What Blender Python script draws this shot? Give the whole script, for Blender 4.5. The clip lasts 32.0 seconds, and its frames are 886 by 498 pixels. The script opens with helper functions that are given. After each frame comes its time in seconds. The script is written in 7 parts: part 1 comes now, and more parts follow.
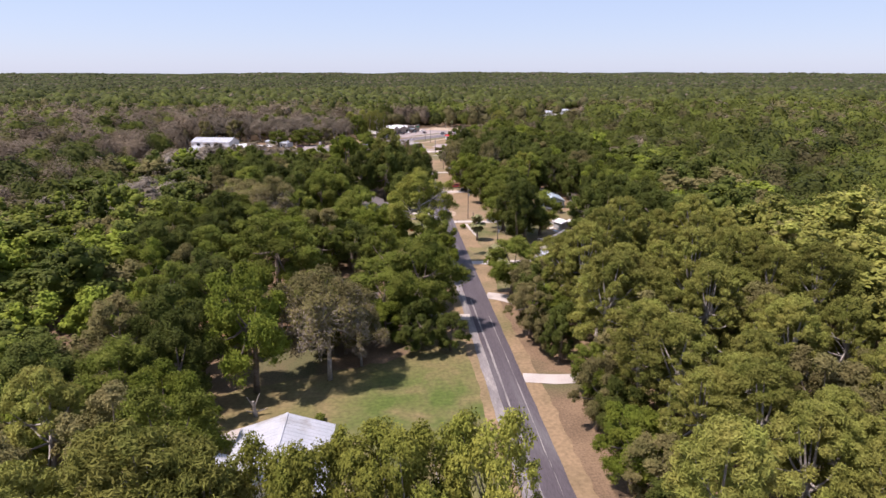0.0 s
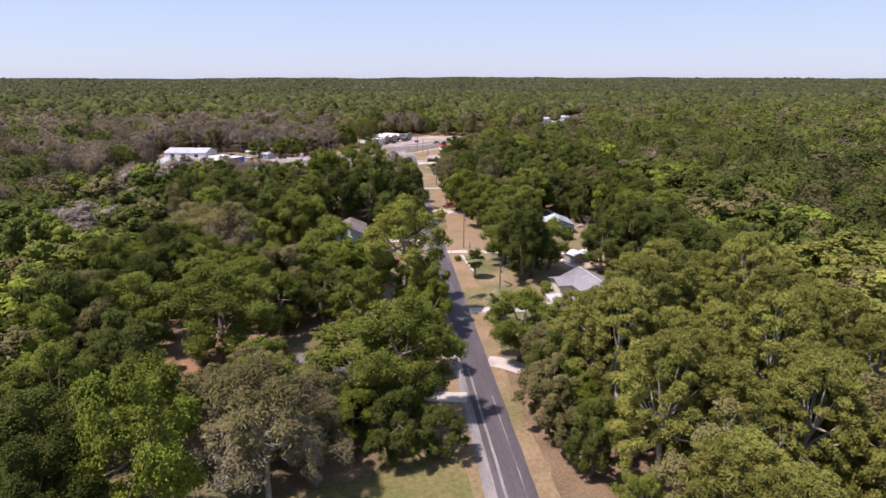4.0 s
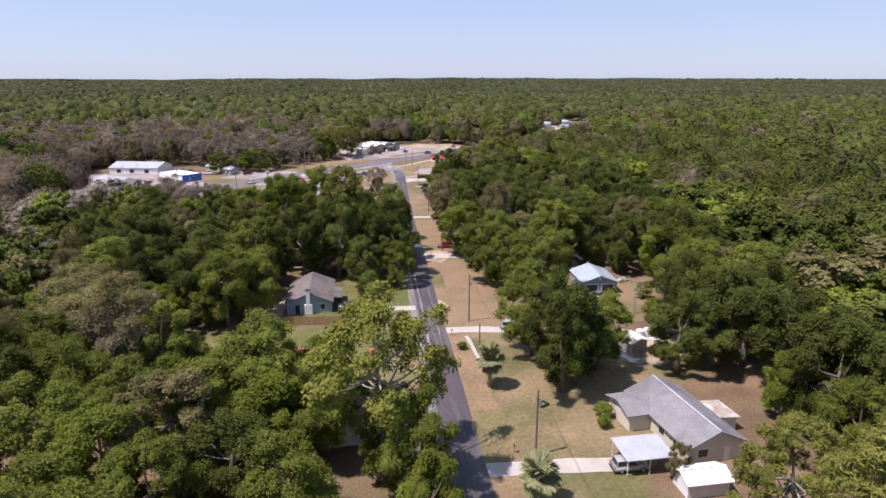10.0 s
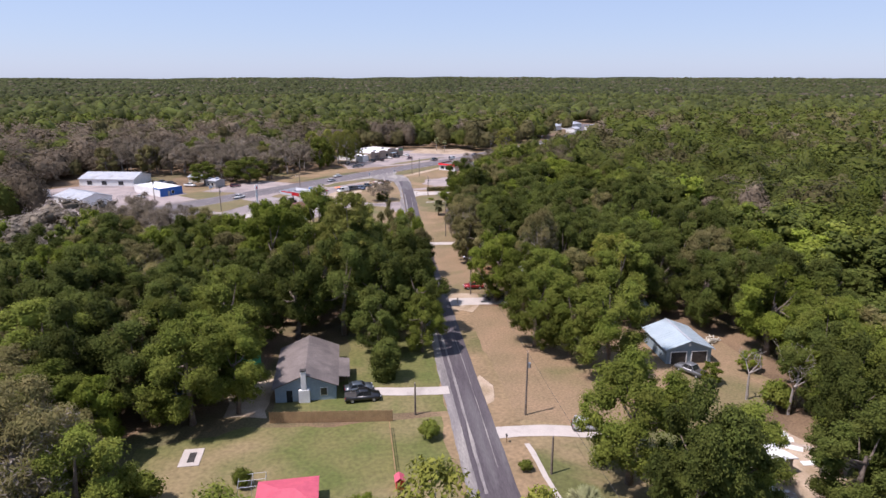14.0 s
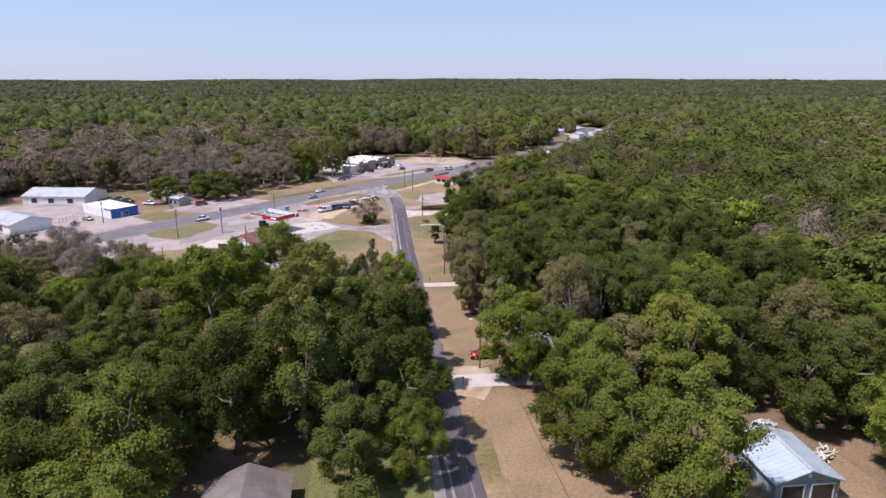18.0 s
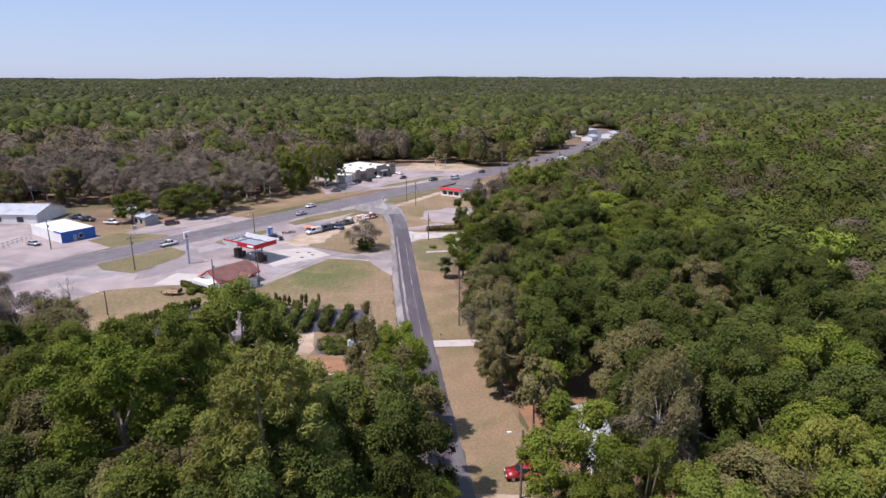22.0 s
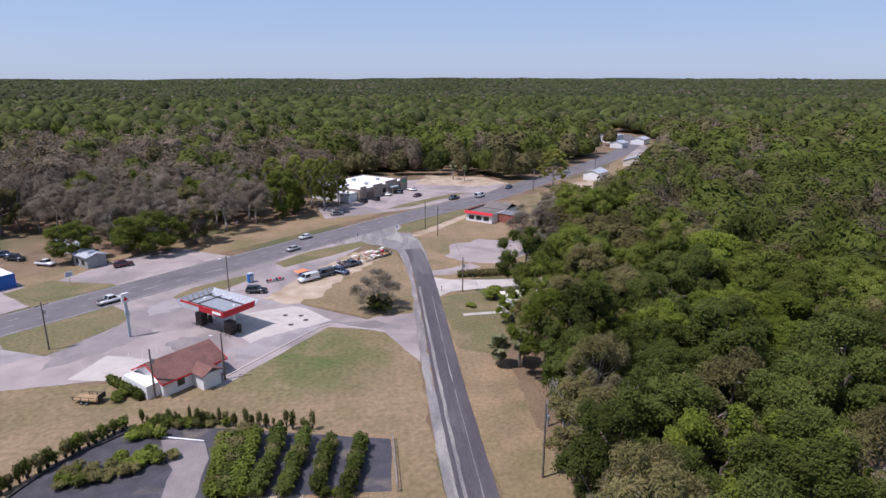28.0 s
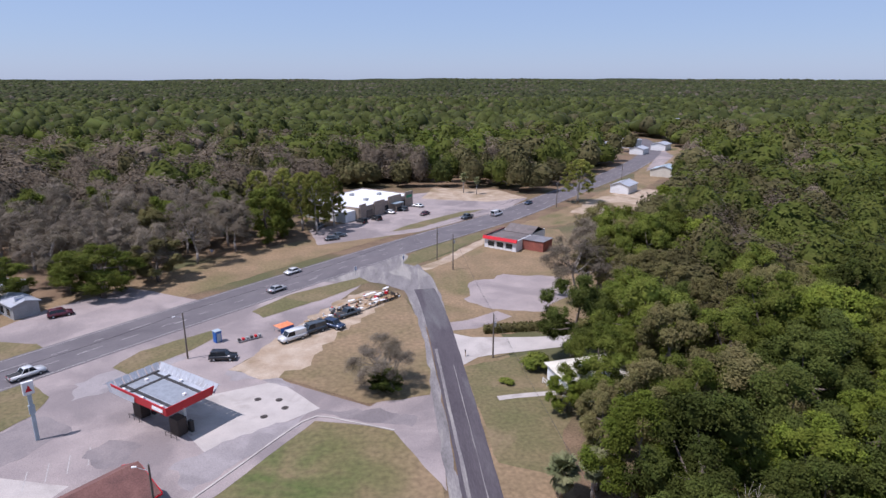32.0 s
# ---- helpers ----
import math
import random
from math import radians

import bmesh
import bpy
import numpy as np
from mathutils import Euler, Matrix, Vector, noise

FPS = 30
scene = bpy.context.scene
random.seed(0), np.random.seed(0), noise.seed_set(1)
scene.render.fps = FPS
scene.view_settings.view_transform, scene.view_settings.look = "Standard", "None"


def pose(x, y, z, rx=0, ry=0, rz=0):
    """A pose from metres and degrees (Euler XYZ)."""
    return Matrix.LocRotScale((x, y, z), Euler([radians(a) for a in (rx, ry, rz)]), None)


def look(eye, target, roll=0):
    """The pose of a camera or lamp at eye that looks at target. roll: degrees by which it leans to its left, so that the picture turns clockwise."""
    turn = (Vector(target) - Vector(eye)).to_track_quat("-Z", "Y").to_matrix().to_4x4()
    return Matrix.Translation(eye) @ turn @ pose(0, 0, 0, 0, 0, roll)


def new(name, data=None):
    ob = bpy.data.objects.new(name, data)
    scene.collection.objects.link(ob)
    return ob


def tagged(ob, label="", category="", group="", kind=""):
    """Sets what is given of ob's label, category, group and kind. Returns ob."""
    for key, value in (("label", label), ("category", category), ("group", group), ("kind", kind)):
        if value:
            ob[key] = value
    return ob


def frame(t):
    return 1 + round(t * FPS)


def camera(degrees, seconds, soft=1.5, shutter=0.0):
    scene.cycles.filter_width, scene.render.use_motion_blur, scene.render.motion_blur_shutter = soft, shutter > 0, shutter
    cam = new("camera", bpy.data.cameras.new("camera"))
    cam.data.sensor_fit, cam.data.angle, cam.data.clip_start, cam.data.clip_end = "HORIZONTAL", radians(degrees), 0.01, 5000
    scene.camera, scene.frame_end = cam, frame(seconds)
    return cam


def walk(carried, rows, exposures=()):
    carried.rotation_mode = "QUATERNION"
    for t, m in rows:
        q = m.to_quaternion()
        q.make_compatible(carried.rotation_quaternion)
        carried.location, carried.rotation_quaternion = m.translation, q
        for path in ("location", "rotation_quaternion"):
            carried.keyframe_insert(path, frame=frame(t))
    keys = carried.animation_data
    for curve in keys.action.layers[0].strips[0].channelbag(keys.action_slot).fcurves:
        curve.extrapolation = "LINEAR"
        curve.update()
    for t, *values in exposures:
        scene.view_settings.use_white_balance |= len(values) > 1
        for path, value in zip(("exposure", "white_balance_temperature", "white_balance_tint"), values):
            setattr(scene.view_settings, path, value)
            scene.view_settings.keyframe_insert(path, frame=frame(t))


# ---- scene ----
from mathutils import geometry

cam = camera(71, 32.0, soft=1.5)
# time, x, y, z, tilt below level, heading
PATH = [
    (0, -7.93, 3.09, 48.19, 15.97, -4.90), (1, -6.10, 9.48, 48.25, 15.92, -4.90), (3, -4.98, 24.89, 48.40, 15.66, -5.20),
    (6, -1.98, 51.28, 48.08, 15.41, -5.52), (9, 0.60, 78.42, 48.66, 15.37, -5.90), (11, -2.28, 98.40, 49.10, 15.60, -6.57),
    (13, -4.35, 116.89, 49.07, 15.54, -6.69), (14.5, -3.68, 130.50, 49.39, 15.58, -6.70), (16.5, -2.16, 149.15, 49.40, 15.44, -7.13),
    (19, 0.24, 171.89, 49.67, 15.43, -7.24), (21.5, 0.90, 194.20, 50.00, 15.60, -7.30), (23, 0.49, 206.10, 49.34, 15.54, -7.14),
    (25.5, 0.71, 228.44, 49.02, 15.49, -7.23), (28, -1.80, 250.99, 48.60, 15.48, -7.28), (30, -2.50, 268.50, 48.76, 15.52, -7.36),
    (32, -1.84, 286.68, 48.53, 15.43, -7.39),
]
walk(cam, [(t, pose(x, y, z, 90 - tilt, 0, head)) for t, x, y, z, tilt, head in PATH], [(0, 0.52, 6550, 26), (7, 0.45, 6430, 26), (14, 0.35, 6230, 24), (20, 0.3, 6130, 24), (26, 0.12, 5960, 22), (32, 0.01, 5810, 22)])

# ---- daylight: high sun from the west side of the road, clear hazy sky ----
SUN_EL = radians(64)
sky_world = bpy.data.worlds.new("sky")
sky_world.use_nodes = True
scene.world = sky_world
wn, wl = sky_world.node_tree.nodes, sky_world.node_tree.links
sky = wn.new("ShaderNodeTexSky")
sky.sky_type, sky.sun_disc = "NISHITA", False
sky.sun_elevation, sky.sun_rotation = SUN_EL, radians(-90)
sky.air_density, sky.dust_density, sky.ozone_density = 1.0, 0.3, 4.0
wn["Background"].inputs["Strength"].default_value = 0.108
haze = wn.new("ShaderNodeMix")
haze.data_type = "RGBA"
haze.inputs[0].default_value = 0.66
haze.inputs[7].default_value = (3.45, 4.5, 6.0, 1.0)
wl.new(sky.outputs["Color"], haze.inputs[6])
wl.new(haze.outputs[2], wn["Background"].inputs["Color"])
sun = new("sun", bpy.data.lights.new("sun", "SUN"))
sun.data.energy, sun.data.angle, sun.data.color = 4.9, radians(0.6), (1.0, 0.95, 0.87)
sun.matrix_world = look((-math.cos(SUN_EL), -0.14, math.sin(SUN_EL)), (0, 0, 0))


# ---- materials ----
def rgba(c):
    return (c[0], c[1], c[2], 1.0)


def shader(name, rough=0.8, metal=0.0, spec=0.3):
    m = bpy.data.materials.new(name)
    m.use_nodes = True
    b = m.node_tree.nodes["Principled BSDF"]
    b.inputs["Roughness"].default_value, b.inputs["Metallic"].default_value = rough, metal
    b.inputs["Specular IOR Level"].default_value = spec
    return m, m.node_tree.nodes, m.node_tree.links, b


def noise_fac(nt, ln, vec, scale, lo, hi, detail=4.0, dist=0.0):
    n = nt.new("ShaderNodeTexNoise")
    n.inputs["Scale"].default_value, n.inputs["Detail"].default_value, n.inputs["Distortion"].default_value = scale, detail, dist
    ln.new(vec, n.inputs["Vector"])
    r = nt.new("ShaderNodeMapRange")
    r.inputs["From Min"].default_value, r.inputs["From Max"].default_value = lo, hi
    ln.new(n.outputs["Fac"], r.inputs["Value"])
    return r.outputs["Result"], n.outputs["Fac"]


def blend(nt, ln, fac, a, b, mode="MIX"):
    mx = nt.new("ShaderNodeMix")
    mx.data_type, mx.blend_type = "RGBA", mode
    for key, v in (("Factor", fac), ("A", a), ("B", b)):
        s = [i for i in mx.inputs if i.name == key and (i.type == "RGBA" or key == "Factor" and i.type == "VALUE")][0]
        if hasattr(v, "is_output"):
            ln.new(v, s)
        elif key == "Factor":
            s.default_value = v
        else:
            s.default_value = rgba(v)
    return [o for o in mx.outputs if o.type == "RGBA"][0]


def surface(name, c1, c2, s1=0.25, c3=None, s3=0.05, cut=(0.45, 0.6), grain=6.0, depth=0.25, rough=0.85, metal=0.0, bump=0.3, spec=0.3, stretch=None, local=False, lush=None):
    """Two-scale surface: c1 and c2 mottled at s1, large patches of c3 at s3, fine grain on top (scales per metre)."""
    m, nt, ln, b = shader(name, rough, metal, spec)
    if local:
        vec = nt.new("ShaderNodeTexCoord").outputs["Object"]
    else:
        vec = nt.new("ShaderNodeNewGeometry").outputs["Position"]
    if stretch:
        mp = nt.new("ShaderNodeMapping")
        mp.inputs["Scale"].default_value = stretch
        ln.new(vec, mp.inputs["Vector"])
        vec = mp.outputs["Vector"]
    f1, _ = noise_fac(nt, ln, vec, s1, 0.35, 0.65, 5.0)
    col = blend(nt, ln, f1, c1, c2)
    if c3:
        f3, _ = noise_fac(nt, ln, vec, s3, cut[0], cut[1], 5.0, 0.6)
        col = blend(nt, ln, f3, col, c3)
    if lush:
        # greener growth round a damp spot: x, y, radius, colour
        off = nt.new("ShaderNodeVectorMath")
        off.operation = "DISTANCE"
        ln.new(vec, off.inputs[0])
        off.inputs[1].default_value = (lush[0], lush[1], 0.0)
        fade = nt.new("ShaderNodeMapRange")
        fade.inputs["From Min"].default_value, fade.inputs["From Max"].default_value = lush[2], lush[2] * 0.25
        ln.new(off.outputs["Value"], fade.inputs["Value"])
        fl, _ = noise_fac(nt, ln, vec, 0.14, 0.25, 0.6, 5.0, 0.5)
        both = nt.new("ShaderNodeMath")
        both.operation = "MULTIPLY"
        ln.new(fade.outputs["Result"], both.inputs[0])
        ln.new(fl, both.inputs[1])
        col = blend(nt, ln, both.outputs[0], col, lush[3])
    fg, raw = noise_fac(nt, ln, vec, grain, 0.25, 0.75, 3.0)
    grey = nt.new("ShaderNodeMapRange")
    grey.inputs["To Min"].default_value, grey.inputs["To Max"].default_value = 1.0 - depth, 1.0 + depth
    ln.new(fg, grey.inputs["Value"])
    sc = nt.new("ShaderNodeVectorMath")
    sc.operation = "SCALE"
    ln.new(col, sc.inputs[0])
    ln.new(grey.outputs["Result"], sc.inputs["Scale"])
    ln.new(sc.outputs["Vector"], b.inputs["Base Color"])
    if bump:
        bp = nt.new("ShaderNodeBump")
        bp.inputs["Strength"].default_value, bp.inputs["Distance"].default_value = bump, 0.05
        ln.new(raw, bp.inputs["Height"])
        ln.new(bp.outputs["Normal"], b.inputs["Normal"])
    return m


def foliage(name, dark, light, warm, rough=0.6):
    """Leaves: every spray takes its own tone, every tree its own cast."""
    m, nt, ln, b = shader(name, rough, 0.0, 0.04)
    geo = nt.new("ShaderNodeNewGeometry")
    info = nt.new("ShaderNodeObjectInfo")
    warm = (warm[0] * 1.06, warm[1], warm[2])
    dark, light = [0.7 * d + 0.3 * l for d, l in zip(dark, light)], [0.9 * l + 0.1 * d for d, l in zip(dark, light)]
    col = blend(nt, ln, geo.outputs["Random Per Island"], tuple(dark), tuple(light))
    f, _ = noise_fac(nt, ln, geo.outputs["Position"], 0.35, 0.35, 0.7, 3.0)
    fw = nt.new("ShaderNodeMath")
    fw.operation = "MULTIPLY"
    ln.new(f, fw.inputs[0])
    fw.inputs[1].default_value = 0.6
    col = blend(nt, ln, fw.outputs[0], col, warm)
    tone = nt.new("ShaderNodeMapRange")
    tone.inputs["To Min"].default_value, tone.inputs["To Max"].default_value = 0.82, 1.18
    ln.new(info.outputs["Random"], tone.inputs["Value"])
    fine, raw = noise_fac(nt, ln, geo.outputs["Position"], 2.2, 0.3, 0.7, 4.0)
    leafy = nt.new("ShaderNodeMapRange")
    leafy.inputs["To Min"].default_value, leafy.inputs["To Max"].default_value = 0.78, 1.22
    ln.new(fine, leafy.inputs["Value"])
    wide, _ = noise_fac(nt, ln, geo.outputs["Position"], 0.075, 0.35, 0.65, 2.0)
    stand = nt.new("ShaderNodeMapRange")
    stand.inputs["To Min"].default_value, stand.inputs["To Max"].default_value = 0.68, 1.3
    ln.new(wide, stand.inputs["Value"])
    cast = nt.new("ShaderNodeMath")
    cast.operation = "MULTIPLY"
    ln.new(tone.outputs["Result"], cast.inputs[0])
    ln.new(stand.outputs["Result"], cast.inputs[1])
    both = nt.new("ShaderNodeMath")
    both.operation = "MULTIPLY"
    ln.new(cast.outputs[0], both.inputs[0])
    ln.new(leafy.outputs["Result"], both.inputs[1])
    sc = nt.new("ShaderNodeVectorMath")
    sc.operation = "SCALE"
    ln.new(col, sc.inputs[0])
    ln.new(both.outputs[0], sc.inputs["Scale"])
    ln.new(sc.outputs["Vector"], b.inputs["Base Color"])
    bp = nt.new("ShaderNodeBump")
    bp.inputs["Strength"].default_value, bp.inputs["Distance"].default_value = 0.35, 0.3
    ln.new(raw, bp.inputs["Height"])
    ln.new(bp.outputs["Normal"], b.inputs["Normal"])
    tr = nt.new("ShaderNodeBsdfTranslucent")
    ln.new(sc.outputs["Vector"], tr.inputs["Color"])
    mx = nt.new("ShaderNodeMixShader")
    mx.inputs[0].default_value = 0.22
    ln.new(b.outputs["BSDF"], mx.inputs[1])
    ln.new(tr.outputs["BSDF"], mx.inputs[2])
    ln.new(mx.outputs[0], nt["Material Output"].inputs["Surface"])
    return m


M_FLOOR = surface("forest_floor", (0.128, 0.085, 0.051), (0.204, 0.136, 0.081), 0.12, (0.093, 0.089, 0.038), 0.03, (0.5, 0.62), 3.0, 0.35)
M_LAWN = surface("lawn_grass", (0.092, 0.106, 0.028), (0.134, 0.124, 0.043), 0.16, (0.220, 0.165, 0.088), 0.05, (0.48, 0.70), 1.6, 0.28)
M_DRY = surface("dry_grass", (0.255, 0.174, 0.100), (0.186, 0.132, 0.072), 0.13, (0.118, 0.108, 0.042), 0.05, (0.50, 0.70), 1.6, 0.28)
M_YARD = surface("yard_grass", (0.235, 0.174, 0.096), (0.165, 0.128, 0.064), 0.12, (0.098, 0.101, 0.034), 0.06, (0.45, 0.6), 1.6, 0.28)
M_FIELD = surface("mown_field", (0.232, 0.160, 0.092), (0.172, 0.128, 0.066), 0.09, (0.128, 0.110, 0.044), 0.034, (0.50, 0.70), 1.2, 0.3, lush=(-14.0, 355.0, 19.0, (0.082, 0.100, 0.028)))
M_FRONT_LAWN = surface("front_lawn_grass", (0.200, 0.140, 0.070), (0.135, 0.122, 0.048), 0.12, (0.240, 0.172, 0.092), 0.06, (0.5, 0.7), 1.4, 0.3, lush=(-4.0, 84.0, 26.0, (0.070, 0.098, 0.018)))
M_ISLAND = surface("island_grass", (0.160, 0.126, 0.062), (0.118, 0.108, 0.045), 0.13, (0.205, 0.150, 0.086), 0.07, (0.5, 0.68), 1.6, 0.28)
M_SAND = surface("bare_sand", (0.425, 0.340, 0.255), (0.323, 0.238, 0.162), 0.3, (0.221, 0.162, 0.093), 0.09, (0.5, 0.65), 5.0, 0.2)
M_CLAY = surface("red_clay_soil", (0.281, 0.145, 0.076), (0.204, 0.111, 0.064), 0.3, (0.136, 0.093, 0.060), 0.1, (0.5, 0.65), 5.0, 0.3)
M_ROAD = surface("road_asphalt", (0.070, 0.058, 0.065), (0.088, 0.075, 0.081), 0.5, (0.132, 0.123, 0.123), 0.25, (0.52, 0.7), 9.0, 0.22, stretch=(1, 0.12, 1))
M_WORN = surface("worn_pale_asphalt", (0.217, 0.196, 0.189), (0.153, 0.138, 0.134), 0.6, (0.289, 0.264, 0.238), 0.3, (0.5, 0.65), 8.0, 0.25, stretch=(1, 0.2, 1))
M_HWY = surface("highway_asphalt", (0.124, 0.110, 0.114), (0.148, 0.131, 0.133), 0.2, (0.104, 0.092, 0.096), 0.08, (0.5, 0.7), 8.0, 0.15)
M_LOT = surface("parking_asphalt", (0.262, 0.219, 0.208), (0.335, 0.279, 0.258), 0.16, (0.212, 0.178, 0.171), 0.06, (0.5, 0.6), 7.0, 0.2)
M_CONC = surface("concrete", (0.450, 0.400, 0.362), (0.385, 0.345, 0.312), 0.3, (0.315, 0.280, 0.252), 0.2, (0.55, 0.7), 8.0, 0.12)
M_PAINT = surface("road_paint", (0.42, 0.40, 0.37), (0.30, 0.28, 0.26), 1.5, grain=12.0, depth=0.25, bump=0)
M_PLASTIC_SHEET = surface("black_weed_cloth", (0.046, 0.043, 0.050), (0.070, 0.064, 0.073), 0.5, (0.125, 0.105, 0.09), 0.2, (0.56, 0.66), 6.0, 0.25, rough=0.6)
M_BARK = surface("bark", (0.13, 0.10, 0.08), (0.20, 0.165, 0.135), 1.5, grain=9.0, depth=0.4, local=True)
M_BARK_PALE = surface("pale_bark", (0.34, 0.305, 0.275), (0.24, 0.215, 0.19), 1.5, grain=9.0, depth=0.3, local=True)
M_OAK = foliage("oak_leaves", (0.063, 0.087, 0.015), (0.149, 0.181, 0.030), (0.152, 0.163, 0.035))
M_BRIGHT = foliage("fresh_leaves", (0.079, 0.109, 0.014), (0.167, 0.211, 0.030), (0.161, 0.180, 0.029))
M_DARK = foliage("shade_leaves", (0.037, 0.050, 0.012), (0.088, 0.111, 0.024), (0.093, 0.105, 0.024))
M_PINE = foliage("pine_needles", (0.112, 0.127, 0.027), (0.224, 0.241, 0.054), (0.224, 0.205, 0.056))
M_OLIVE = foliage("dull_leaves", (0.088, 0.084, 0.030), (0.182, 0.168, 0.064), (0.185, 0.155, 0.072))
M_AIRY = foliage("yellow_green_leaves", (0.109, 0.124, 0.022), (0.206, 0.223, 0.041), (0.198, 0.193, 0.041))
M_MOSS = foliage("grey_moss_twigs", (0.138, 0.119, 0.095), (0.248, 0.215, 0.176), (0.187, 0.165, 0.116))
M_TWIGS = foliage("bare_grey_twigs", (0.142, 0.117, 0.088), (0.252, 0.212, 0.165), (0.180, 0.158, 0.100))
M_TAN = surface("tan_dirt", (0.245, 0.165, 0.098), (0.195, 0.140, 0.078), 0.14, (0.140, 0.122, 0.054), 0.06, (0.5, 0.68), 2.5, 0.28)
M_PALM = foliage("palm_fronds", (0.108, 0.135, 0.056), (0.253, 0.279, 0.139), (0.307, 0.279, 0.158))
M_ROOF_GREY = surface("grey_shingles", (0.19, 0.182, 0.192), (0.235, 0.225, 0.233), 0.5, (0.15, 0.143, 0.15), 0.2, (0.5, 0.65), 5.0, 0.2, local=True)
M_ROOF_TAUPE = surface("taupe_shingles", (0.145, 0.122, 0.113), (0.18, 0.152, 0.14), 0.5, (0.115, 0.098, 0.092), 0.2, (0.5, 0.65), 5.0, 0.2, local=True)
M_ROOF_BROWN = surface("brown_shingles", (0.135, 0.112, 0.105), (0.17, 0.145, 0.135), 0.5, (0.105, 0.09, 0.085), 0.2, (0.5, 0.65), 5.0, 0.22, local=True)
M_ROOF_RED = surface("red_brown_shingles", (0.155, 0.074, 0.062), (0.198, 0.098, 0.080), 0.5, (0.135, 0.068, 0.058), 0.3, (0.5, 0.65), 5.0, 0.22, local=True)
M_METAL = surface("pale_metal_roof", (0.46, 0.47, 0.50), (0.38, 0.395, 0.42), 0.4, (0.32, 0.31, 0.30), 0.25, (0.55, 0.7), 5.0, 0.12, rough=0.5, metal=0.15, local=True)
M_METAL_BLUE = surface("blue_grey_metal_roof", (0.40, 0.47, 0.51), (0.34, 0.41, 0.45), 0.4, (0.30, 0.34, 0.36), 0.3, (0.55, 0.7), 5.0, 0.12, rough=0.5, metal=0.15, local=True)
M_RUST = surface("rusted_sheet", (0.42, 0.36, 0.31), (0.30, 0.23, 0.18), 0.8, (0.5, 0.48, 0.46), 0.4, (0.5, 0.6), 6.0, 0.25, rough=0.7, local=True)
M_WHITE = surface("white_paint", (0.76, 0.76, 0.75), (0.68, 0.675, 0.66), 0.6, grain=6.0, depth=0.08, rough=0.6, bump=0.1, local=True)
M_CREAM = surface("cream_wall", (0.60, 0.56, 0.47), (0.53, 0.49, 0.41), 0.6, grain=6.0, depth=0.1, local=True)
M_BLUEGREY = surface("blue_grey_siding", (0.27, 0.34, 0.385), (0.23, 0.295, 0.335), 0.6, grain=5.0, depth=0.12, local=True)
M_BLUE = surface("blue_paint", (0.035, 0.13, 0.42), (0.03, 0.105, 0.34), 0.6, grain=6.0, depth=0.1, rough=0.5, local=True)
M_GREY = surface("grey_paint", (0.33, 0.33, 0.325), (0.27, 0.27, 0.265), 0.6, grain=6.0, depth=0.12, local=True)
M_BRICK = surface("tan_masonry", (0.31, 0.25, 0.20), (0.25, 0.20, 0.165), 0.8, grain=7.0, depth=0.2, local=True)
M_REDBRICK = surface("red_brick", (0.30, 0.10, 0.07), (0.23, 0.08, 0.06), 0.8, grain=7.0, depth=0.25, local=True)
M_RED = surface("red_enamel", (0.56, 0.018, 0.026), (0.48, 0.014, 0.022), 0.6, grain=5.0, depth=0.08, rough=0.4, bump=0.05, local=True)
M_WOOD = surface("fence_wood", (0.36, 0.235, 0.125), (0.28, 0.18, 0.095), 1.0, grain=8.0, depth=0.25, local=True)
M_POLE = surface("pole_wood", (0.13, 0.105, 0.085), (0.18, 0.15, 0.125), 1.0, grain=8.0, depth=0.3, local=True)
M_STEEL = surface("galvanised_steel", (0.42, 0.43, 0.44), (0.34, 0.35, 0.36), 1.5, grain=8.0, depth=0.1, rough=0.45, metal=0.5, local=True)
M_DARKMETAL = surface("dark_metal", (0.035, 0.032, 0.03), (0.055, 0.05, 0.047), 1.0, grain=8.0, depth=0.2, rough=0.55, local=True)
M_BROWNMETAL = surface("brown_metal", (0.06, 0.045, 0.038), (0.045, 0.035, 0.03), 1.0, grain=8.0, depth=0.15, rough=0.55, local=True)
M_RUBBER = surface("tyre_rubber", (0.022, 0.022, 0.022), (0.032, 0.032, 0.032), 4.0, grain=20.0, depth=0.2, bump=0, local=True)
M_LIME = surface("lime_plastic", (0.09, 0.5, 0.06), (0.07, 0.42, 0.05), 1.0, grain=4.0, depth=0.1, rough=0.5, local=True)
M_PINK = surface("pink_plastic", (0.52, 0.10, 0.14), (0.44, 0.08, 0.12), 1.0, grain=4.0, depth=0.1, rough=0.5, local=True)
M_ORANGE = surface("orange_tarp", (0.75, 0.25, 0.11), (0.66, 0.2, 0.09), 1.0, grain=4.0, depth=0.1, rough=0.6, local=True)
M_GREENP = surface("green_plastic", (0.03, 0.26, 0.12), (0.025, 0.21, 0.10), 1.0, grain=4.0, depth=0.1, rough=0.45, local=True)


def glass_dark():
    m, nt, ln, b = shader("window_glass", 0.08, 0.0, 0.6)
    b.inputs["Base Color"].default_value = rgba((0.02, 0.024, 0.028))
    return m


M_GLASS = glass_dark()


def car_paint(name, c, rough=0.28):
    m, nt, ln, b = shader(name, rough, 0.15, 0.5)
    f, _ = noise_fac(nt, ln, nt.new("ShaderNodeTexCoord").outputs["Object"], 1.2, 0.3, 0.7)
    ln.new(blend(nt, ln, f, c, tuple(v * 0.86 for v in c)), b.inputs["Base Color"])
    b.inputs["Coat Weight"].default_value = 0.5
    return m


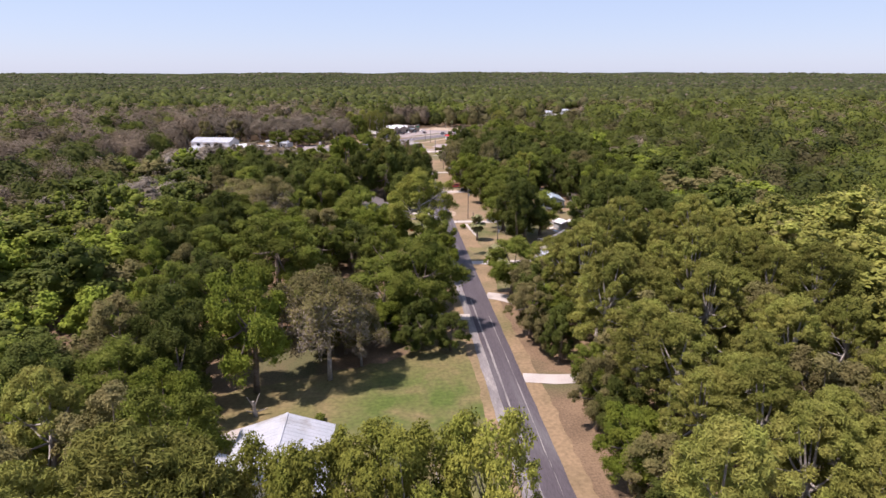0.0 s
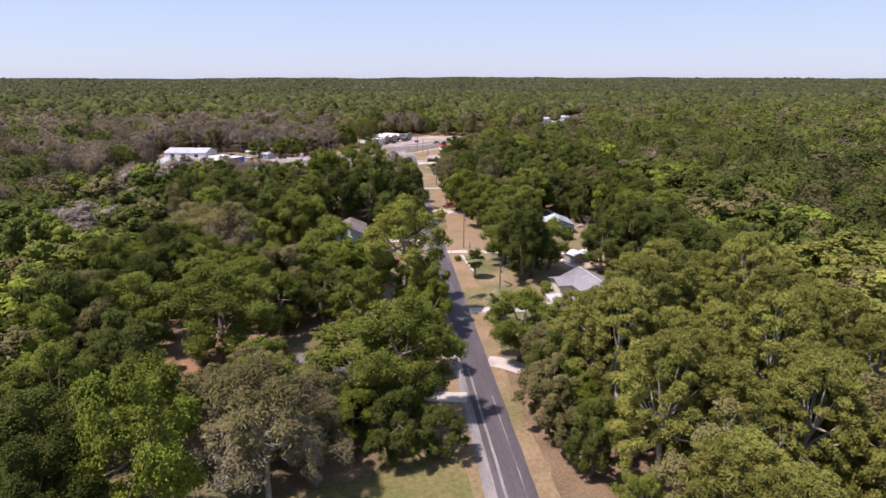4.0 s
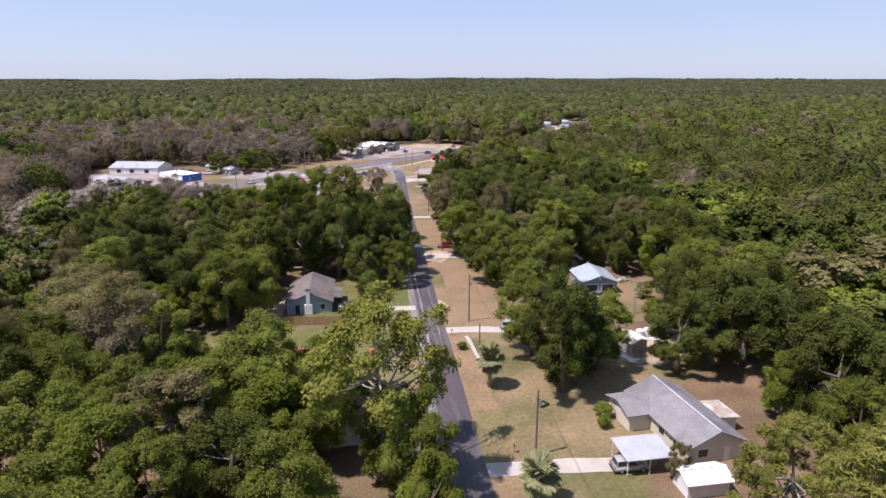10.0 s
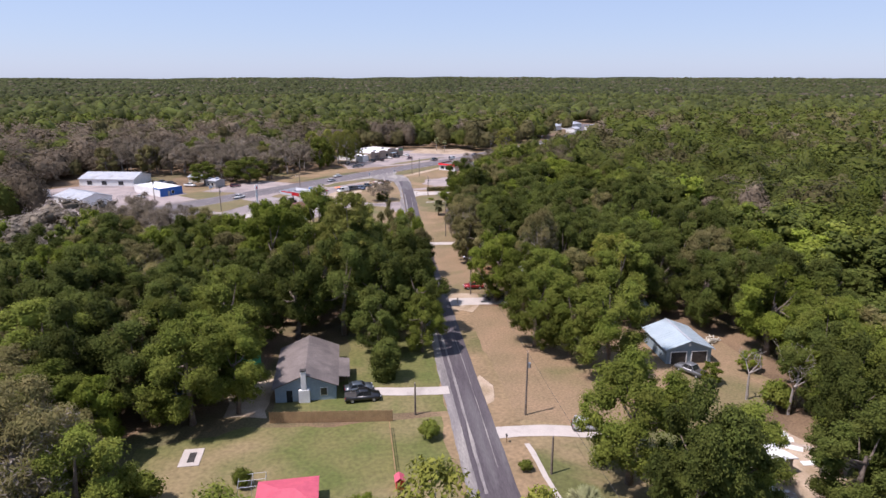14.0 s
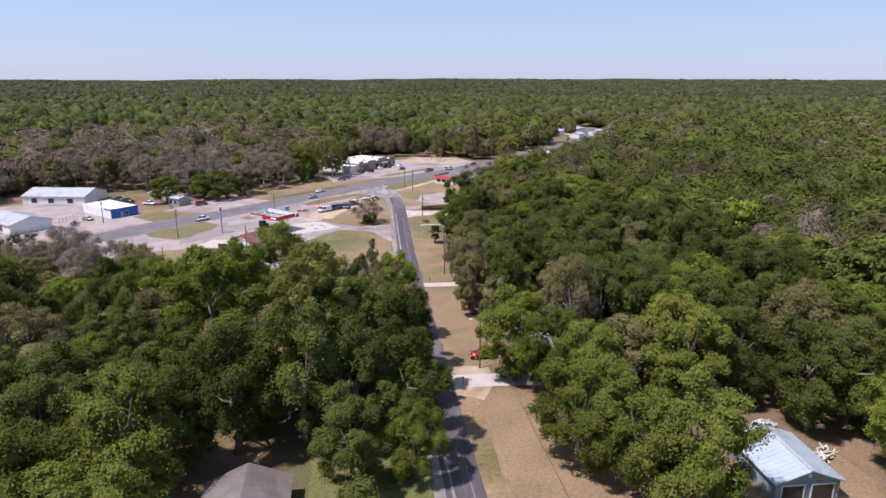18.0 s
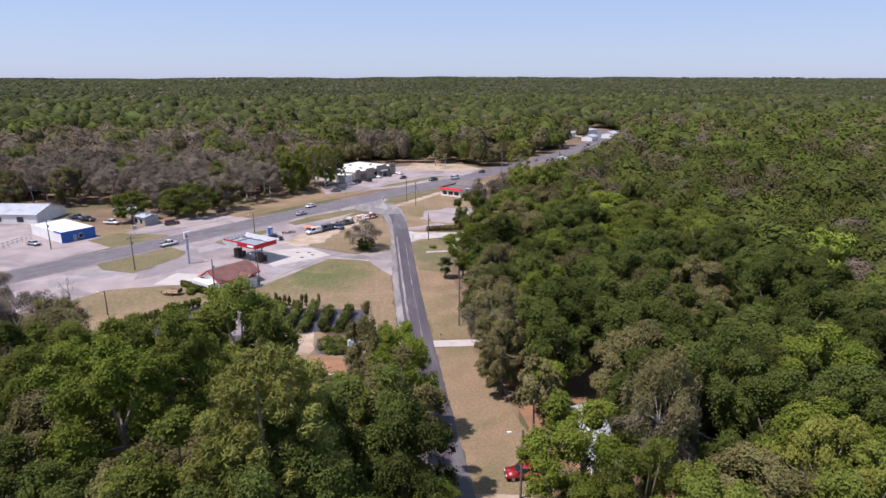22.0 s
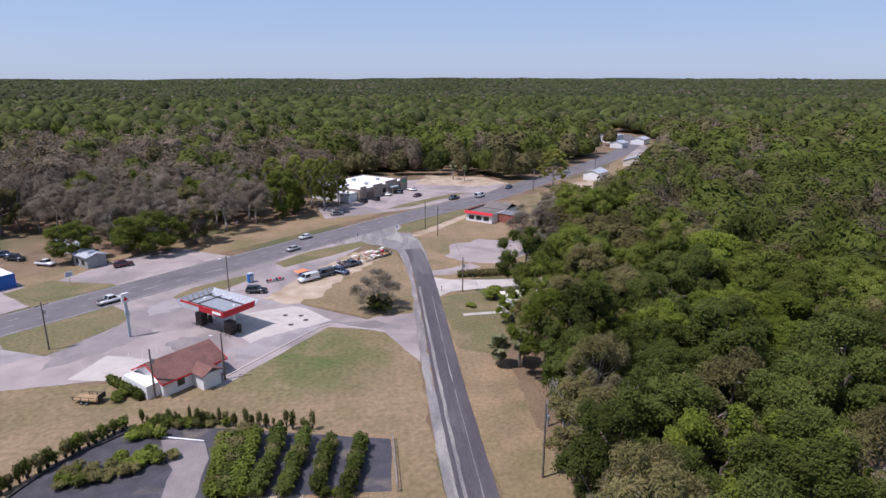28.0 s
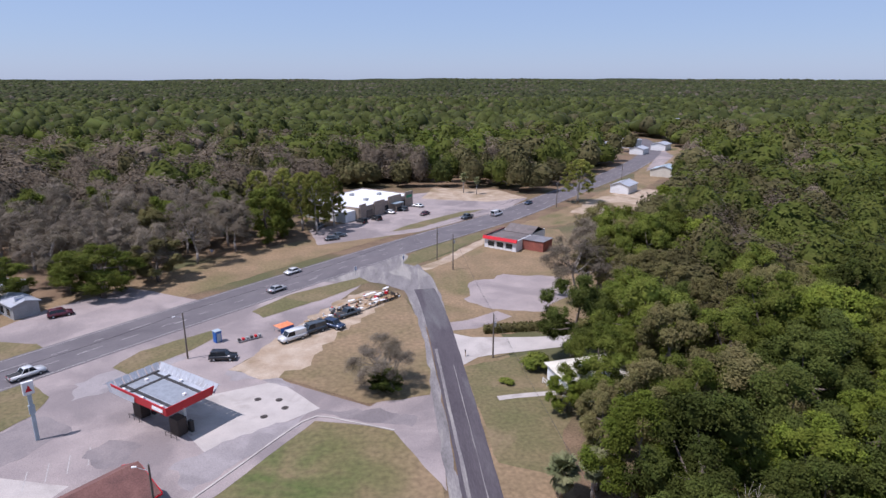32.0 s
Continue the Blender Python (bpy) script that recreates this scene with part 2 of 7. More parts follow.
CAR = {k: car_paint(k + "_car_paint", c) for k, c in {
    "silver": (0.42, 0.42, 0.43), "white": (0.72, 0.72, 0.71), "black": (0.018, 0.018, 0.02), "red": (0.30, 0.018, 0.02),
    "maroon": (0.10, 0.02, 0.03), "navy": (0.03, 0.05, 0.10), "grey": (0.16, 0.165, 0.17), "tan": (0.34, 0.31, 0.26), "slate": (0.07, 0.085, 0.10)}.items()}


# ---- small mesh helpers ----
def mesh_of(name, verts, faces, mats, index=None, smooth=False):
    me = bpy.data.meshes.new(name)
    me.from_pydata(verts, [], faces)
    for m in (mats if isinstance(mats, (list, tuple)) else [mats]):
        me.materials.append(m)
    if index is not None:
        me.polygons.foreach_set("material_index", np.asarray(index, dtype=np.int32))
    if smooth:
        me.polygons.foreach_set("use_smooth", np.ones(len(me.polygons), dtype=bool))
    me.update()
    return me


def to_mesh(name, bm, mat, smooth=False):
    bmesh.ops.recalc_face_normals(bm, faces=bm.faces)
    me = bpy.data.meshes.new(name)
    bm.to_mesh(me)
    bm.free()
    me.materials.append(mat)
    if smooth:
        for p in me.polygons:
            p.use_smooth = True
    return me


def part(name, bm, material, parent, label=""):
    ob = new(name, to_mesh(name, bm, material))
    ob.parent = parent
    return tagged(ob, label)


def thing(name, x, y, z=0.0, rz=0.0, label="", category="", group="", kind=""):
    ob = new(name)
    ob.empty_display_size = 0.3
    ob.matrix_world = pose(x, y, z, 0, 0, rz)
    return tagged(ob, label, category, group, kind)


def box(sx, sy, sz, at=(0, 0, 0), rz=0.0, bevel=0.0, bm=None, rx=0.0, ry=0.0):
    """A box standing on z = at[2], centred in x and y."""
    b = bm or bmesh.new()
    r = bmesh.ops.create_cube(b, size=1.0)
    bmesh.ops.scale(b, vec=(sx, sy, sz), verts=r["verts"])
    if bevel:
        es = list({e for v in r["verts"] for e in v.link_edges})
        vs = bmesh.ops.bevel(b, geom=es, offset=bevel, segments=1, affect="EDGES")["verts"]
        r = {"verts": [v for f in b.faces for v in f.verts if v in set(vs)] if bm else list(b.verts)}
        r["verts"] = list(set(r["verts"]))
    bmesh.ops.transform(b, matrix=pose(at[0], at[1], at[2] + sz / 2, rx, ry, rz), verts=r["verts"])
    return b


def rod(r1, r2, p, q, seg=8, bm=None, caps=True):
    """A tapered round bar from p to q."""
    b = bm or bmesh.new()
    p, q = Vector(p), Vector(q)
    res = bmesh.ops.create_cone(b, cap_ends=caps, segments=seg, radius1=r1, radius2=r2, depth=(q - p).length)
    turn = (q - p).to_track_quat("Z", "Y").to_matrix().to_4x4()
    bmesh.ops.transform(b, matrix=Matrix.Translation((p + q) / 2) @ turn, verts=res["verts"])
    return b


def prism(outline, z0, z1, bm=None):
    """Upright prism over a plan outline."""
    b = bm or bmesh.new()
    lo = [b.verts.new((x, y, z0)) for x, y in outline]
    hi = [b.verts.new((x, y, z1)) for x, y in outline]
    b.faces.new(hi)
    b.faces.new(lo[::-1])
    for i in range(len(lo)):
        j = (i + 1) % len(lo)
        b.faces.new((lo[i], lo[j], hi[j], hi[i]))
    return b


def gable(lx, ly, zl, rise, over=0.4, thick=0.14, ridge="y", shift=0.0):
    """Two sloping slabs over a plan lx by ly, the ridge along the given axis."""
    b = bmesh.new()
    w, l = (lx, ly) if ridge == "y" else (ly, lx)
    hw, hl = w / 2, l / 2 + over
    drop = rise / hw * over
    sec = [(-hw - over, zl - drop), (shift, zl + rise), (hw + over, zl - drop), (hw + over, zl - drop + thick), (shift, zl + rise + thick), (-hw - over, zl - drop + thick)]
    rings = []
    for e in (-hl, hl):
        rings.append([b.verts.new((u, e, z) if ridge == "y" else (e, u, z)) for u, z in sec])
    for i in range(6):
        j = (i + 1) % 6
        b.faces.new((rings[0][i], rings[0][j], rings[1][j], rings[1][i]))
    for r in rings:
        b.faces.new((r[0], r[1], r[4], r[5]))
        b.faces.new((r[1], r[2], r[3], r[4]))
    return b


def hip(lx, ly, zl, rise, over=0.45, thick=0.14):
    """Hipped roof slab, the ridge along the longer side."""
    b = bmesh.new()
    hx, hy = lx / 2 + over, ly / 2 + over
    r = abs(hx - hy)
    rid = [(-r, 0), (r, 0)] if hx > hy else [(0, -r), (0, r)]
    for dz in (0.0, thick):
        c = [b.verts.new((x, y, zl + dz)) for x, y in ((-hx, -hy), (hx, -hy), (hx, hy), (-hx, hy))]
        t = [b.verts.new((x, y, zl + rise + dz)) for x, y in rid]
        if hx > hy:
            fs = [(c[0], c[1], t[1], t[0]), (c[1], c[2], t[1]), (c[2], c[3], t[0], t[1]), (c[3], c[0], t[0])]
        else:
            fs = [(c[0], c[1], t[0]), (c[1], c[2], t[1], t[0]), (c[2], c[3], t[1]), (c[3], c[0], t[0], t[1])]
        for f in fs:
            b.faces.new(f)
        if dz == 0.0:
            low = c
        else:
            for i in range(4):
                b.faces.new((low[i], low[(i + 1) % 4], c[(i + 1) % 4], c[i]))
    return b


CLEAR = []


def patch(name, outline, z, mat, rough_edge=0.5, label="", category="", kind="structure", step=2.0, seed=0):
    """A thin sheet of ground cover with a worn, uneven edge."""
    pts = []
    n = len(outline)
    if mat is not M_CLAY:
        CLEAR.append([tuple(q) for q in outline])
    for i in range(n):
        a, c = Vector(outline[i]), Vector(outline[(i + 1) % n])
        k = max(1, int((c - a).length / step))
        nx = Vector((-(c - a).y, (c - a).x)).normalized()
        for s in range(k):
            q = a.lerp(c, s / k)
            off = 0.0 if s == 0 else noise.noise((q.x * 0.3 + seed, q.y * 0.3, 3.1)) * rough_edge + noise.noise((q.x * 1.3, q.y * 1.3 + seed, 7.7)) * rough_edge * 0.5
            q = q + nx * off
            pts.append((q.x, q.y))
    tris = geometry.tessellate_polygon([[Vector((x, y, 0)) for x, y in pts]])
    fixed = []
    for a, b, c in tris:
        area = (pts[b][0] - pts[a][0]) * (pts[c][1] - pts[a][1]) - (pts[b][1] - pts[a][1]) * (pts[c][0] - pts[a][0])
        fixed.append((a, b, c) if area > 0 else (a, c, b))
    lift = z + 0.0004 * len(CLEAR)
    me = mesh_of(name, [(x, y, lift) for x, y in pts], fixed, mat)
    return tagged(new(name, me), label or name.replace("_", " "), category, kind=kind)


def strip(name, line, width, z, mat, label, category="road", edge=0.0, kind="structure", left=None, right=None, thick=0.03):
    """A paved band along a centre line, with a small raised edge."""
    ps = [Vector(p) for p in line]
    dense = []
    for i in range(len(ps) - 1):
        p0, p1, p2, p3 = ps[max(i - 1, 0)], ps[i], ps[i + 1], ps[min(i + 2, len(ps) - 1)]
        k = max(2, int((p2 - p1).length / 2.5))
        for s in range(k):
            t = s / k
            dense.append(0.5 * (2 * p1 + (p2 - p0) * t + (2 * p0 - 5 * p1 + 4 * p2 - p3) * t * t + (3 * p1 - p0 - 3 * p2 + p3) * t ** 3))
    dense.append(ps[-1])
    lw, rw = (width / 2, width / 2) if left is None else (left, right)
    b = bmesh.new()
    rows = []
    for i, p in enumerate(dense):
        d = (dense[min(i + 1, len(dense) - 1)] - dense[max(i - 1, 0)]).normalized()
        nx = Vector((-d.y, d.x))
        a = p + nx * (lw + noise.noise((p.x * 0.8, p.y * 0.8, 1.0)) * edge)
        c = p - nx * (rw + noise.noise((p.x * 0.8, p.y * 0.8, 9.0)) * edge)
        rows.append([b.verts.new((a.x, a.y, z - thick)), b.verts.new((a.x, a.y, z)), b.verts.new((c.x, c.y, z)), b.verts.new((c.x, c.y, z - thick))])
    for r, s in zip(rows, rows[1:]):
        for k in range(3):
            b.faces.new((r[k], r[k + 1], s[k + 1], s[k]))
    return tagged(new(name, to_mesh(name, b, mat)), label, category, kind=kind), dense


# ---- ground, roads, clearings ----
def ground_sheet():
    """One sheet to the horizon, with a low rise in the far distance."""
    xs = np.concatenate([np.linspace(-6000, -500, 12), np.linspace(-400, 400, 9), np.linspace(500, 6000, 12)])
    ys = np.concatenate([np.linspace(-600, 700, 14), np.linspace(900, 7000, 26)])
    verts = [(x, y, 0.0) for y in ys for x in xs]
    n = len(xs)
    faces = [(j * n + i, j * n + i + 1, (j + 1) * n + i + 1, (j + 1) * n + i) for j in range(len(ys) - 1) for i in range(n - 1)]
    return tagged(new("ground", mesh_of("ground", verts, faces, M_FLOOR)), "brown leaf litter and sandy soil under the woods", "ground", kind="structure")


ground_sheet()
ROAD_X = 10.4
road, _ = strip("road", [(10.4, -120), (10.4, 100), (10.3, 250), (10.6, 330), (11.6, 370), (12.2, 400), (12.1, 416), (11.6, 426)], 5.1, 0.075, M_ROAD,
                "narrow dark grey asphalt side road with worn lighter wheel tracks", edge=0.12, left=2.3, right=2.6)
shoulder, _ = strip("road_shoulder", [(7.35, -120), (7.4, 100), (7.3, 250), (7.5, 330), (8.4, 370), (8.9, 400), (8.5, 418), (6.7, 430), (3.2, 437.5), (-3, 443)], 1.5, 0.055, M_WORN,
                    "pale crumbling gravel and old asphalt edge along the side road", edge=0.35)
for k, (xo, w, y0, y1) in enumerate(((-1.35, 0.34, 60, 130), (-1.5, 0.4, 190, 240), (-1.6, 0.5, 296, 392), (1.15, 0.1, 62, 120), (0.95, 0.1, 195, 236), (0.7, 0.1, 310, 385))):
    strip("wheel_track", [(ROAD_X + xo, y0), (ROAD_X + xo + (0.6 if y1 > 380 else 0.1), (y0 + y1) / 2), (ROAD_X + xo + (1.7 if y1 > 380 else 0), y1)], w, 0.08, M_WORN, "pale worn wheel track on the side road", edge=0.16, thick=0.004)
HWY = [(-330, 118), (-200, 250), (-130, 322), (-63.5, 391), (-40, 415.5), (8.5, 465), (51, 505), (85, 545), (133, 601), (172, 655), (204, 712), (225, 780)]
highway, hwy_line = strip("highway", HWY, 13.0, 0.07, M_HWY, "wide grey asphalt highway with a turning lane", edge=0.1)


def offset_line(line, d):
    out = []
    for i, p in enumerate(line):
        t = (line[min(i + 1, len(line) - 1)] - line[max(i - 1, 0)]).normalized()
        out.append(p + Vector((-t.y, t.x)) * d)
    return out


def painted_line(line, d, w, dash=0.0, gap=0.0, label="white painted lane line"):
    """Lane paint laid just above the highway."""
    ps = offset_line(line, d)
    b = bmesh.new()
    s = 0.0
    for p, q in zip(ps, ps[1:]):
        if q.y > 640 or q.y < 300:
            continue
        ln = (q - p).length
        nx = Vector((-(q - p).y, (q - p).x)).normalized() * (w / 2)
        if not dash or (s % (dash + gap)) < dash:
            b.faces.new([b.verts.new((v.x, v.y, 0.078)) for v in (p + nx, p - nx, q - nx, q + nx)])
        s += ln
    return tagged(new("lane_line", to_mesh("lane_line", b, M_PAINT)), label, "road marking", kind="structure")


for d, w, da, g in ((5.9, 0.16, 0, 0), (-5.9, 0.16, 0, 0), (1.75, 0.14, 3.0, 5.0), (-1.75, 0.14, 3.0, 5.0)):
    painted_line(hwy_line, d, w, da, g)

# clearings: lawns, verges, lots
patch("verge", [(7.0, 20), (7.0, 300), (5.8, 300), (5.0, 120), (5.4, 20)], 0.015, M_DRY, 0.5, "dry grass verge beside the road")
patch("verge", [(12.6, 20), (15.2, 20), (15.6, 95), (15.0, 130), (18, 150), (16, 235), (16.5, 262), (15.5, 262), (12.6, 262)], 0.02, M_DRY, 0.7, "sandy tan grass verge beside the road")
patch("lawn", [(-34, 78), (-36, 92), (-24, 96), (-8, 102), (6.6, 116), (6.6, 60), (-28, 60)], 0.012, M_FRONT_LAWN, 1.2, "mown green lawn with dry patches in front of a house")
patch("lawn", [(14, 132), (14, 206), (24, 207), (42, 201), (56, 196), (60, 184), (46, 174), (36, 158), (26, 142)], 0.012, M_YARD, 1.2, "dry tan lawn of a house plot")
patch("lawn", [(14, 163), (14, 172), (18, 171), (19, 164)], 0.024, M_LAWN, 1.2, "greener grass patch beside the road")
patch("lawn", [(13, 207), (13, 254), (25, 253), (29, 240), (46, 236), (62, 230), (62, 206), (40, 200)], 0.012, M_TAN, 1.3, "dry orange-tan lawn before a garage")
patch("lawn", [(-37, 190), (-37, 205), (-21, 208.5), (6.4, 208.5), (6.4, 182), (-24, 182)], 0.012, M_LAWN, 1.2, "mown lawn with yellowed patches")
patch("lawn", [(-9, 222), (-9, 240), (6.6, 242), (6.6, 210), (-20, 210), (-20, 216)], 0.016, M_LAWN, 1.0, "green lawn beside a blue-grey house")
patch("lawn", [(-27, 212), (-28, 222), (-21, 224), (-20.5, 211)], 0.018, M_SAND, 1.0, "bare sandy back yard")
patch("lawn", [(13, 262), (13, 306), (19.5, 306), (23, 290), (23, 262)], 0.014, M_TAN, 1.0, "bare orange-tan dirt verge")
patch("lawn", [(23, 250), (23, 283), (38, 285), (48, 262), (40, 246)], 0.010, M_CLAY, 1.5, "bare reddish soil under trees")
patch("lawn", [(13.2, 310), (13.2, 396), (16, 420), (24, 402), (23, 380), (22, 340), (22, 310)], 0.014, M_DRY, 1.0, "rough dry grass verge by the side road")
patch("lawn", [(14.5, 356), (14.2, 384), (27, 388), (28, 368), (22, 352)], 0.026, M_ISLAND, 0.9, "green grass around a small house")
patch("lawn", [(-46, 306), (-66, 318), (-80, 334), (-60, 352), (-42, 349), (-27, 347), (-10, 369.5), (2.5, 366), (6.6, 352), (6.6, 308), (0, 300), (-40, 298)], 0.010, M_FIELD, 1.2, "dry mown field beside the filling station")
patch("parking_lot", [(-125, 300), (-78, 330), (-62, 349), (-46, 351), (-26, 346), (-10, 369.5), (1, 366), (7.0, 351), (8.2, 372), (8.4, 384), (-2, 372.5), (-17, 383.5), (-26, 388), (-18, 400), (-3, 431), (-8, 443), (-66, 383), (-130, 312)], 0.03, M_LOT, 0.3, "wide pale worn asphalt forecourt", "parking lot")
patch("forecourt_slab", [(-24, 363), (-9.5, 373), (-17, 383), (-34, 377)], 0.036, M_CONC, 0.15, "pale concrete slab on the forecourt", "pavement")
patch("forecourt_slab", [(-52, 352), (-43, 350), (-39, 358), (-49, 361)], 0.036, M_CONC, 0.15, "pale concrete parking slab", "pavement")
patch("traffic_island", [(-26, 388), (-17, 384), (-2, 373.4), (7.6, 375), (8.6, 384), (8.6, 408), (6.0, 425), (-1, 424), (-17, 401)], 0.05, M_FIELD, 0.6, "dry grass corner lot used by street sellers", "grass")
patch("sand_patch", [(-26, 388), (-17, 384), (-12, 388), (-8, 400), (2, 418), (2, 426), (-6, 424), (-18, 402)], 0.056, M_SAND, 2.6, "bare pale sand worn by parked cars", "sand")
for k, o in enumerate(([(-46, 391.5), (-43.5, 398), (-32.5, 406.5), (-31.5, 402), (-34.5, 397), (-42.5, 388.5)], [(-26.5, 416), (-19, 426.5), (-3.5, 437), (-1, 433), (-9.5, 424), (-23.5, 412)],
                       [(8, 448), (11.5, 458), (35, 480), (36, 473), (18, 453), (10.8, 445)], [(-60, 362), (-69, 366), (-73, 372), (-58, 388), (-52, 382), (-52, 376)])):
    patch("traffic_island", o, 0.06, M_ISLAND, 0.35, "dry grass island between road and forecourt", "grass")
patch("grass_lot", [(13, 410), (11, 441), (18, 452), (36, 470), (50, 486), (62, 480), (58, 440), (48, 404), (26, 397), (16, 400)], 0.02, M_DRY, 0.8, "rough dry grass lot with a gravel patch")
patch("gravel_patch", [(20, 418), (23, 429), (33, 435), (46, 431), (45, 418), (36, 408), (25, 411)], 0.04, M_LOT, 2.6, "pale gravel parking patch", "gravel")
strip("gravel_track", [(12.5, 442), (19.5, 448.5), (27, 459), (36, 470), (46, 478)], 3.4, 0.05, M_SAND, "pale sandy track beside the highway", "track", edge=0.7)
strip("gravel_track", [(12.8, 402.5), (19, 403), (27, 408)], 4.6, 0.05, M_LOT, "pale gravel lane off the side road", "track", edge=0.7)
patch("road_apron", [(-15, 434.5), (0, 449.5), (9, 457.5), (12.0, 447), (14.6, 434), (15.2, 422), (14.8, 405), (10, 400), (9.0, 416), (7.2, 425), (2.5, 431), (-5, 434.5)], 0.05, M_WORN, 0.4, "pale worn asphalt where the side road meets the highway", "road")
patch("driveway", [(13.2, 400), (13.6, 384), (17.5, 387.5), (24, 388.6), (43, 391), (44.5, 394.8), (28, 395.2), (18, 396.5)], 0.058, M_CONC, 0.2, "wide pale concrete driveway with a flared mouth", "driveway")
patch("verge", [(-75, 396), (-20, 452), (4, 476), (40, 510), (34, 516), (-6, 486), (-30, 470), (-70, 432), (-110, 384)], 0.018, M_DRY, 0.8, "dry grass verge under pines by the highway")
patch("parking_lot", [(-140, 372), (-106, 352), (-74, 392), (-90, 412), (-128, 436), (-150, 420)], 0.026, M_LOT, 0.6, "pale parking lot of highway shops", "parking lot")
patch("parking_lot", [(-64, 398), (-78, 408), (-70, 424), (-58, 436), (-38, 424)], 0.03, M_LOT, 0.5, "pale gravel yard beside a small shed", "parking lot")
patch("traffic_island", [(-74, 388), (-86, 399), (-80, 408), (-64, 404), (-60, 400)], 0.05, M_ISLAND, 0.4, "dry grass strip before a parking lot", "grass")
patch("parking_lot", [(-16, 470), (16, 483), (52, 514), (66, 536), (40, 560), (12, 548), (-6, 500), (-20, 490)], 0.03, M_LOT, 0.5, "grey parking lot before a flat-roofed store", "parking lot")
patch("traffic_island", [(6, 484), (14, 494), (34, 512), (44, 516), (30, 502), (16, 488)], 0.05, M_ISLAND, 0.5, "dry grass strip before the store", "grass")
patch("sand_patch", [(22, 540), (30, 566), (58, 556), (66, 536), (48, 530)], 0.045, M_SAND, 1.0, "pale sandy yard behind the store", "sand")
patch("verge", [(46, 484), (84, 522), (130, 580), (140, 574), (96, 516), (66, 486)], 0.022, M_DRY, 0.8, "dry grass verge along the highway")
patch("verge", [(86, 514), (128, 556), (150, 584), (182, 622), (212, 676), (232, 732), (214, 728), (186, 664), (140, 596), (132, 578)], 0.024, M_DRY, 1.0, "dry grass lots along the far highway")
patch("parking_lot", [(150, 604), (168, 622), (196, 664), (204, 690), (194, 688), (176, 650)], 0.034, M_LOT, 1.0, "pale lot of roadside businesses", "parking lot")
patch("sand_patch", [(74, 505), (92, 530), (122, 552), (130, 544), (110, 516), (88, 500)], 0.04, M_SAND, 1.5, "pale sandy lot beside the highway", "sand")
strip("kerb", [(-26.4, 349.2), (-20.4, 357.6), (-11.8, 369.4), (-8.6, 370.3), (-5.8, 369), (1.4, 365.4)], 0.28, 0.14, M_CONC, "pale concrete kerb between forecourt and field", "kerb", edge=0.03, thick=0.14)
DRIVES = [([(12.9, 93.5), (18, 92.5), (26, 92.8)], 3.2, M_CONC), ([(12.9, 132.5), (16, 131), (20, 127)], 4.0, M_CONC), ([(12.9, 157), (24, 156.8), (33, 156.2)], 3.0, M_CONC),
          ([(12.9, 203.2), (20, 203), (29, 201)], 3.0, M_CONC), ([(12.9, 257), (20, 256.8), (28, 256)], 4.6, M_CONC), ([(12.9, 308), (18, 307.8), (23, 307.5)], 3.0, M_CONC),
          ([(7.6, 216.5), (0, 216.8), (-9, 218)], 2.6, M_CONC), ([(7.6, 120), (2, 121), (-10, 126)], 3.2, M_CONC),
          ([(-24, 83), (-30, 80.5), (-36, 74), (-44, 70)], 2.4, M_CONC), ([(16.5, 200), (17.3, 190), (18, 183)], 0.7, M_CONC), ([(18, 372.5), (24, 373), (28, 373)], 1.2, M_CONC)]
for line, w, m in DRIVES:
    strip("driveway", line, w, 0.065, m, "pale concrete driveway off the side road", "driveway", edge=0.25)
patch("sand_patch", [(12.8, 211), (14.2, 212), (15, 217), (13.4, 221), (12.8, 220)], 0.05, M_SAND, 0.4, "pale washed sand at the road edge", "sand")
patch("sand_patch", [(12.9, 252), (17, 250), (20, 256), (20, 262), (13, 263)], 0.04, M_SAND, 0.6, "pale sand around a driveway mouth", "sand")
patch("sand_patch", [(42, 186), (46, 198), (54, 200), (58, 190), (50, 184)], 0.03, M_SAND, 0.9, "pale littered sand yard", "sand")
patch("soil_yard", [(-44, 117), (-52, 134), (-48, 139), (-30, 139), (-8, 141), (-3, 122), (-20, 111), (-28, 110)], 0.008, M_CLAY, 1.5, "bare reddish soil around a low house", "soil")

M_LOT_DARK = surface("patched_asphalt", (0.200, 0.172, 0.168), (0.240, 0.205, 0.196), 0.3, (0.172, 0.148, 0.146), 0.15, (0.5, 0.62), 7.0, 0.2)
M_LOT_PALE = surface("bleached_asphalt", (0.306, 0.272, 0.264), (0.264, 0.234, 0.228), 0.3, (0.230, 0.204, 0.200), 0.15, (0.5, 0.62), 7.0, 0.2)
for k, (o, m) in enumerate((([(-58, 356), (-50, 362), (-44, 371), (-50, 376), (-60, 366)], M_LOT_DARK), ([(-24, 355), (-14, 366), (-11, 372), (-20, 367), (-28, 360)], M_LOT_PALE), ([(-48, 380), (-40, 386), (-34, 394), (-40, 396), (-50, 386)], M_LOT_PALE),
                            ([(-40, 364), (-36, 361), (-33, 366), (-38, 368)], M_LOT_DARK), ([(-76, 352), (-66, 358), (-60, 364), (-70, 366), (-80, 358)], M_LOT_PALE), ([(-12, 372), (-4, 369), (4, 366), (5, 369), (-4, 372.5)], M_LOT_DARK), ([(-25, 384), (-20, 384), (-14, 380), (-18, 386), (-26, 388)], M_LOT_PALE))):
    patch("asphalt_patch", o, 0.033, m, 1.4, "mottled repair patch in the forecourt asphalt", "pavement", step=1.2, seed=k)


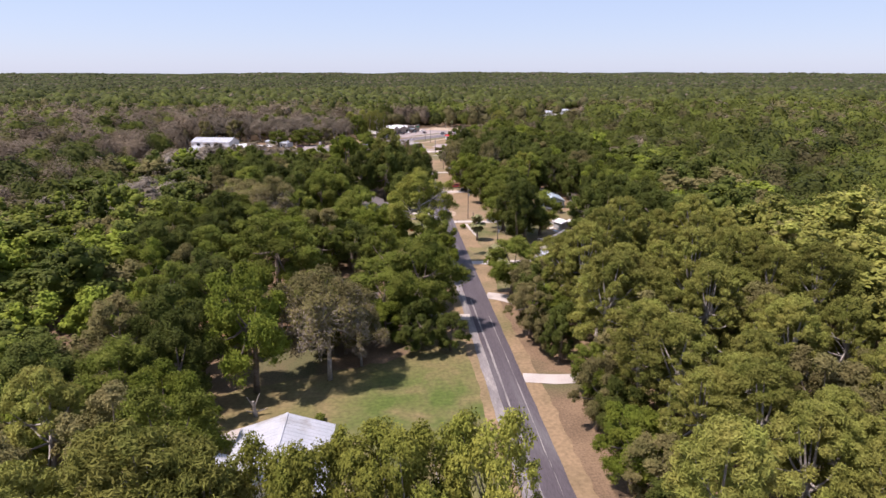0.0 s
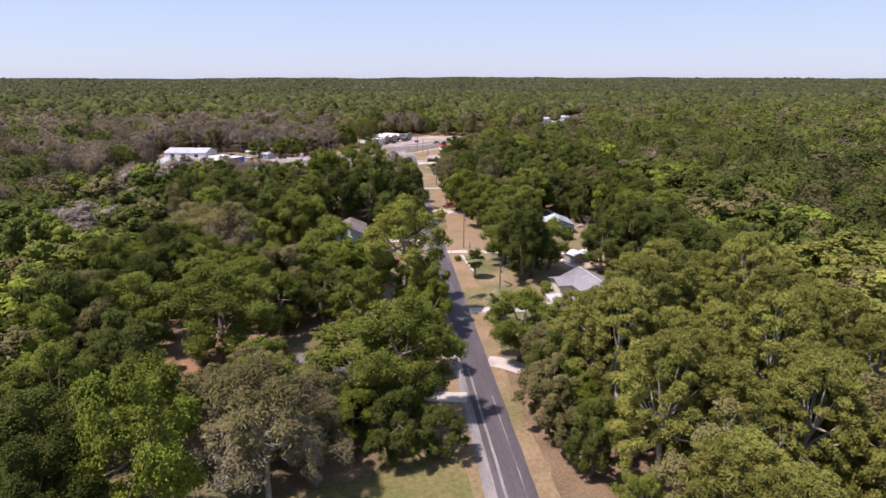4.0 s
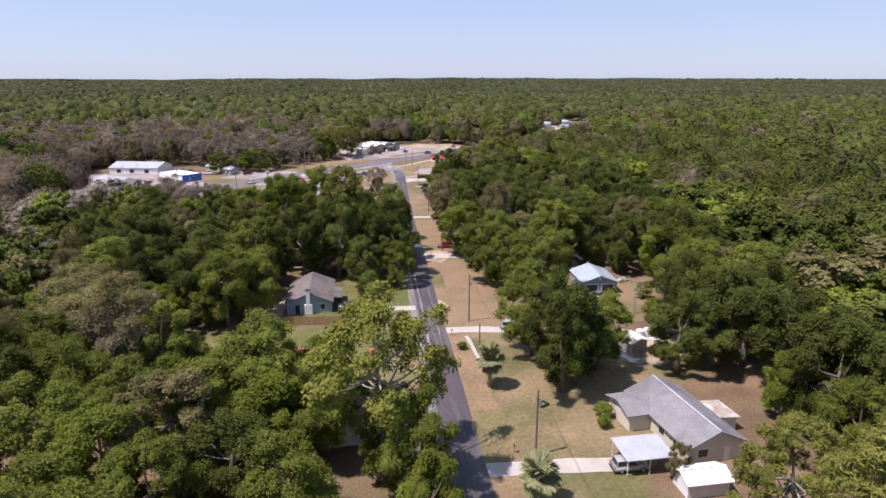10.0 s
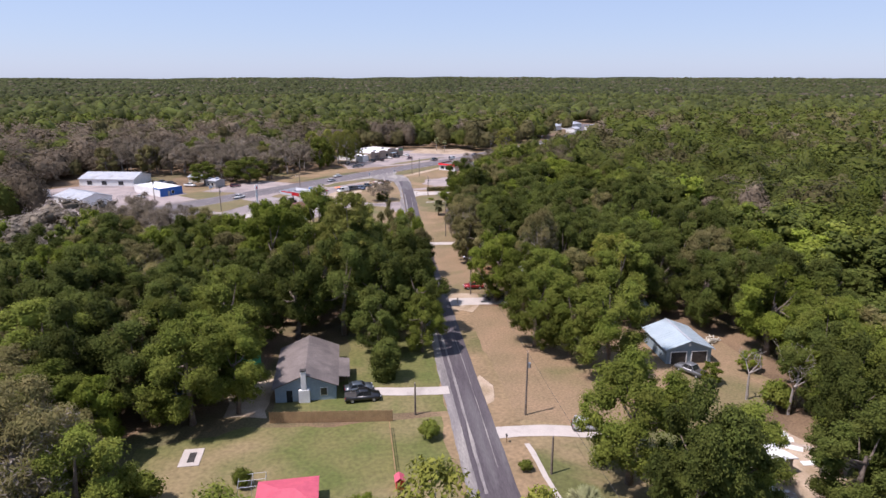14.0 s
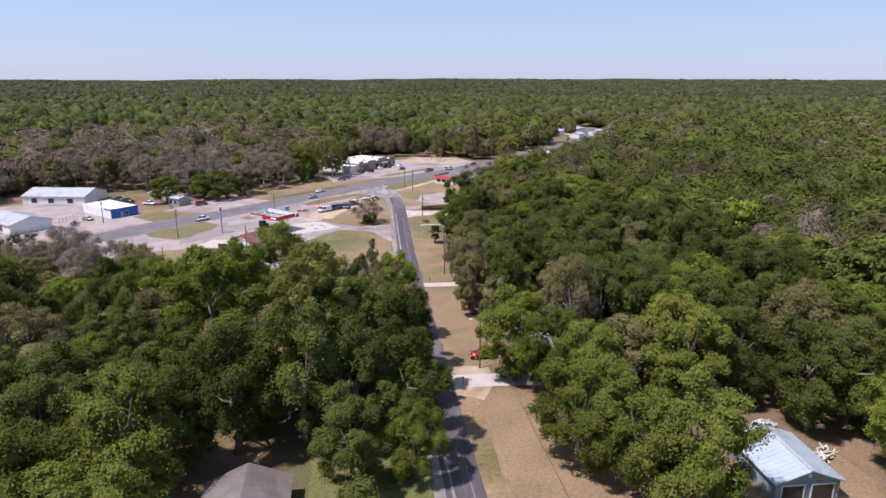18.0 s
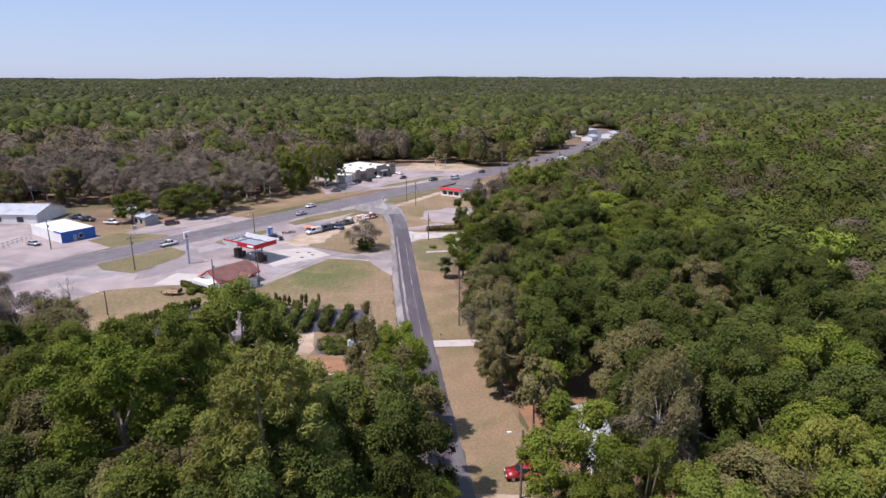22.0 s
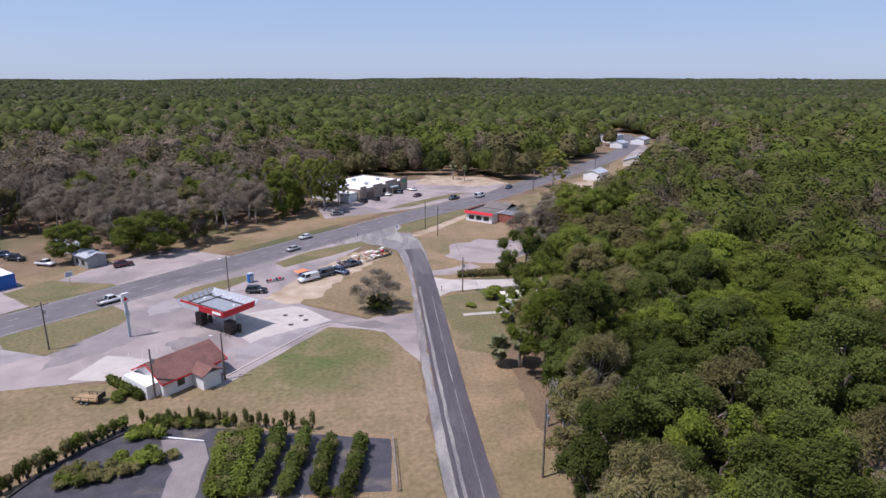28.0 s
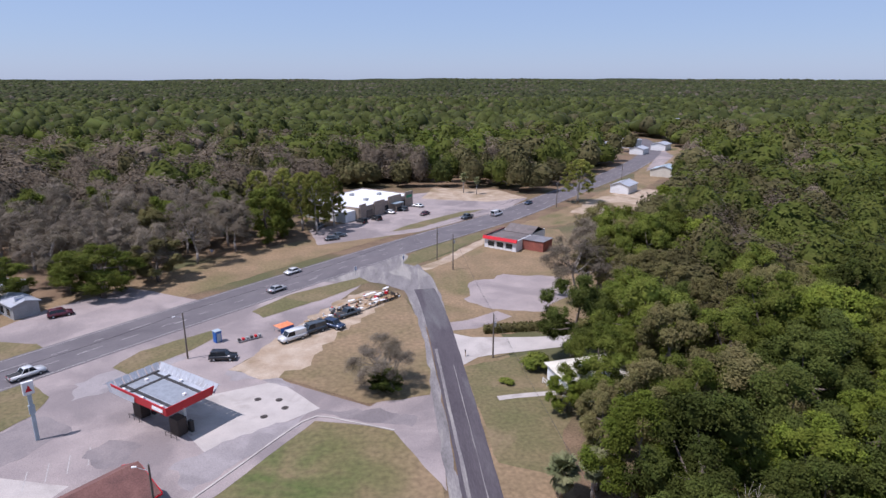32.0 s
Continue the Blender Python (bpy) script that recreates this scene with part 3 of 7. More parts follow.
# ---- trees ----
def ico_template(level):
    b = bmesh.new()
    bmesh.ops.create_icosphere(b, subdivisions=level, radius=1.0)
    b.verts.ensure_lookup_table()
    v = np.array([x.co[:] for x in b.verts])
    f = np.array([[x.index for x in y.verts] for y in b.faces])
    b.free()
    return v, f


ICO0_V, ICO0_F = ico_template(1)
ICO_V, ICO_F = ico_template(2)


def unit(v):
    return v / np.maximum(np.linalg.norm(v, axis=-1, keepdims=True), 1e-9)


def crown_arrays(rng, h, r, base, lobes, leaves, leaf=(0.5, 0.34), lobe=(0.36, 0.5), flat=0.8, core=0.84, droop=0.0, style="dome", cheap=True):
    """Lobed crown: solid inner masses wrapped in many single leaf sprays. Returns vertices, triangles, quads."""
    iv, ifc = (ICO0_V, ICO0_F) if cheap else (ICO_V, ICO_F)
    cs, rs = [], []
    for i in range(lobes):
        a = i * 2.39996 + rng.uniform(-0.5, 0.5)
        lr = r * rng.uniform(*lobe)
        if style == "dome":
            u = (i + 0.5) / lobes
            el = 1.0 - 1.72 * u
            rad = (r - lr * 0.75) * math.sqrt(max(0.0, 1 - el * el)) * rng.uniform(0.72, 1.08)
            mid, half = (h + base) / 2, (h - base) / 2
            z = mid + (half - lr * flat * 0.8) * el * rng.uniform(0.8, 1.1)
            z = min(max(z, base + lr * flat * 0.5), h - lr * flat)
            if lobes > 12 and i % 5 == 2 and core > 0.2:
                lr = r * rng.uniform(0.36, 0.46)
                rad *= 0.45
                z = mid + (z - mid) * 0.55
        elif style == "tiers":
            u = (i + 0.5) / lobes
            z = base + (h - base - lr * flat) * (u ** 0.75)
            rad = (r - lr * 0.6) * math.sqrt(max(0.04, 1 - (1.25 * u - 0.25) ** 2)) * math.sqrt(rng.uniform(0.25, 1.1))
        else:
            u = (i + 0.5) / lobes
            z = base + (h - base - lr * flat) * u
            rad = (r - lr) * math.sin(math.pi * min(0.95, 0.25 + 0.75 * (1 - u))) * rng.uniform(0.6, 1.0)
        cs.append((math.cos(a) * rad, math.sin(a) * rad, z))
        rs.append(lr)
    cs, rs = np.array(cs), np.array(rs)
    verts, tris, quads, nv = [], [], [], 0
    if core > 0:
        for c, lr in zip(cs, rs):
            j = iv * (1 + rng.uniform(-0.16, 0.16, (len(iv), 1)))
            j = j * np.array([lr, lr, lr * flat]) * core + c
            verts.append(j)
            tris.append(ifc + nv)
            nv += len(iv)
    w = rs ** 2
    pick = rng.choice(lobes, leaves, p=w / w.sum())
    d = unit(rng.normal(size=(leaves, 3)) + np.array([0, 0, 0.35]))
    rad = rs[pick][:, None] * rng.uniform(0.72, 1.22, (leaves, 1))
    rad = np.where(rng.uniform(0, 1, (leaves, 1)) < 0.12, rad * 1.28, rad)
    p = cs[pick] + d * rad * np.array([1, 1, flat])
    p[:, 2] -= droop * rng.uniform(0, 1, leaves) ** 2 * r
    inside = np.zeros(leaves, bool)
    for c, lr in zip(cs, rs):
        q = (p - c) / np.array([1, 1, flat])
        inside |= np.linalg.norm(q, axis=1) < lr * 0.68
    keep = ~inside
    p, d = p[keep], d[keep]
    m = len(p)
    q = leaf_triangles(rng, p, d, leaf, 0.3, 0.8 if style == "tiers" else 0.42)
    verts.append(q)
    tris.append(np.arange(m * 3).reshape(m, 3) + nv)
    return np.concatenate(verts), np.concatenate(tris), np.zeros((0, 4), int), cs, rs


def leaf_triangles(rng, p, d, leaf, lift=0.3, loose=0.42):
    """Single leaf sprays at the points p, facing roughly along d."""
    m = len(p)
    n = unit(d * 1.15 + rng.normal(size=(m, 3)) * loose + np.array([0, 0, lift]))
    t1 = unit(np.cross(n, rng.normal(size=(m, 3))))
    t2 = np.cross(n, t1)
    s = rng.uniform(0.6, 1.5, (m, 1))
    a, bb = leaf[0] * s, leaf[1] * s
    return np.stack([p - t1 * a - t2 * bb * rng.uniform(0.3, 1.2, (m, 1)), p + t1 * a * rng.uniform(0.7, 1.3, (m, 1)), p - t1 * a * rng.uniform(-0.2, 0.6, (m, 1)) + t2 * bb * 1.3], 1).reshape(-1, 3)


def clumped_crown(rng, h, r, base, masses, subs, leaves, leaf, mass=(0.3, 0.46), sub=(0.3, 0.5), flat=0.85, core=0.7, inner=0.6, droop=0.0, spread=1.5, lift=0.35, loose=0.6, fuzz=(0.5, 1.32)):
    """Crown of limbs: some large masses, each carrying leafy tufts on its upper and outer side, with dark gaps between."""
    iv, ifc = ICO0_V, ICO0_F
    mid, half = (h + base) / 2, (h - base) / 2
    mcs, mrs, cs, rs = [], [], [], []
    turn = rng.uniform(0, 6.28)
    for i in range(masses):
        a = turn + i * 2.39996 + rng.uniform(-0.4, 0.4)
        mr = r * rng.uniform(*mass)
        el = 1.0 - spread * (i + 0.5) / masses
        rad = max(0.0, r - mr * 0.8) * math.sqrt(max(0.0, 1 - el * el)) * rng.uniform(0.72, 1.12)
        z = mid + (half - mr * flat * 0.75) * el * rng.uniform(0.78, 1.08)
        z = min(max(z, base + mr * flat * 0.4), h - mr * flat * 0.8)
        c = np.array([math.cos(a) * rad, math.sin(a) * rad, z])
        mcs.append(c)
        mrs.append(mr)
        out = unit(c - np.array([0, 0, mid - half * 0.3]))
        for k in range(subs):
            d = unit(rng.normal(size=3) + out * 0.7 + np.array([0, 0, 0.5]))
            cs.append(c + d * mr * rng.uniform(0.55, 0.95) * np.array([1, 1, flat]))
            rs.append(mr * rng.uniform(*sub))
    mcs, mrs, cs, rs = np.array(mcs), np.array(mrs), np.array(cs), np.array(rs)
    verts, tris, nv = [], [], 0
    for centres, radii, k in ((cs, rs, core), (mcs, mrs, inner)):
        if k > 0:
            for c, lr in zip(centres, radii):
                j = iv * (1 + rng.uniform(-0.18, 0.18, (len(iv), 1)))
                verts.append(j * np.array([lr, lr, lr * flat]) * k + c)
                tris.append(ifc + nv)
                nv += len(iv)
    ac, ar = np.concatenate([cs, mcs]), np.concatenate([rs * 1.0, mrs * 0.82])
    w = np.concatenate([rs ** 2 * 0.72 / (rs ** 2).sum(), mrs ** 2 * 0.2 / (mrs ** 2).sum()])
    pick = rng.choice(len(ar), leaves, p=w / w.sum())
    out = unit(ac[pick] - np.array([0, 0, mid - half * 0.4]))
    d = unit(rng.normal(size=(leaves, 3)) + out * 0.35 + np.array([0, 0, 0.3]))
    rad = ar[pick][:, None] * rng.uniform(fuzz[0], fuzz[1], (leaves, 1))
    p = ac[pick] + d * rad * np.array([1, 1, flat])
    p[:, 2] -= droop * rng.uniform(0, 1, leaves) ** 2 * r
    hid = np.zeros(leaves, bool)
    for centres, radii, k in ((cs, rs, core * 0.92), (mcs, mrs, inner * 0.92)):
        for c, lr in zip(centres, radii):
            hid |= np.linalg.norm((p - c) / np.array([1, 1, flat]), axis=1) < lr * k
    p, d = p[~hid], d[~hid]
    verts.append(leaf_triangles(rng, p, unit(d + 0.8 * unit(p - np.array([0, 0, mid - half * 0.5]))), leaf, lift, loose))
    tris.append(np.arange(len(p) * 3).reshape(-1, 3) + nv)
    return np.concatenate(verts), np.concatenate(tris), np.zeros((0, 4), int), mcs, mrs


def fill_mesh(name, verts, tris, quads, mats, tri_mat=None, quad_mat=None):
    """A mesh straight from arrays."""
    me = bpy.data.meshes.new(name)
    nt, nq = len(tris), len(quads)
    me.vertices.add(len(verts))
    me.vertices.foreach_set("co", np.asarray(verts, dtype=np.float32).ravel())
    loops = np.concatenate([np.asarray(tris, dtype=np.int32).ravel(), np.asarray(quads, dtype=np.int32).ravel()])
    me.loops.add(len(loops))
    me.loops.foreach_set("vertex_index", loops)
    me.polygons.add(nt + nq)
    start = np.concatenate([np.arange(nt) * 3, nt * 3 + np.arange(nq) * 4]).astype(np.int32)
    me.polygons.foreach_set("loop_start", start)
    for m in (mats if isinstance(mats, (list, tuple)) else [mats]):
        me.materials.append(m)
    if tri_mat is not None:
        me.polygons.foreach_set("material_index", np.concatenate([tri_mat, quad_mat]).astype(np.int32))
    me.update(calc_edges=True)
    me.validate()
    return me


def trunk_mesh(rng, h, base, r, cs, mat, lean=0.04, limbs=5, thick=0.028):
    """Tapered, slightly bent stem with limbs reaching into the crown masses."""
    b = bmesh.new()
    r0 = h * thick
    top = base + (h - base) * 0.55
    pts = [Vector((0, 0, -0.05))]
    for k in range(1, 4):
        pts.append(Vector((rng.uniform(-1, 1) * lean * h, rng.uniform(-1, 1) * lean * h, top * k / 3)))
    for k in range(3):
        rod(r0 * (1.15 - 0.25 * k), r0 * (0.9 - 0.25 * k), pts[k], pts[k + 1], 7, b, caps=(k == 0))
    for i in rng.choice(len(cs), min(limbs, len(cs)), replace=False):
        s = pts[2].lerp(pts[3], rng.uniform(0.0, 0.9))
        e = Vector(cs[i])
        mid = s.lerp(e, 0.5) + Vector((0, 0, -0.4))
        rod(r0 * 0.42, r0 * 0.28, s, mid, 5, b, False)
        rod(r0 * 0.28, r0 * 0.1, mid, e, 5, b, False)
    return to_mesh("trunk", b, mat, True)


TREE_KINDS = {
    # height, radius, crown base, lobes, sprays, spray size, lobe size, flatness, core, style, leaf material, bark, label
    "oak": (16.5, 7.0, 0.8, 17, 33000, (0.13, 0.08), (0.26, 0.42), 0.8, 0.68, "clumped", M_OAK, M_BARK, "broad green live oak with a lobed crown"),
    "bright": (15.5, 6.0, 0.9, 16, 31000, (0.13, 0.08), (0.25, 0.42), 0.9, 0.68, "clumped", M_BRIGHT, M_BARK, "fresh green broadleaf tree with a rounded crown"),
    "shade": (17.0, 6.2, 0.6, 17, 32000, (0.13, 0.08), (0.26, 0.42), 0.95, 0.7, "clumped", M_DARK, M_BARK, "dark green dense oak with low branches"),
    "pine": (19.5, 5.4, 4.5, 150, 28000, (0.20, 0.05), (0.075, 0.15), 0.75, 0.4, "tiers", M_PINE, M_BARK_PALE, "tall yellow-green pine with tufted needle clumps"),
    "olive": (15.0, 5.8, 0.9, 16, 29000, (0.14, 0.075), (0.22, 0.38), 0.85, 0.55, "clumped", M_OLIVE, M_BARK, "dull olive-green tree with thin foliage"),
    "airy": (21.0, 8.5, 5.0, 19, 21000, (0.19, 0.105), (0.20, 0.33), 0.75, 0.3, "clumped", M_AIRY, M_BARK_PALE, "tall airy yellow-green oak with branches showing"),
    "moss": (14.0, 6.0, 1.4, 15, 21000, (0.22, 0.05), (0.24, 0.42), 0.9, 0.0, "clumped", M_MOSS, M_BARK_PALE, "grey half-bare tree hung with moss"),
    "grey": (14.5, 6.2, 1.6, 16, 22000, (0.21, 0.036), (0.24, 0.42), 0.9, 0.0, "clumped", M_TWIGS, M_BARK_PALE, "bare grey-brown tree with a haze of fine twigs"),
    "cone": (7.5, 2.5, 0.2, 14, 6000, (0.15, 0.10), (0.42, 0.60), 1.1, 0.9, "egg", M_DARK, M_BARK, "dense dark egg-shaped evergreen on a lawn"),
    "shrub": (3.2, 1.9, 0.1, 9, 2000, (0.15, 0.10), (0.34, 0.52), 0.85, 0.85, "dome", M_OAK, M_BARK, "low green leafy garden shrub"),
    "thin": (9.0, 3.4, 1.6, 10, 4500, (0.20, 0.12), (0.24, 0.38), 0.8, 0.4, "clumped", M_OLIVE, M_BARK_PALE, "slender tree with a thin green crown"),
}
MASTERS = {}


def tree_master(kind, variant):
    """The meshes of one tree variety."""
    key = (kind, variant)
    if key in MASTERS:
        return MASTERS[key]
    h, r, base, lobes, leaves, leaf, lobe, flat, core, style, lm, bark, label = TREE_KINDS[kind]
    rng = np.random.default_rng(101 + 17 * variant + sum(map(ord, kind)))
    if style == "clumped":
        solid = core > 0.5
        v, tri, quad, cs, rs = clumped_crown(rng, h, r, base, lobes, 9, leaves, leaf, lobe, (0.22, 0.46), flat, core * 0.8, 0.5 if solid else 0.0, 0.12 if kind == "moss" else 0.0, 1.88 if solid else 1.5)
    else:
        v, tri, quad, cs, rs = crown_arrays(rng, h, r, base, lobes, leaves, leaf, lobe, flat, core, 0.0, style, False)
    if kind == "moss":
        top = v[tri].mean(1)[:, 2] / h + rng.uniform(-0.3, 0.3, len(tri))
        crown = fill_mesh("crown", v, tri, quad, [lm, M_OLIVE], (top > 0.56).astype(int), np.zeros(0, int))
    else:
        crown = fill_mesh("crown", v, tri, quad, lm)
    trunk = trunk_mesh(rng, h, base, r, cs, bark, 0.03, 14 if kind in ("moss", "grey", "pine", "thin", "airy") else 6, 0.02 if kind in ("pine", "moss", "grey", "thin", "airy") else 0.028)
    MASTERS[key] = (crown, trunk)
    return MASTERS[key]


def tree(kind, x, y, h, r=None, label="", group="", variant=None):
    """One tree of its own, scaled to height h and crown radius r."""
    base = TREE_KINDS[kind]
    if variant is None:
        variant = int(abs(x * 7 + y * 3)) % (2 if kind in ("cone", "shrub", "thin") else 3)
    crown, trunk = tree_master(kind, variant)
    name = {"oak": "oak_tree", "bright": "broadleaf_tree", "shade": "oak_tree", "pine": "pine_tree", "olive": "tree", "airy": "oak_tree", "moss": "mossy_tree", "grey": "bare_tree", "cone": "evergreen_tree", "shrub": "shrub", "thin": "tree"}[kind]
    t = new(name)
    sz = h / base[0]
    sx = (r / base[1]) if r else sz
    lop = 1.0 + 0.16 * math.sin(x * 5.1 + y * 2.3)
    t.matrix_world = pose(x, y, 0, 0, 0, (x * 37.3 + y * 91.7) % 360) @ Matrix.Diagonal((sx * lop, sx / lop, sz, 1))
    tagged(t, label or base[12], "shrub" if kind == "shrub" else "tree", group or kind + " trees")
    for nm, me in (("trunk", trunk), ("crown", crown)):
        o = new(nm, me)
        o.parent = t
    return t


def palm_meshes():
    rng = np.random.default_rng(5)
    b = bmesh.new()
    rod(0.24, 0.2, (0, 0, -0.05), (0.1, 0.05, 3.2), 9, b)
    rod(0.2, 0.26, (0.1, 0.05, 3.2), (0.1, 0.05, 4.4), 9, b, False)
    stem = to_mesh("trunk", b, M_BARK_PALE, True)
    fronds = []
    for k in range(3):
        vs, qs = [], []
        L, dr = 2.1, (0.2, 0.75, 1.35)[k]
        for s in range(14):
            for side in (-1, 1):
                u = 0.35 + 0.65 * s / 13
                ang = side * (1.5 - 1.35 * s / 13)
                ln = 1.0 * (0.75 + 0.25 * math.sin(u * 3))
                c0 = np.array([L * 0.5 * u, 0, 0.2 * u - dr * 0.25 * u * u])
                tip = c0 + np.array([math.cos(ang) * ln, math.sin(ang) * ln, -0.35 * ln * (0.5 + dr) + rng.uniform(-0.1, 0.1)])
                w = np.array([-math.sin(ang), math.cos(ang), 0]) * 0.075
                i = len(vs)
                vs += [c0 - w, (c0 + tip) / 2 - w * 1.3 + np.array([0, 0, 0.08]), tip, (c0 + tip) / 2 + w * 1.3 + np.array([0, 0, 0.08])]
                qs.append((i, i + 1, i + 2, i + 3))
        i = len(vs)
        vs += [np.array(p) for p in ((0, -0.04, 0), (1.05, -0.03, 0.2 - dr * 0.2), (1.05, 0.03, 0.2 - dr * 0.2), (0, 0.04, 0))]
        qs.append((i, i + 1, i + 2, i + 3))
        fronds.append(fill_mesh("frond", np.array(vs), np.zeros((0, 3), int), np.array(qs), M_PALM))
    return stem, fronds


PALM = palm_meshes()


def palm(x, y, h=5.0, spread=1.0, label="cabbage palm with a shaggy head of fan fronds"):
    t = new("palm_tree")
    t.matrix_world = pose(x, y, 0, 0, 0, x * 31 % 360)
    tagged(t, label, "palm tree", "palms")
    s = new("trunk", PALM[0])
    s.parent = t
    s.scale = (spread, spread, (h - 1.0) / 4.4)
    rng = random.Random(int(x * 10 + y))
    for k in range(26):
        tilt = k % 3
        f = new("frond", PALM[1][tilt])
        f.parent = t
        f.matrix_basis = pose(0.1, 0.05, h - 1.1 + (0.35 if tilt == 0 else 0.0), rng.uniform(-12, 12), (-50, -8, 38)[tilt] + rng.uniform(-14, 14), k * 137.5) @ Matrix.Diagonal((spread, spread, spread, 1))
    return t


# trees that stand out, from south to north: kind, x, y, height, crown radius
STANDING = []


def grove(*trees):
    """Trees of their own; their places are kept free of the woods."""
    for kind, x, y, h, r in trees:
        tree(kind, x, y, h, r)
        STANDING.append((kind, x, y, h, r))


grove(
    ("pine", -35.5, 42, 22, 6), ("airy", -7.2, 42.5, 23.5, 5.2), ("airy", -10.4, 45, 22.6, 4.8), ("airy", -4, 45.4, 23, 4.6), ("pine", -27.5, 43.5, 24, 7.5), ("airy", -13.5, 43.5, 22.5, 5), ("airy", -0.8, 44, 24, 4.8),
    ("airy", -17.8, 44.6, 21.4, 5.4), ("pine", -22.4, 43, 22.5, 5.6), ("oak", 19.2, 51, 7, 3.2), ("shade", 22.3, 55.5, 8.7, 4.3), ("olive", 21, 60, 10.3, 4.2), ("oak", -31.5, 61, 18, 5.6),
    ("olive", -38, 64, 17, 5.6), ("bright", 19.6, 64, 11.9, 4), ("pine", -46, 66, 18, 5.6), ("oak", 22.8, 68.5, 8.1, 3.9), ("shade", 21.4, 73, 9.8, 3.8),
    ("bright", -36.5, 74, 15, 5.4), ("olive", 20.1, 77.5, 11.4, 3.7), ("oak", -44, 80, 15, 6), ("shade", -55, 81, 15.2, 6.8), ("bright", 23.2, 82, 7.5, 3.6),
)
grove(
    ("shrub", -18.7, 83, 1.2, 0.8), ("shade", -38, 85, 16, 5.8), ("oak", -42, 86, 12.4, 5.6), ("oak", 21.9, 86.5, 9.2, 3.4), ("bright", -29.5, 92.5, 22, 7),
    ("moss", -18.4, 95.5, 19.5, 8.2), ("shade", -41.5, 96, 17, 6.2), ("olive", -51, 98, 15, 6), ("shade", 20.6, 99, 10.9, 3.3), ("moss", -13.5, 100, 10.5, 5),
    ("olive", 19.2, 103, 7, 3.2), ("shade", 2.2, 104.5, 7.5, 3.4), ("olive", -16.5, 105, 9.5, 5), ("shade", -3.4, 105.2, 9.5, 4.6), ("oak", -46, 107, 17, 6.6),
    ("oak", -20.5, 107, 15, 6), ("bright", -35.5, 107.5, 14, 5.2), ("bright", 22.3, 107.5, 8.7, 4.3), ("bright", -9.5, 108.5, 8.5, 4), ("moss", -15.5, 108.5, 12, 4.6),
)
grove(
    ("olive", 17.5, 109, 11.7, 4.5), ("oak", 21, 112, 10.3, 4.2), ("olive", -29.5, 112.5, 10.5, 4.6), ("olive", -22.5, 112.5, 13, 5.4), ("oak", -2.6, 113, 20, 7),
    ("shade", 19.6, 116, 11.9, 4), ("oak", -9.5, 116.5, 14.5, 7.6), ("moss", -24.5, 118.5, 9.5, 5), ("shade", -42, 118.5, 14.5, 6), ("olive", 20.5, 119, 12.4, 5),
    ("olive", 22.8, 120.5, 8.1, 3.9), ("oak", -4, 122, 14, 5.6), ("moss", -32, 122, 6, 3.2), ("oak", -24, 122, 11, 5), ("pine", 25, 123, 16, 4.6),
    ("pine", 34, 124, 18, 5.2), ("bright", 21.4, 124.5, 9.8, 3.8), ("shade", -46, 128, 13, 5.6), ("oak", 0.6, 128.5, 13, 5.4), ("pine", 46, 129, 18.5, 5.8),
)
grove(
    ("pine", 30, 131, 13, 3.6), ("pine", 52, 135, 18.5, 5.4), ("pine", 39.5, 136.5, 18, 5.6), ("oak", -33, 137, 18.5, 8.4), ("olive", -5, 138, 10, 4.4),
    ("oak", -49, 143, 15, 7.2), ("bright", 4, 143.5, 11.5, 4.4), ("shrub", 17.2, 143.8, 1.8, 1.1), ("oak", -10.5, 146, 13.5, 5.8), ("shrub", 17.4, 147.5, 1.7, 1),
    ("oak", -25, 147.5, 13.5, 6.4), ("oak", 58, 150, 14, 5.5), ("oak", 3.8, 150.5, 15, 5.4), ("olive", 36.4, 152.6, 5.2, 1.8), ("bright", -32, 153, 14.5, 6.4),
    ("shade", -17.5, 153, 13, 5.8), ("shade", -53, 155, 15, 7), ("airy", -0.8, 157, 25, 9.6), ("oak", 1, 157, 13, 5), ("oak", -41, 158, 15, 7),
)
grove(
    ("olive", -27, 160, 15, 7), ("bright", -14, 161, 14, 6.2), ("oak", -8, 162.5, 15, 6), ("shrub", 31.5, 165.2, 2.2, 1), ("shrub", 43, 166, 2.4, 1.6),
    ("oak", -23.5, 166, 14.5, 6.6), ("oak", -16, 167, 19, 7), ("shrub", 32.5, 168, 2.4, 1.3), ("oak", -33, 168, 14, 6.2), ("shade", 66, 169, 17.9, 8.7),
    ("bright", -15, 169, 14, 6.2), ("bright", -8.5, 171, 13.5, 5.6), ("oak", -43, 172, 14.5, 6.5), ("olive", -20, 173.5, 13.5, 6), ("shade", 28.6, 176.5, 20.5, 6.6),
    ("bright", -6.5, 178.5, 9, 4.2), ("shade", 31.5, 179, 15.2, 6.2), ("shade", 50, 180.5, 15, 5.2), ("shade", 63, 182, 17.9, 8.7), ("shade", 57, 182, 18, 6),
)
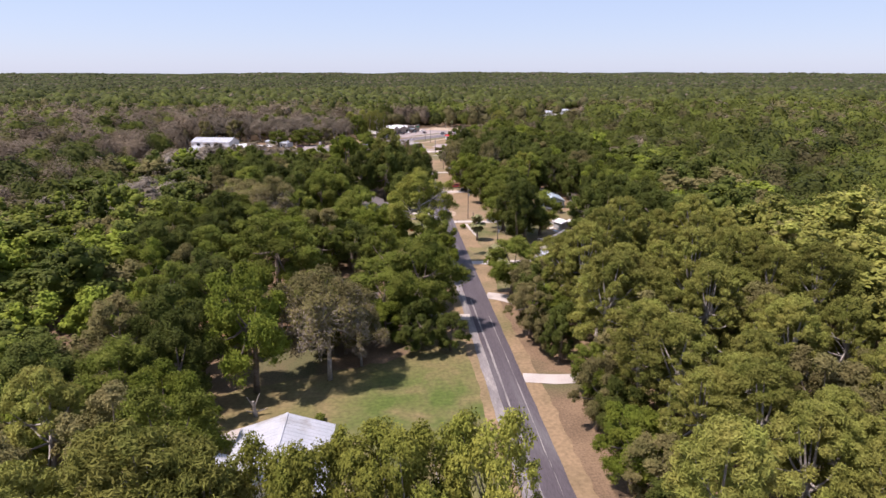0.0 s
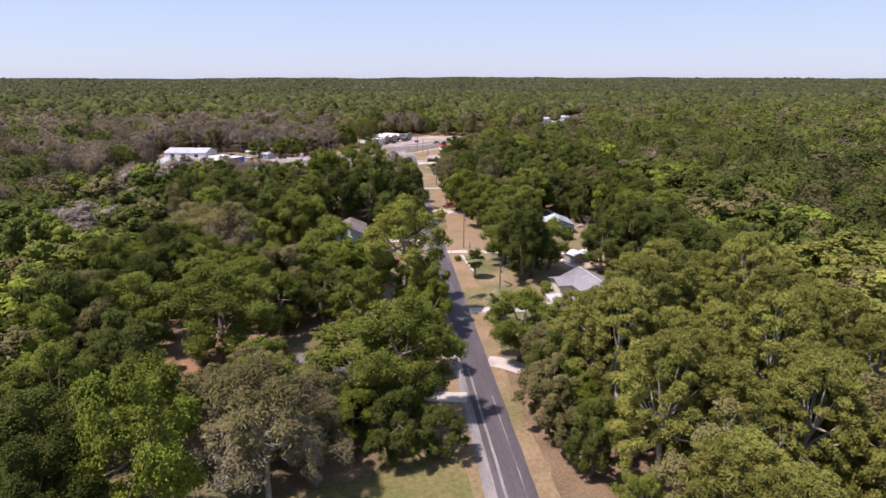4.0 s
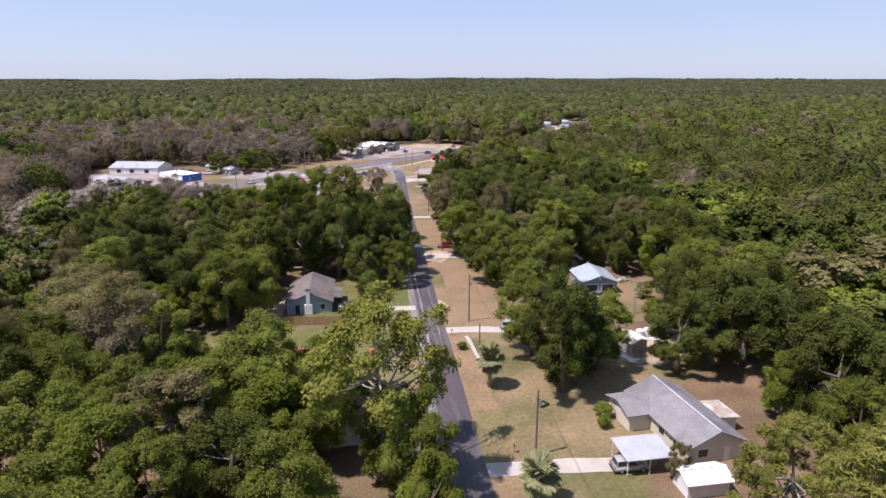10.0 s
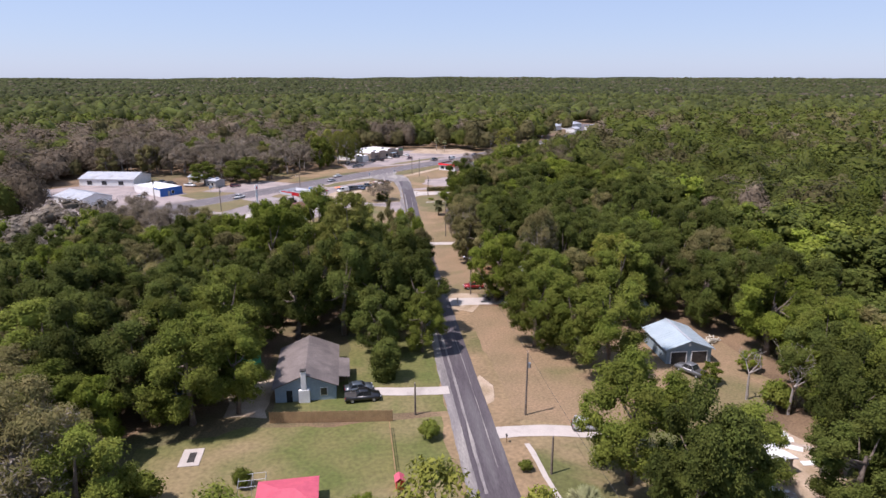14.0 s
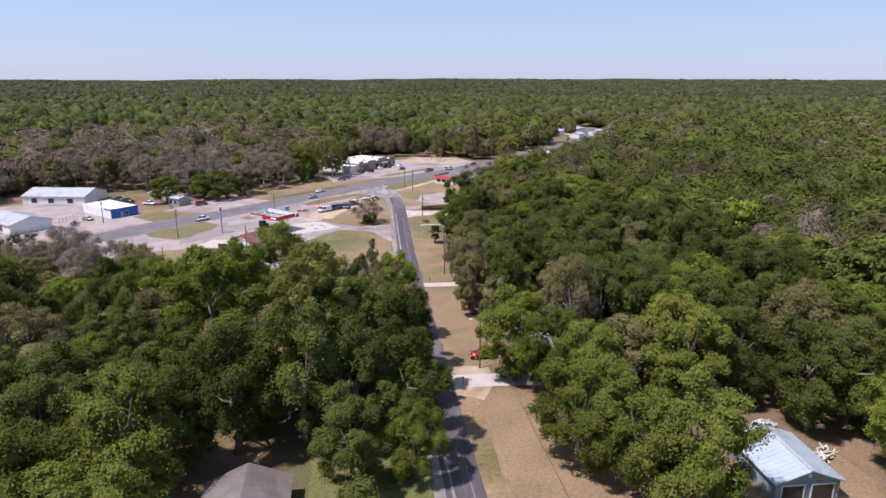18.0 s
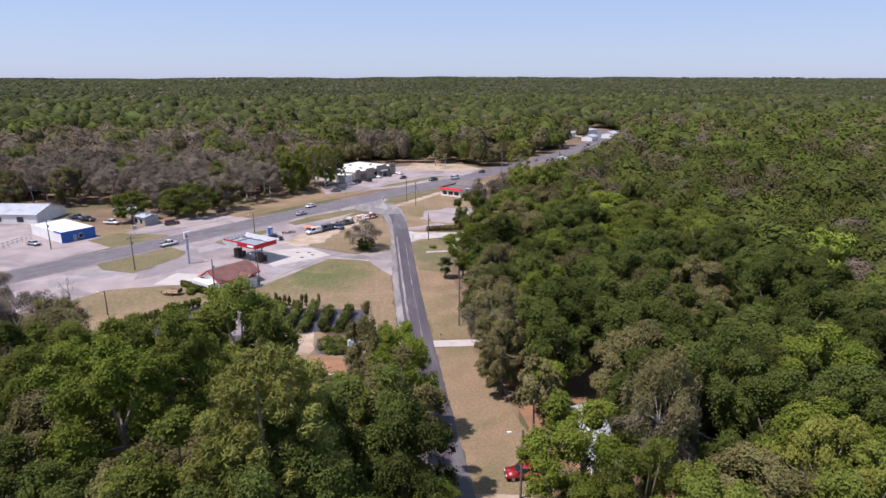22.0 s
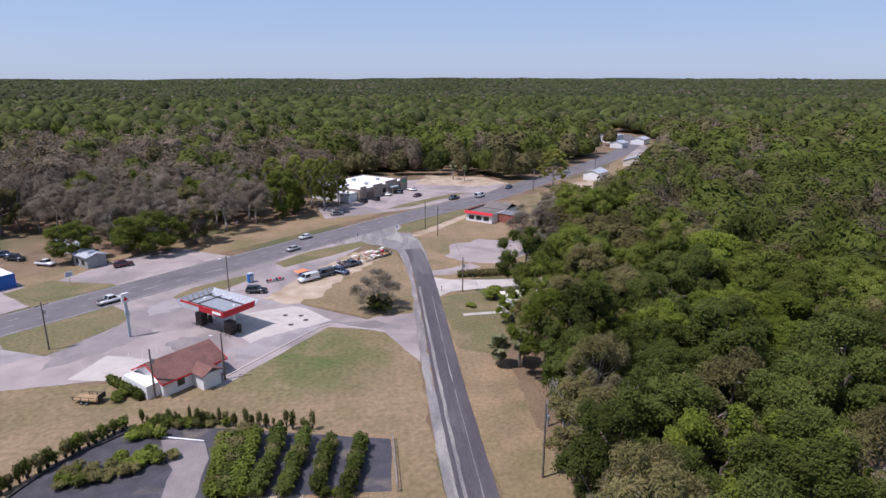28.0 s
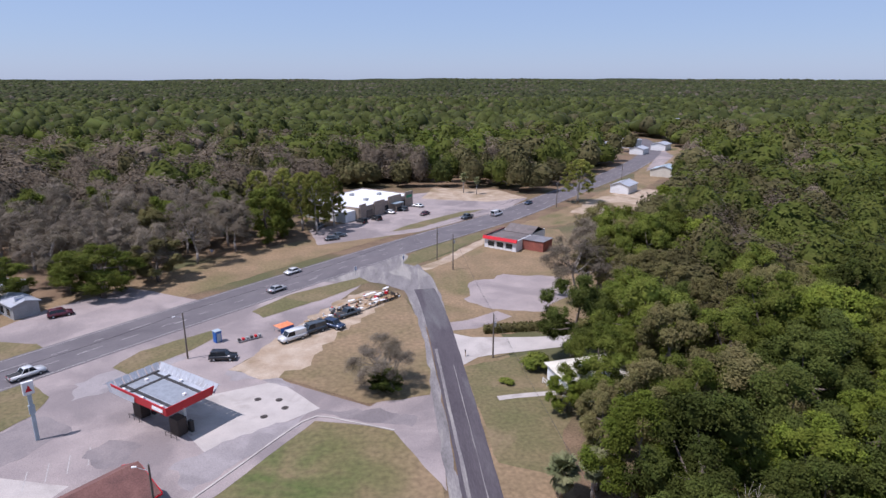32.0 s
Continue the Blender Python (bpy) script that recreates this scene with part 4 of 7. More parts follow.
grove(
    ("oak", 37, 183.5, 14, 6.2), ("shade", -30.5, 184, 5.5, 2.8), ("moss", -42, 188, 18.4, 8), ("shade", 54.3, 188.4, 18.5, 5), ("oak", 27, 190, 18.6, 7.4),
    ("moss", -48, 193, 15.2, 8.7), ("shrub", -33, 193, 4.4, 2.6), ("shrub", 14.8, 194, 1.5, 0.9), ("oak", 61, 195, 16.6, 6.8), ("shrub", -21, 195, 2.6, 1.2),
    ("oak", 74, 198, 17.9, 8.1), ("shrub", 3.2, 203, 2.6, 1.6), ("shade", 62, 203, 15, 5.4), ("shrub", 57, 205, 4.4, 2.4), ("moss", -55, 206, 15.2, 7.7),
    ("shrub", 41.5, 206, 4.2, 2.6), ("shrub", 37, 207, 4.5, 2.6), ("oak", 66, 208, 17, 6.4), ("oak", -31, 210.5, 17, 7), ("shade", -38.5, 212.5, 16, 6.4),
)
grove(
    ("oak", -25, 213, 14.5, 5), ("bright", 51, 213.5, 4, 1.9), ("oak", 70, 214, 16.6, 6.2), ("oak", -29, 217, 15.2, 6.8), ("bright", 60, 217, 4.2, 1.9),
    ("olive", -40, 218, 14.5, 6.4), ("oak", -55, 220, 17.2, 8.1), ("oak", 35.6, 220.5, 17.5, 7.4), ("oak", -37, 221, 16.6, 7.4), ("cone", -2.6, 221.5, 7.5, 2.9),
    ("oak", -29, 230, 17.9, 8.1), ("shade", -3.5, 230.5, 12.4, 4.7), ("oak", 4.6, 231.5, 12, 4.2), ("oak", 26, 231.5, 16.5, 6.4), ("shade", 75.5, 233, 16.6, 6.4), ("shade", 62.5, 237.5, 16, 6.2), ("shade", 69, 237, 15.5, 6), ("oak", 31.2, 226.6, 14.5, 5.4),
    ("shade", 4.2, 239.5, 17, 5.6), ("shade", -19, 240, 19.3, 6.8), ("shade", -10, 241, 20.7, 6.8), ("shade", -2.5, 241, 17.9, 5.7), ("oak", 30, 241, 17.5, 6.6),
)
grove(
    ("oak", 46, 242, 17.2, 7.4), ("shade", 55.5, 245, 16, 6), ("airy", 45.5, 247, 17.8, 5.4), ("oak", 28, 249, 15.5, 4.8), ("shade", -5.5, 249, 20.7, 6.8), ("olive", 69, 249, 17.9, 7.2),
    ("pine", -8.6, 249.5, 27, 7.4), ("oak", -17, 250, 19.3, 8.1), ("moss", 59, 250, 13.8, 5.6), ("bright", 6.2, 250, 12, 3.8), ("bright", 48.5, 251, 17.5, 6.4),
    ("shade", 4.2, 253, 17.5, 5.6), ("moss", 33, 257, 21, 5.6), ("shade", 1.2, 260, 19.3, 6.2), ("pine", -9.4, 262, 20.5, 7.2), ("olive", 3.8, 264, 19, 5.8),
    ("oak", -1.5, 268, 14.5, 5.2), ("bright", -25.5, 262, 23.5, 7), ("shade", 37, 268, 16, 5.8), ("shade", 57, 274, 17.5, 6.9), ("thin", 23.5, 274, 13.1, 3.7),
)
grove(
    ("shade", 45, 275, 17.5, 6.9), ("bright", 5.0, 276.5, 18.6, 4.2), ("moss", 2.6, 279, 12.5, 4.6), ("oak", -25.7, 277, 22, 7), ("bright", 27.2, 280, 9.5, 3.4),
    ("oak", -36, 281, 14, 6.4), ("moss", 5.2, 281.5, 11, 3.4), ("oak", -46, 283, 14, 6.6), ("shade", 42, 284, 17.9, 7.2), ("oak", -18.2, 284.2, 22.6, 6.6),
    ("olive", 0.6, 281.5, 18.5, 3.6), ("bright", -29, 287, 12.5, 5.4), ("olive", 21.8, 287, 13, 4), ("oak", -35, 288, 15.5, 6.2), ("shade", 30, 289, 17.2, 6.9),
    ("oak", -43, 290, 15, 6), ("bright", 4.6, 290, 8, 2.6), ("oak", -47, 291, 14.5, 6.2), ("oak", -26.5, 291, 16.5, 6.2), ("bright", -33.5, 276, 20, 7),
)
grove(
    ("thin", 1.8, 291, 11.5, 3.2), ("olive", 21.5, 291, 12, 4.6), ("shade", -14.6, 283, 18.5, 4.4), ("moss", 22.6, 296, 17.5, 5.2), ("shade", 39.5, 297, 17.9, 7.2),
    ("olive", 24, 298, 13.5, 5.8), ("thin", 0.2, 300, 8.5, 2.6), ("shade", 28, 300.5, 13, 5.4), ("shade", 25.5, 309, 15.2, 6.7), ("moss", 27, 316, 11.7, 5),
    ("olive", 24.5, 317, 12.4, 5.5), ("shade", 62, 320, 17.9, 7.4), ("moss", 29.5, 326, 15.2, 4.7), ("shade", 28, 330, 13.8, 5.7), ("shade", 52, 333, 16.6, 8.1),
    ("shrub", -41, 344.5, 1.2, 1.6), ("shade", 47, 346, 16.6, 6.9), ("oak", 37, 352, 15.2, 6.2), ("olive", 45, 353, 15.9, 6.7), ("olive", 34.5, 354, 14.5, 5.6),
)
grove(
    ("oak", 32, 367, 13.8, 5.7), ("bright", 27.2, 367.5, 6.4, 3.2), ("bright", 70, 369, 17.9, 8.1), ("oak", 53, 369, 15.2, 6.8), ("shrub", 20.5, 377, 1, 1.1),
    ("shade", -0.2, 377.5, 2.8, 2), ("grey", 0.2, 378.2, 8.2, 5.4), ("shade", 0.9, 377, 4.2, 2.8), ("shrub", 26.5, 381.5, 3, 2.4), ("oak", 53, 386, 11, 5.4), ("olive", 60, 405, 13.8, 6.2),
    ("moss", 55, 409, 12.4, 5.7), ("grey", 44.5, 414.5, 14.5, 6.4), ("olive", 51, 417, 13.8, 6.2), ("grey", 56, 438, 12.5, 5.6), ("bright", 80, 425, 16.6, 7.4),
    ("oak", -81, 425, 11.7, 6.4), ("oak", -61.5, 429.5, 13.1, 7.7), ("oak", 60, 430, 14.5, 6.2), ("oak", -70, 434, 10.3, 5.2), ("olive", -52.5, 440, 11.7, 6.2),
)
grove(
    ("grey", -77, 441, 13.4, 6.8), ("grey", -55, 443, 13.5, 6.2), ("grey", -63, 446, 14.2, 6.8), ("oak", 74, 446, 13, 6), ("grey", -47, 455, 15.2, 6.8),
    ("olive", 89, 464, 13, 6), ("bright", 100, 482, 13.8, 6), ("pine", -17, 484, 20.4, 4.4), ("pine", -33, 486, 16.8, 4.6), ("grey", 112, 498, 13.1, 5.6),
    ("pine", -22, 490, 19.2, 5), ("pine", -12, 492, 18, 4), ("pine", -28, 497, 19.8, 5.1), ("pine", -38, 505, 18, 5.1), ("pine", 83.5, 523.5, 17.5, 6.4),
)
for x, y, h, s in ((17.9, 150.0, 5.0, 1.6), (17.4, 179.2, 6.2, 1.5), (23.8, 347, 6.0, 1.1), (20.4, 348.2, 4.6, 1.3), (25.2, 349, 4.2, 1.0), (61, 158.5, 6.5, 1.8), (41.5, 551, 8, 1.1), (46.5, 547, 7, 0.9), (72, 224, 4, 1.0)):
    palm(x, y, h, s)


def bare_tree(x, y, h, label="bare dead tree with pale forking branches"):
    t = thing("dead_tree", x, y, 0, x * 50 % 360, label, "tree", "bare trees")
    rg0 = random.Random(int(x * 3 + y))
    b = bmesh.new()
    rod(0.26, 0.14, (0, 0, -0.1), (0.2, 0, h * 0.5), 7, b)
    ends = [(Vector((0.2, 0, h * 0.5)), 0.14)]
    for level in range(3):
        nxt = []
        for p0, w in ends:
            for k in range(3):
                q0 = p0 + Vector((rg0.uniform(-1, 1), rg0.uniform(-1, 1), rg0.uniform(0.4, 1.1))).normalized() * h * (0.24, 0.17, 0.12)[level]
                rod(w * 0.8, w * 0.45, p0, q0, 5, b, False)
                nxt.append((q0, w * 0.45))
        ends = nxt
    part("trunk", b, M_BARK_PALE, t)


for x, y, h in ((30.5, 88.5, 17), (84, 140, 17), (60, 205, 12), (54, 208, 9), (44, 279, 16), (28.5, 316, 14), (33, 333, 13), (-64, 335, 8), (-62, 331, 7), (46, 412, 9), (0.5, 378.4, 7.5), (2.2, 377.4, 6.2), (-0.6, 379.6, 6.4), (22.4, 317.5, 10), (23.6, 322, 9.5), (23.2, 328, 8.5), (57.5, 203, 9)):
    bare_tree(x, y, h)


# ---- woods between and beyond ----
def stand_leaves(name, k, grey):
    """Leaf materials of one stretch of woodland: the tones of the near trees, k times as bright; grey mixes air haze
    into the leaf colour itself.
    """
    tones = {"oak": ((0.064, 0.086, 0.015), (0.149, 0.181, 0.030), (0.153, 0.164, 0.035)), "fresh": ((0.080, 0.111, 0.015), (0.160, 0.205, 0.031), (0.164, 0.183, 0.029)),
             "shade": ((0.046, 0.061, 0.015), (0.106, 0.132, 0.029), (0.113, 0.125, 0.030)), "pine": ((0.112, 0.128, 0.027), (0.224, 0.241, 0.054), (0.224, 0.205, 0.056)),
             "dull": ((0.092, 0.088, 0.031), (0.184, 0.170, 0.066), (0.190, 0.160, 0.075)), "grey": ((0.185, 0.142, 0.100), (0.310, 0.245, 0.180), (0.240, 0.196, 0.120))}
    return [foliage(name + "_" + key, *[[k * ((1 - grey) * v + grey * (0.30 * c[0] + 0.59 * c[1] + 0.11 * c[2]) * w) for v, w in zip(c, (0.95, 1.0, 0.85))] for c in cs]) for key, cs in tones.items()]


# the grey share grows with distance: haze painted into the leaf colours
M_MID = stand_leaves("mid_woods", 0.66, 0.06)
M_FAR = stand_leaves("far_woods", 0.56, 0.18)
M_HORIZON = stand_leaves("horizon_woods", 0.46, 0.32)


def inside(poly, x, y):
    c = False
    j = len(poly) - 1
    for i in range(len(poly)):
        (xi, yi), (xj, yj) = poly[i], poly[j]
        if (yi > y) != (yj > y) and x < (xj - xi) * (y - yi) / (yj - yi) + xi:
            c = not c
        j = i
    return c


CLEAR.append([(36, 474), (60, 456), (84, 464), (103, 494), (121, 518), (158, 594), (192, 648), (216, 700), (200, 724), (140, 604), (90, 545), (60, 505)])
YARDS = [(-42, 40, 6, 62), (-34, 60, -10, 82), (-32, 120, -8, 134), (13, 137, 55, 176), (44, 216, 58, 238), (-23, 212, -8, 235), (56, 186, 68, 196), (27, 258, 35, 280), (44, 232, 60, 244), (-44, 296, 7, 346), (38, 362, 26, 380), (-8, 150, 4, 168),
         (-150, 368, -84, 450), (-30, 500, 30, 566), (30, 452, 62, 488), (100, 530, 122, 560), (150, 600, 170, 625), (-16, 160, -4, 170), (26, 362, 38, 380), (-3.5, 262, 6, 275), (-14, 418, 24, 462), (-48, 92, 8, 182), (-24, 184, 6, 208), (-46, 268, 7, 318), (145, 655, 172, 690), (162, 695, 205, 735), (136, 566, 160, 590)]
FAR_GAPS = [(185, 760, 45, 40)]
TALL_CLEAR = [(hwy_line[i].x, hwy_line[i].y) for i in range(0, len(hwy_line), 4)]


def blocked(x, y, m=3.0):
    if 3.5 - m * 0.7 < x < 15.0 + m * 0.7 and y < 420:
        return True
    for a, b_, c, d in YARDS:
        if a - m < x < c + m and b_ - m < y < d + m:
            return True
    if 280 < y < 1150:
        for hx, hy in TALL_CLEAR:
            if (hx - x) ** 2 + (hy - y) ** 2 < (11 + m) ** 2:
                return True
    for poly in CLEAR:
        for dx, dy in ((0, 0), (m, 0), (-m, 0), (0, m), (0, -m)):
            if inside(poly, x + dx, y + dy):
                return True
    return False


def wood_kind(x, y, u):
    """Which tree grows where: pines east of the road at the south end, grey mossy woods in the north-west."""
    g = noise.noise((x * 0.012, y * 0.012, 5.0))
    if x > 14 and y < (128 if x < 45 else 150):
        return "pine" if u < 0.82 else "olive"
    if (x < -58 and 300 < y < 400) or (y > 425 and x < 60 - 0.2 * (y - 425) and y < 660 + g * 120):
        return "grey" if u < 0.70 - 0.4 * max(0, (y - 540) / 120) else "olive" if u < 0.82 else "oak"
    if x < -50 and y > 190 and u < 0.42:
        return "moss"
    # more dark oaks here: their leaf colour also stands for shadow among the trees
    if x < 6 and 205 < y < 300 and u < 0.6 or 40 < x < 110 and 150 < y < 240 and u < 0.7 or 24 < x < 100 and 252 < y < 335 and u < 0.62:
        return "shade"
    if g > 0.25 and u < 0.5:
        return "bright"
    if x > 40 and y > 380:
        return "olive" if u < 0.45 else "oak" if u < 0.85 else "moss"
    return "oak" if u < 0.5 else "shade" if u < 0.66 else "bright" if u < 0.80 else "olive" if u < 0.92 or y < 300 and x > -40 else "moss"


HEIGHTS = {"oak": (11.5, 18.5), "shade": (12, 19), "bright": (10, 17.5), "pine": (16, 23.5), "olive": (10, 17), "moss": (10, 15.5), "grey": (12.5, 17.5)}
taken = {}


def near_taken(x, y, d):
    cx, cy = int(x // 8), int(y // 8)
    for i in (-1, 0, 1):
        for j in (-1, 0, 1):
            for px, py, pr in taken.get((cx + i, cy + j), ()):
                if (px - x) ** 2 + (py - y) ** 2 < (d + pr * 0.35) ** 2:
                    return True
    return False


for kind, x, y, h, r in STANDING:
    if h > 3:
        taken.setdefault((int(x // 8), int(y // 8)), []).append((x, y, r))
rng = random.Random(11)
near_list, mid_list = [], []
for n_try in range(64000):
    y = rng.uniform(44, 760)
    x = rng.uniform(-0.62 * y - 50, 0.92 * y + 45)
    close = y < 400 and abs(x - 5) < min(46 + 0.13 * (y + 20), 88) or 420 < y < 500 and -135 < x < 80
    if near_taken(x, y, rng.uniform(3.6, 6.8) if y < 420 else rng.uniform(3.8, 9.2)) or blocked(x, y):
        continue
    k = wood_kind(x, y, rng.random())
    h = rng.uniform(*HEIGHTS[k])
    taken.setdefault((int(x // 8), int(y // 8)), []).append((x, y, 5.0))
    (near_list if close else mid_list).append((k, x, y, h))
near_list.sort(key=lambda q: abs(q[1] - 5))
mid_list += near_list[860:]
for k, x, y, h in near_list[:860]:
    tree(k, x, y, h)


def soft_crown(rng, h, r, base, leaves, leaf, ragged):
    """Crown of a tree that stands far off: a bulging dome with loose sprays on it; ragged crowns have no solid inside."""
    iv = ICO_V
    ifc = ICO_F[iv[ICO_F].mean(1)[:, 2] > -0.45]
    used, f = np.unique(ifc, return_inverse=True)
    iv, f = iv[used], f.reshape(-1, 3)
    bumps = unit(rng.normal(size=(11, 3)) + np.array([0, 0, 0.6]))
    size = rng.uniform(0.12, 0.30, 11)

    def swell(d):
        return 0.80 + (size * np.exp(-((1 - d @ bumps.T) / 0.085))).sum(1, keepdims=True)
    half = (h - base) / 2
    centre, scale = np.array([0, 0, base + half * 0.9]), np.array([r, r, half * 1.1])
    v = iv * swell(iv) * (1 + rng.uniform(-0.07, 0.07, (len(iv), 1))) * scale * (0.7 if ragged else 0.9) + centre
    d = unit(rng.normal(size=(leaves, 3)) + np.array([0, 0, 0.45]))
    p = d * swell(d) * rng.uniform(0.72 if ragged else 0.86, 1.1, (leaves, 1)) * scale + centre
    q = leaf_triangles(rng, p, d, leaf, 0.4, 0.5)
    return np.concatenate([v, q]), np.concatenate([f, np.arange(leaves * 3).reshape(-1, 3) + len(v)])


def woods(name, items, label, masses, subs, leaves, leaf, wide=1.0, low=0.0, mats=(M_OAK, M_BRIGHT, M_DARK, M_PINE, M_OLIVE, M_MOSS)):
    """Trees too many to count, set down together from a few varieties; low: the part of the height that stays bare under a closed canopy; with no masses the crowns are soft domes."""
    order = {"oak": 0, "bright": 1, "shade": 2, "pine": 3, "olive": 4, "moss": 5, "grey": 5}
    temps = {}
    for k in order:
        h, r, base, _, _, _, lobe, flat, core, *_ = TREE_KINDS[k]
        thin = k in ("moss", "grey")
        lf = (leaf[0], leaf[1] * 0.45) if thin else leaf
        n = int(leaves * (2.6 if thin and not masses else 1.7 if thin else 1.0))
        temps[k] = []
        for s in range(8):
            rg = np.random.default_rng(900 + s * 31 + order[k])
            if masses:
                v, t, _, _, _ = clumped_crown(rg, h, r, base * 0.7, masses, subs, n, lf, (0.3, 0.5) if masses > 4 else (0.42, 0.62), (0.3, 0.6), flat, 0.5 if thin else 0.66, 0.55, 0.0, 1.45, 0.4, 0.5, (0.62, 1.16))
            else:
                v, t = soft_crown(rg, h, r, base * 0.5, n, lf, thin)
            t = t[v[t].mean(1)[:, 2] > low * h]
            used, t = np.unique(t, return_inverse=True)
            temps[k].append((v[used], t.reshape(-1, 3), h))
    vs, ts, tm, nv = [], [], [], 0
    rg = np.random.default_rng(77)
    for k, x, y, h in items:
        v, t, h0 = temps[k][int(rg.integers(8))]
        a = rg.uniform(0, 6.28)
        sz = h / h0
        sx = sz * (0.68 + (1.0 if masses else 0.72) * rg.uniform() ** 1.7) * wide
        sz *= rg.uniform(0.7, 1.16)
        c, s = math.cos(a) * sx, math.sin(a) * sx
        vs.append(np.stack([v[:, 0] * c - v[:, 1] * s + x, v[:, 0] * s + v[:, 1] * c + y, v[:, 2] * sz], 1))
        ts.append(t + nv)
        tm.append(np.full(len(t), order[k]))
        nv += len(v)
    ts = np.concatenate(ts)
    me = fill_mesh(name, np.concatenate(vs), ts, np.zeros((0, 4), int), list(mats), np.concatenate(tm), np.zeros(0, int))
    if not masses:
        me.polygons.foreach_set("use_smooth", np.ones(len(me.polygons), bool))
    return tagged(new(name, me), label, "trees", kind="stuff")


def path_gap(x, y):
    return math.hypot(x - 0, y - min(max(y, 0), 290))


mid_x = [q for q in mid_list if path_gap(q[1], q[2]) < 110]
mid_a = [q for q in mid_list if 110 <= path_gap(q[1], q[2]) < 200]
mid_b = [q for q in mid_list if 200 <= path_gap(q[1], q[2]) < 320]
mid_c = [q for q in mid_list if path_gap(q[1], q[2]) >= 320]
woods("woodland", mid_x, "dense green woodland of oaks and pines near the road", 10, 5, 1500, (0.30, 0.20), 1.12)
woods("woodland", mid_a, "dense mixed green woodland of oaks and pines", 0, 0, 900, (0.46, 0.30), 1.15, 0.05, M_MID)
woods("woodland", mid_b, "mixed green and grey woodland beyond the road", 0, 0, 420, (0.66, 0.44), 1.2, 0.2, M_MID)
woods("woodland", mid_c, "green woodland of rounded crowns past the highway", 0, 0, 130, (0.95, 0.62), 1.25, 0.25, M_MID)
rng = random.Random(29)
far_list = []
for n_try in range(36000):
    a = rng.uniform(-0.56, 0.76)
    d = math.sqrt(rng.uniform(640.0 ** 2, 1380.0 ** 2))
    x, y = math.sin(a) * d, 60 + math.cos(a) * d
    if y < 762 or near_taken(x, y, rng.uniform(3.2, 9.6)):
        continue
    if any((hx - x) ** 2 + (hy - y) ** 2 < 17 ** 2 for hx, hy in TALL_CLEAR) or any(((x - ex) / ea) ** 2 + ((y - ey) / eb) ** 2 < 1 for ex, ey, ea, eb in FAR_GAPS):
        continue
    taken.setdefault((int(x // 8), int(y // 8)), []).append((x, y, 6.0))
    g = noise.noise((x * 0.006, y * 0.006, 2.0))
    u = rng.random()
    k = "moss" if g > 0.3 and u < 0.5 else "olive" if u < 0.22 else "bright" if u < 0.40 else "shade" if u < 0.64 else "oak"
    far_list.append((k, x, y, rng.uniform(*HEIGHTS[k])))
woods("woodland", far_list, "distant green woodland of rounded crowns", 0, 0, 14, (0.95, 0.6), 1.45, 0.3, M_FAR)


def dome_template():
    """The upper part of a low-poly ball."""
    keep = ICO0_F[ICO0_V[ICO0_F].mean(1)[:, 2] > -0.35]
    used, t = np.unique(keep, return_inverse=True)
    return ICO0_V[used], t.reshape(-1, 3)


def horizon_woods():
    """Crowns on to the horizon, one uneven dome each, larger and sparser with distance, over a closed canopy sheet."""
    rg = np.random.default_rng(3)
    dv, dt = dome_template()
    vs, ts, tm, nv = [], [], [], 0
    for r0, r1, cell, size in ((1330, 2000, 13.0, 7.2), (2000, 3000, 21.0, 10.5), (3000, 4600, 34.0, 16.0)):
        n = int((r1 ** 2 - r0 ** 2) / 2 * 1.34 / cell ** 2)
        ang, d = rg.uniform(-0.57, 0.77, n), np.sqrt(rg.uniform(r0 ** 2, r1 ** 2, n))
        X, Y = np.sin(ang) * d, 60 + np.cos(ang) * d
        R = size * rg.uniform(0.6, 1.35, n)
        T = far_top(X, Y, d) + rg.uniform(-2.5, 3.5, n)
        H = R * rg.uniform(0.55, 0.9, n)
        jit = 1 + rg.uniform(-0.2, 0.2, (n, len(dv), 1))
        v = dv[None] * jit * np.stack([R, R, H], -1)[:, None] + np.stack([X, Y, T - H], -1)[:, None]
        vs.append(v.reshape(-1, 3))
        ts.append((dt[None] + (np.arange(n) * len(dv))[:, None, None] + nv).reshape(-1, 3))
        stand = np.sin(X * 0.011 + 2.0 * np.sin(Y * 0.006)) * np.sin(Y * 0.008 + 1.0)
        u = rg.uniform(0, 1, n) + 0.22 * stand
        tm.append(np.repeat(np.where(u < 0.34, 2, np.where(u < 0.66, 0, np.where(u < 0.84, 1, np.where(u < 1.0, 4, 5)))), len(dt)))
        nv += n * len(dv)
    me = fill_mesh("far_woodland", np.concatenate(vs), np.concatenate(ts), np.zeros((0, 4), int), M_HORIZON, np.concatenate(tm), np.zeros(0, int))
    tagged(new("far_woodland", me), "endless green woodland reaching a level horizon", "woodland", kind="stuff")


def far_top(X, Y, d):
    """Height of the distant tree tops: level ground that swells a little towards the horizon."""
    far = np.clip((d - 2400) / 2600, 0, 1)
    return 15.0 + 2.0 * np.sin(X * 0.004 + 1.0) * np.sin(Y * 0.0027) + far * (25 + 4 * np.sin(X * 0.0011 + 0.7) + 4 * np.sin(X * 0.0043 + Y * 0.001) + 3 * np.sin(X * 0.013))


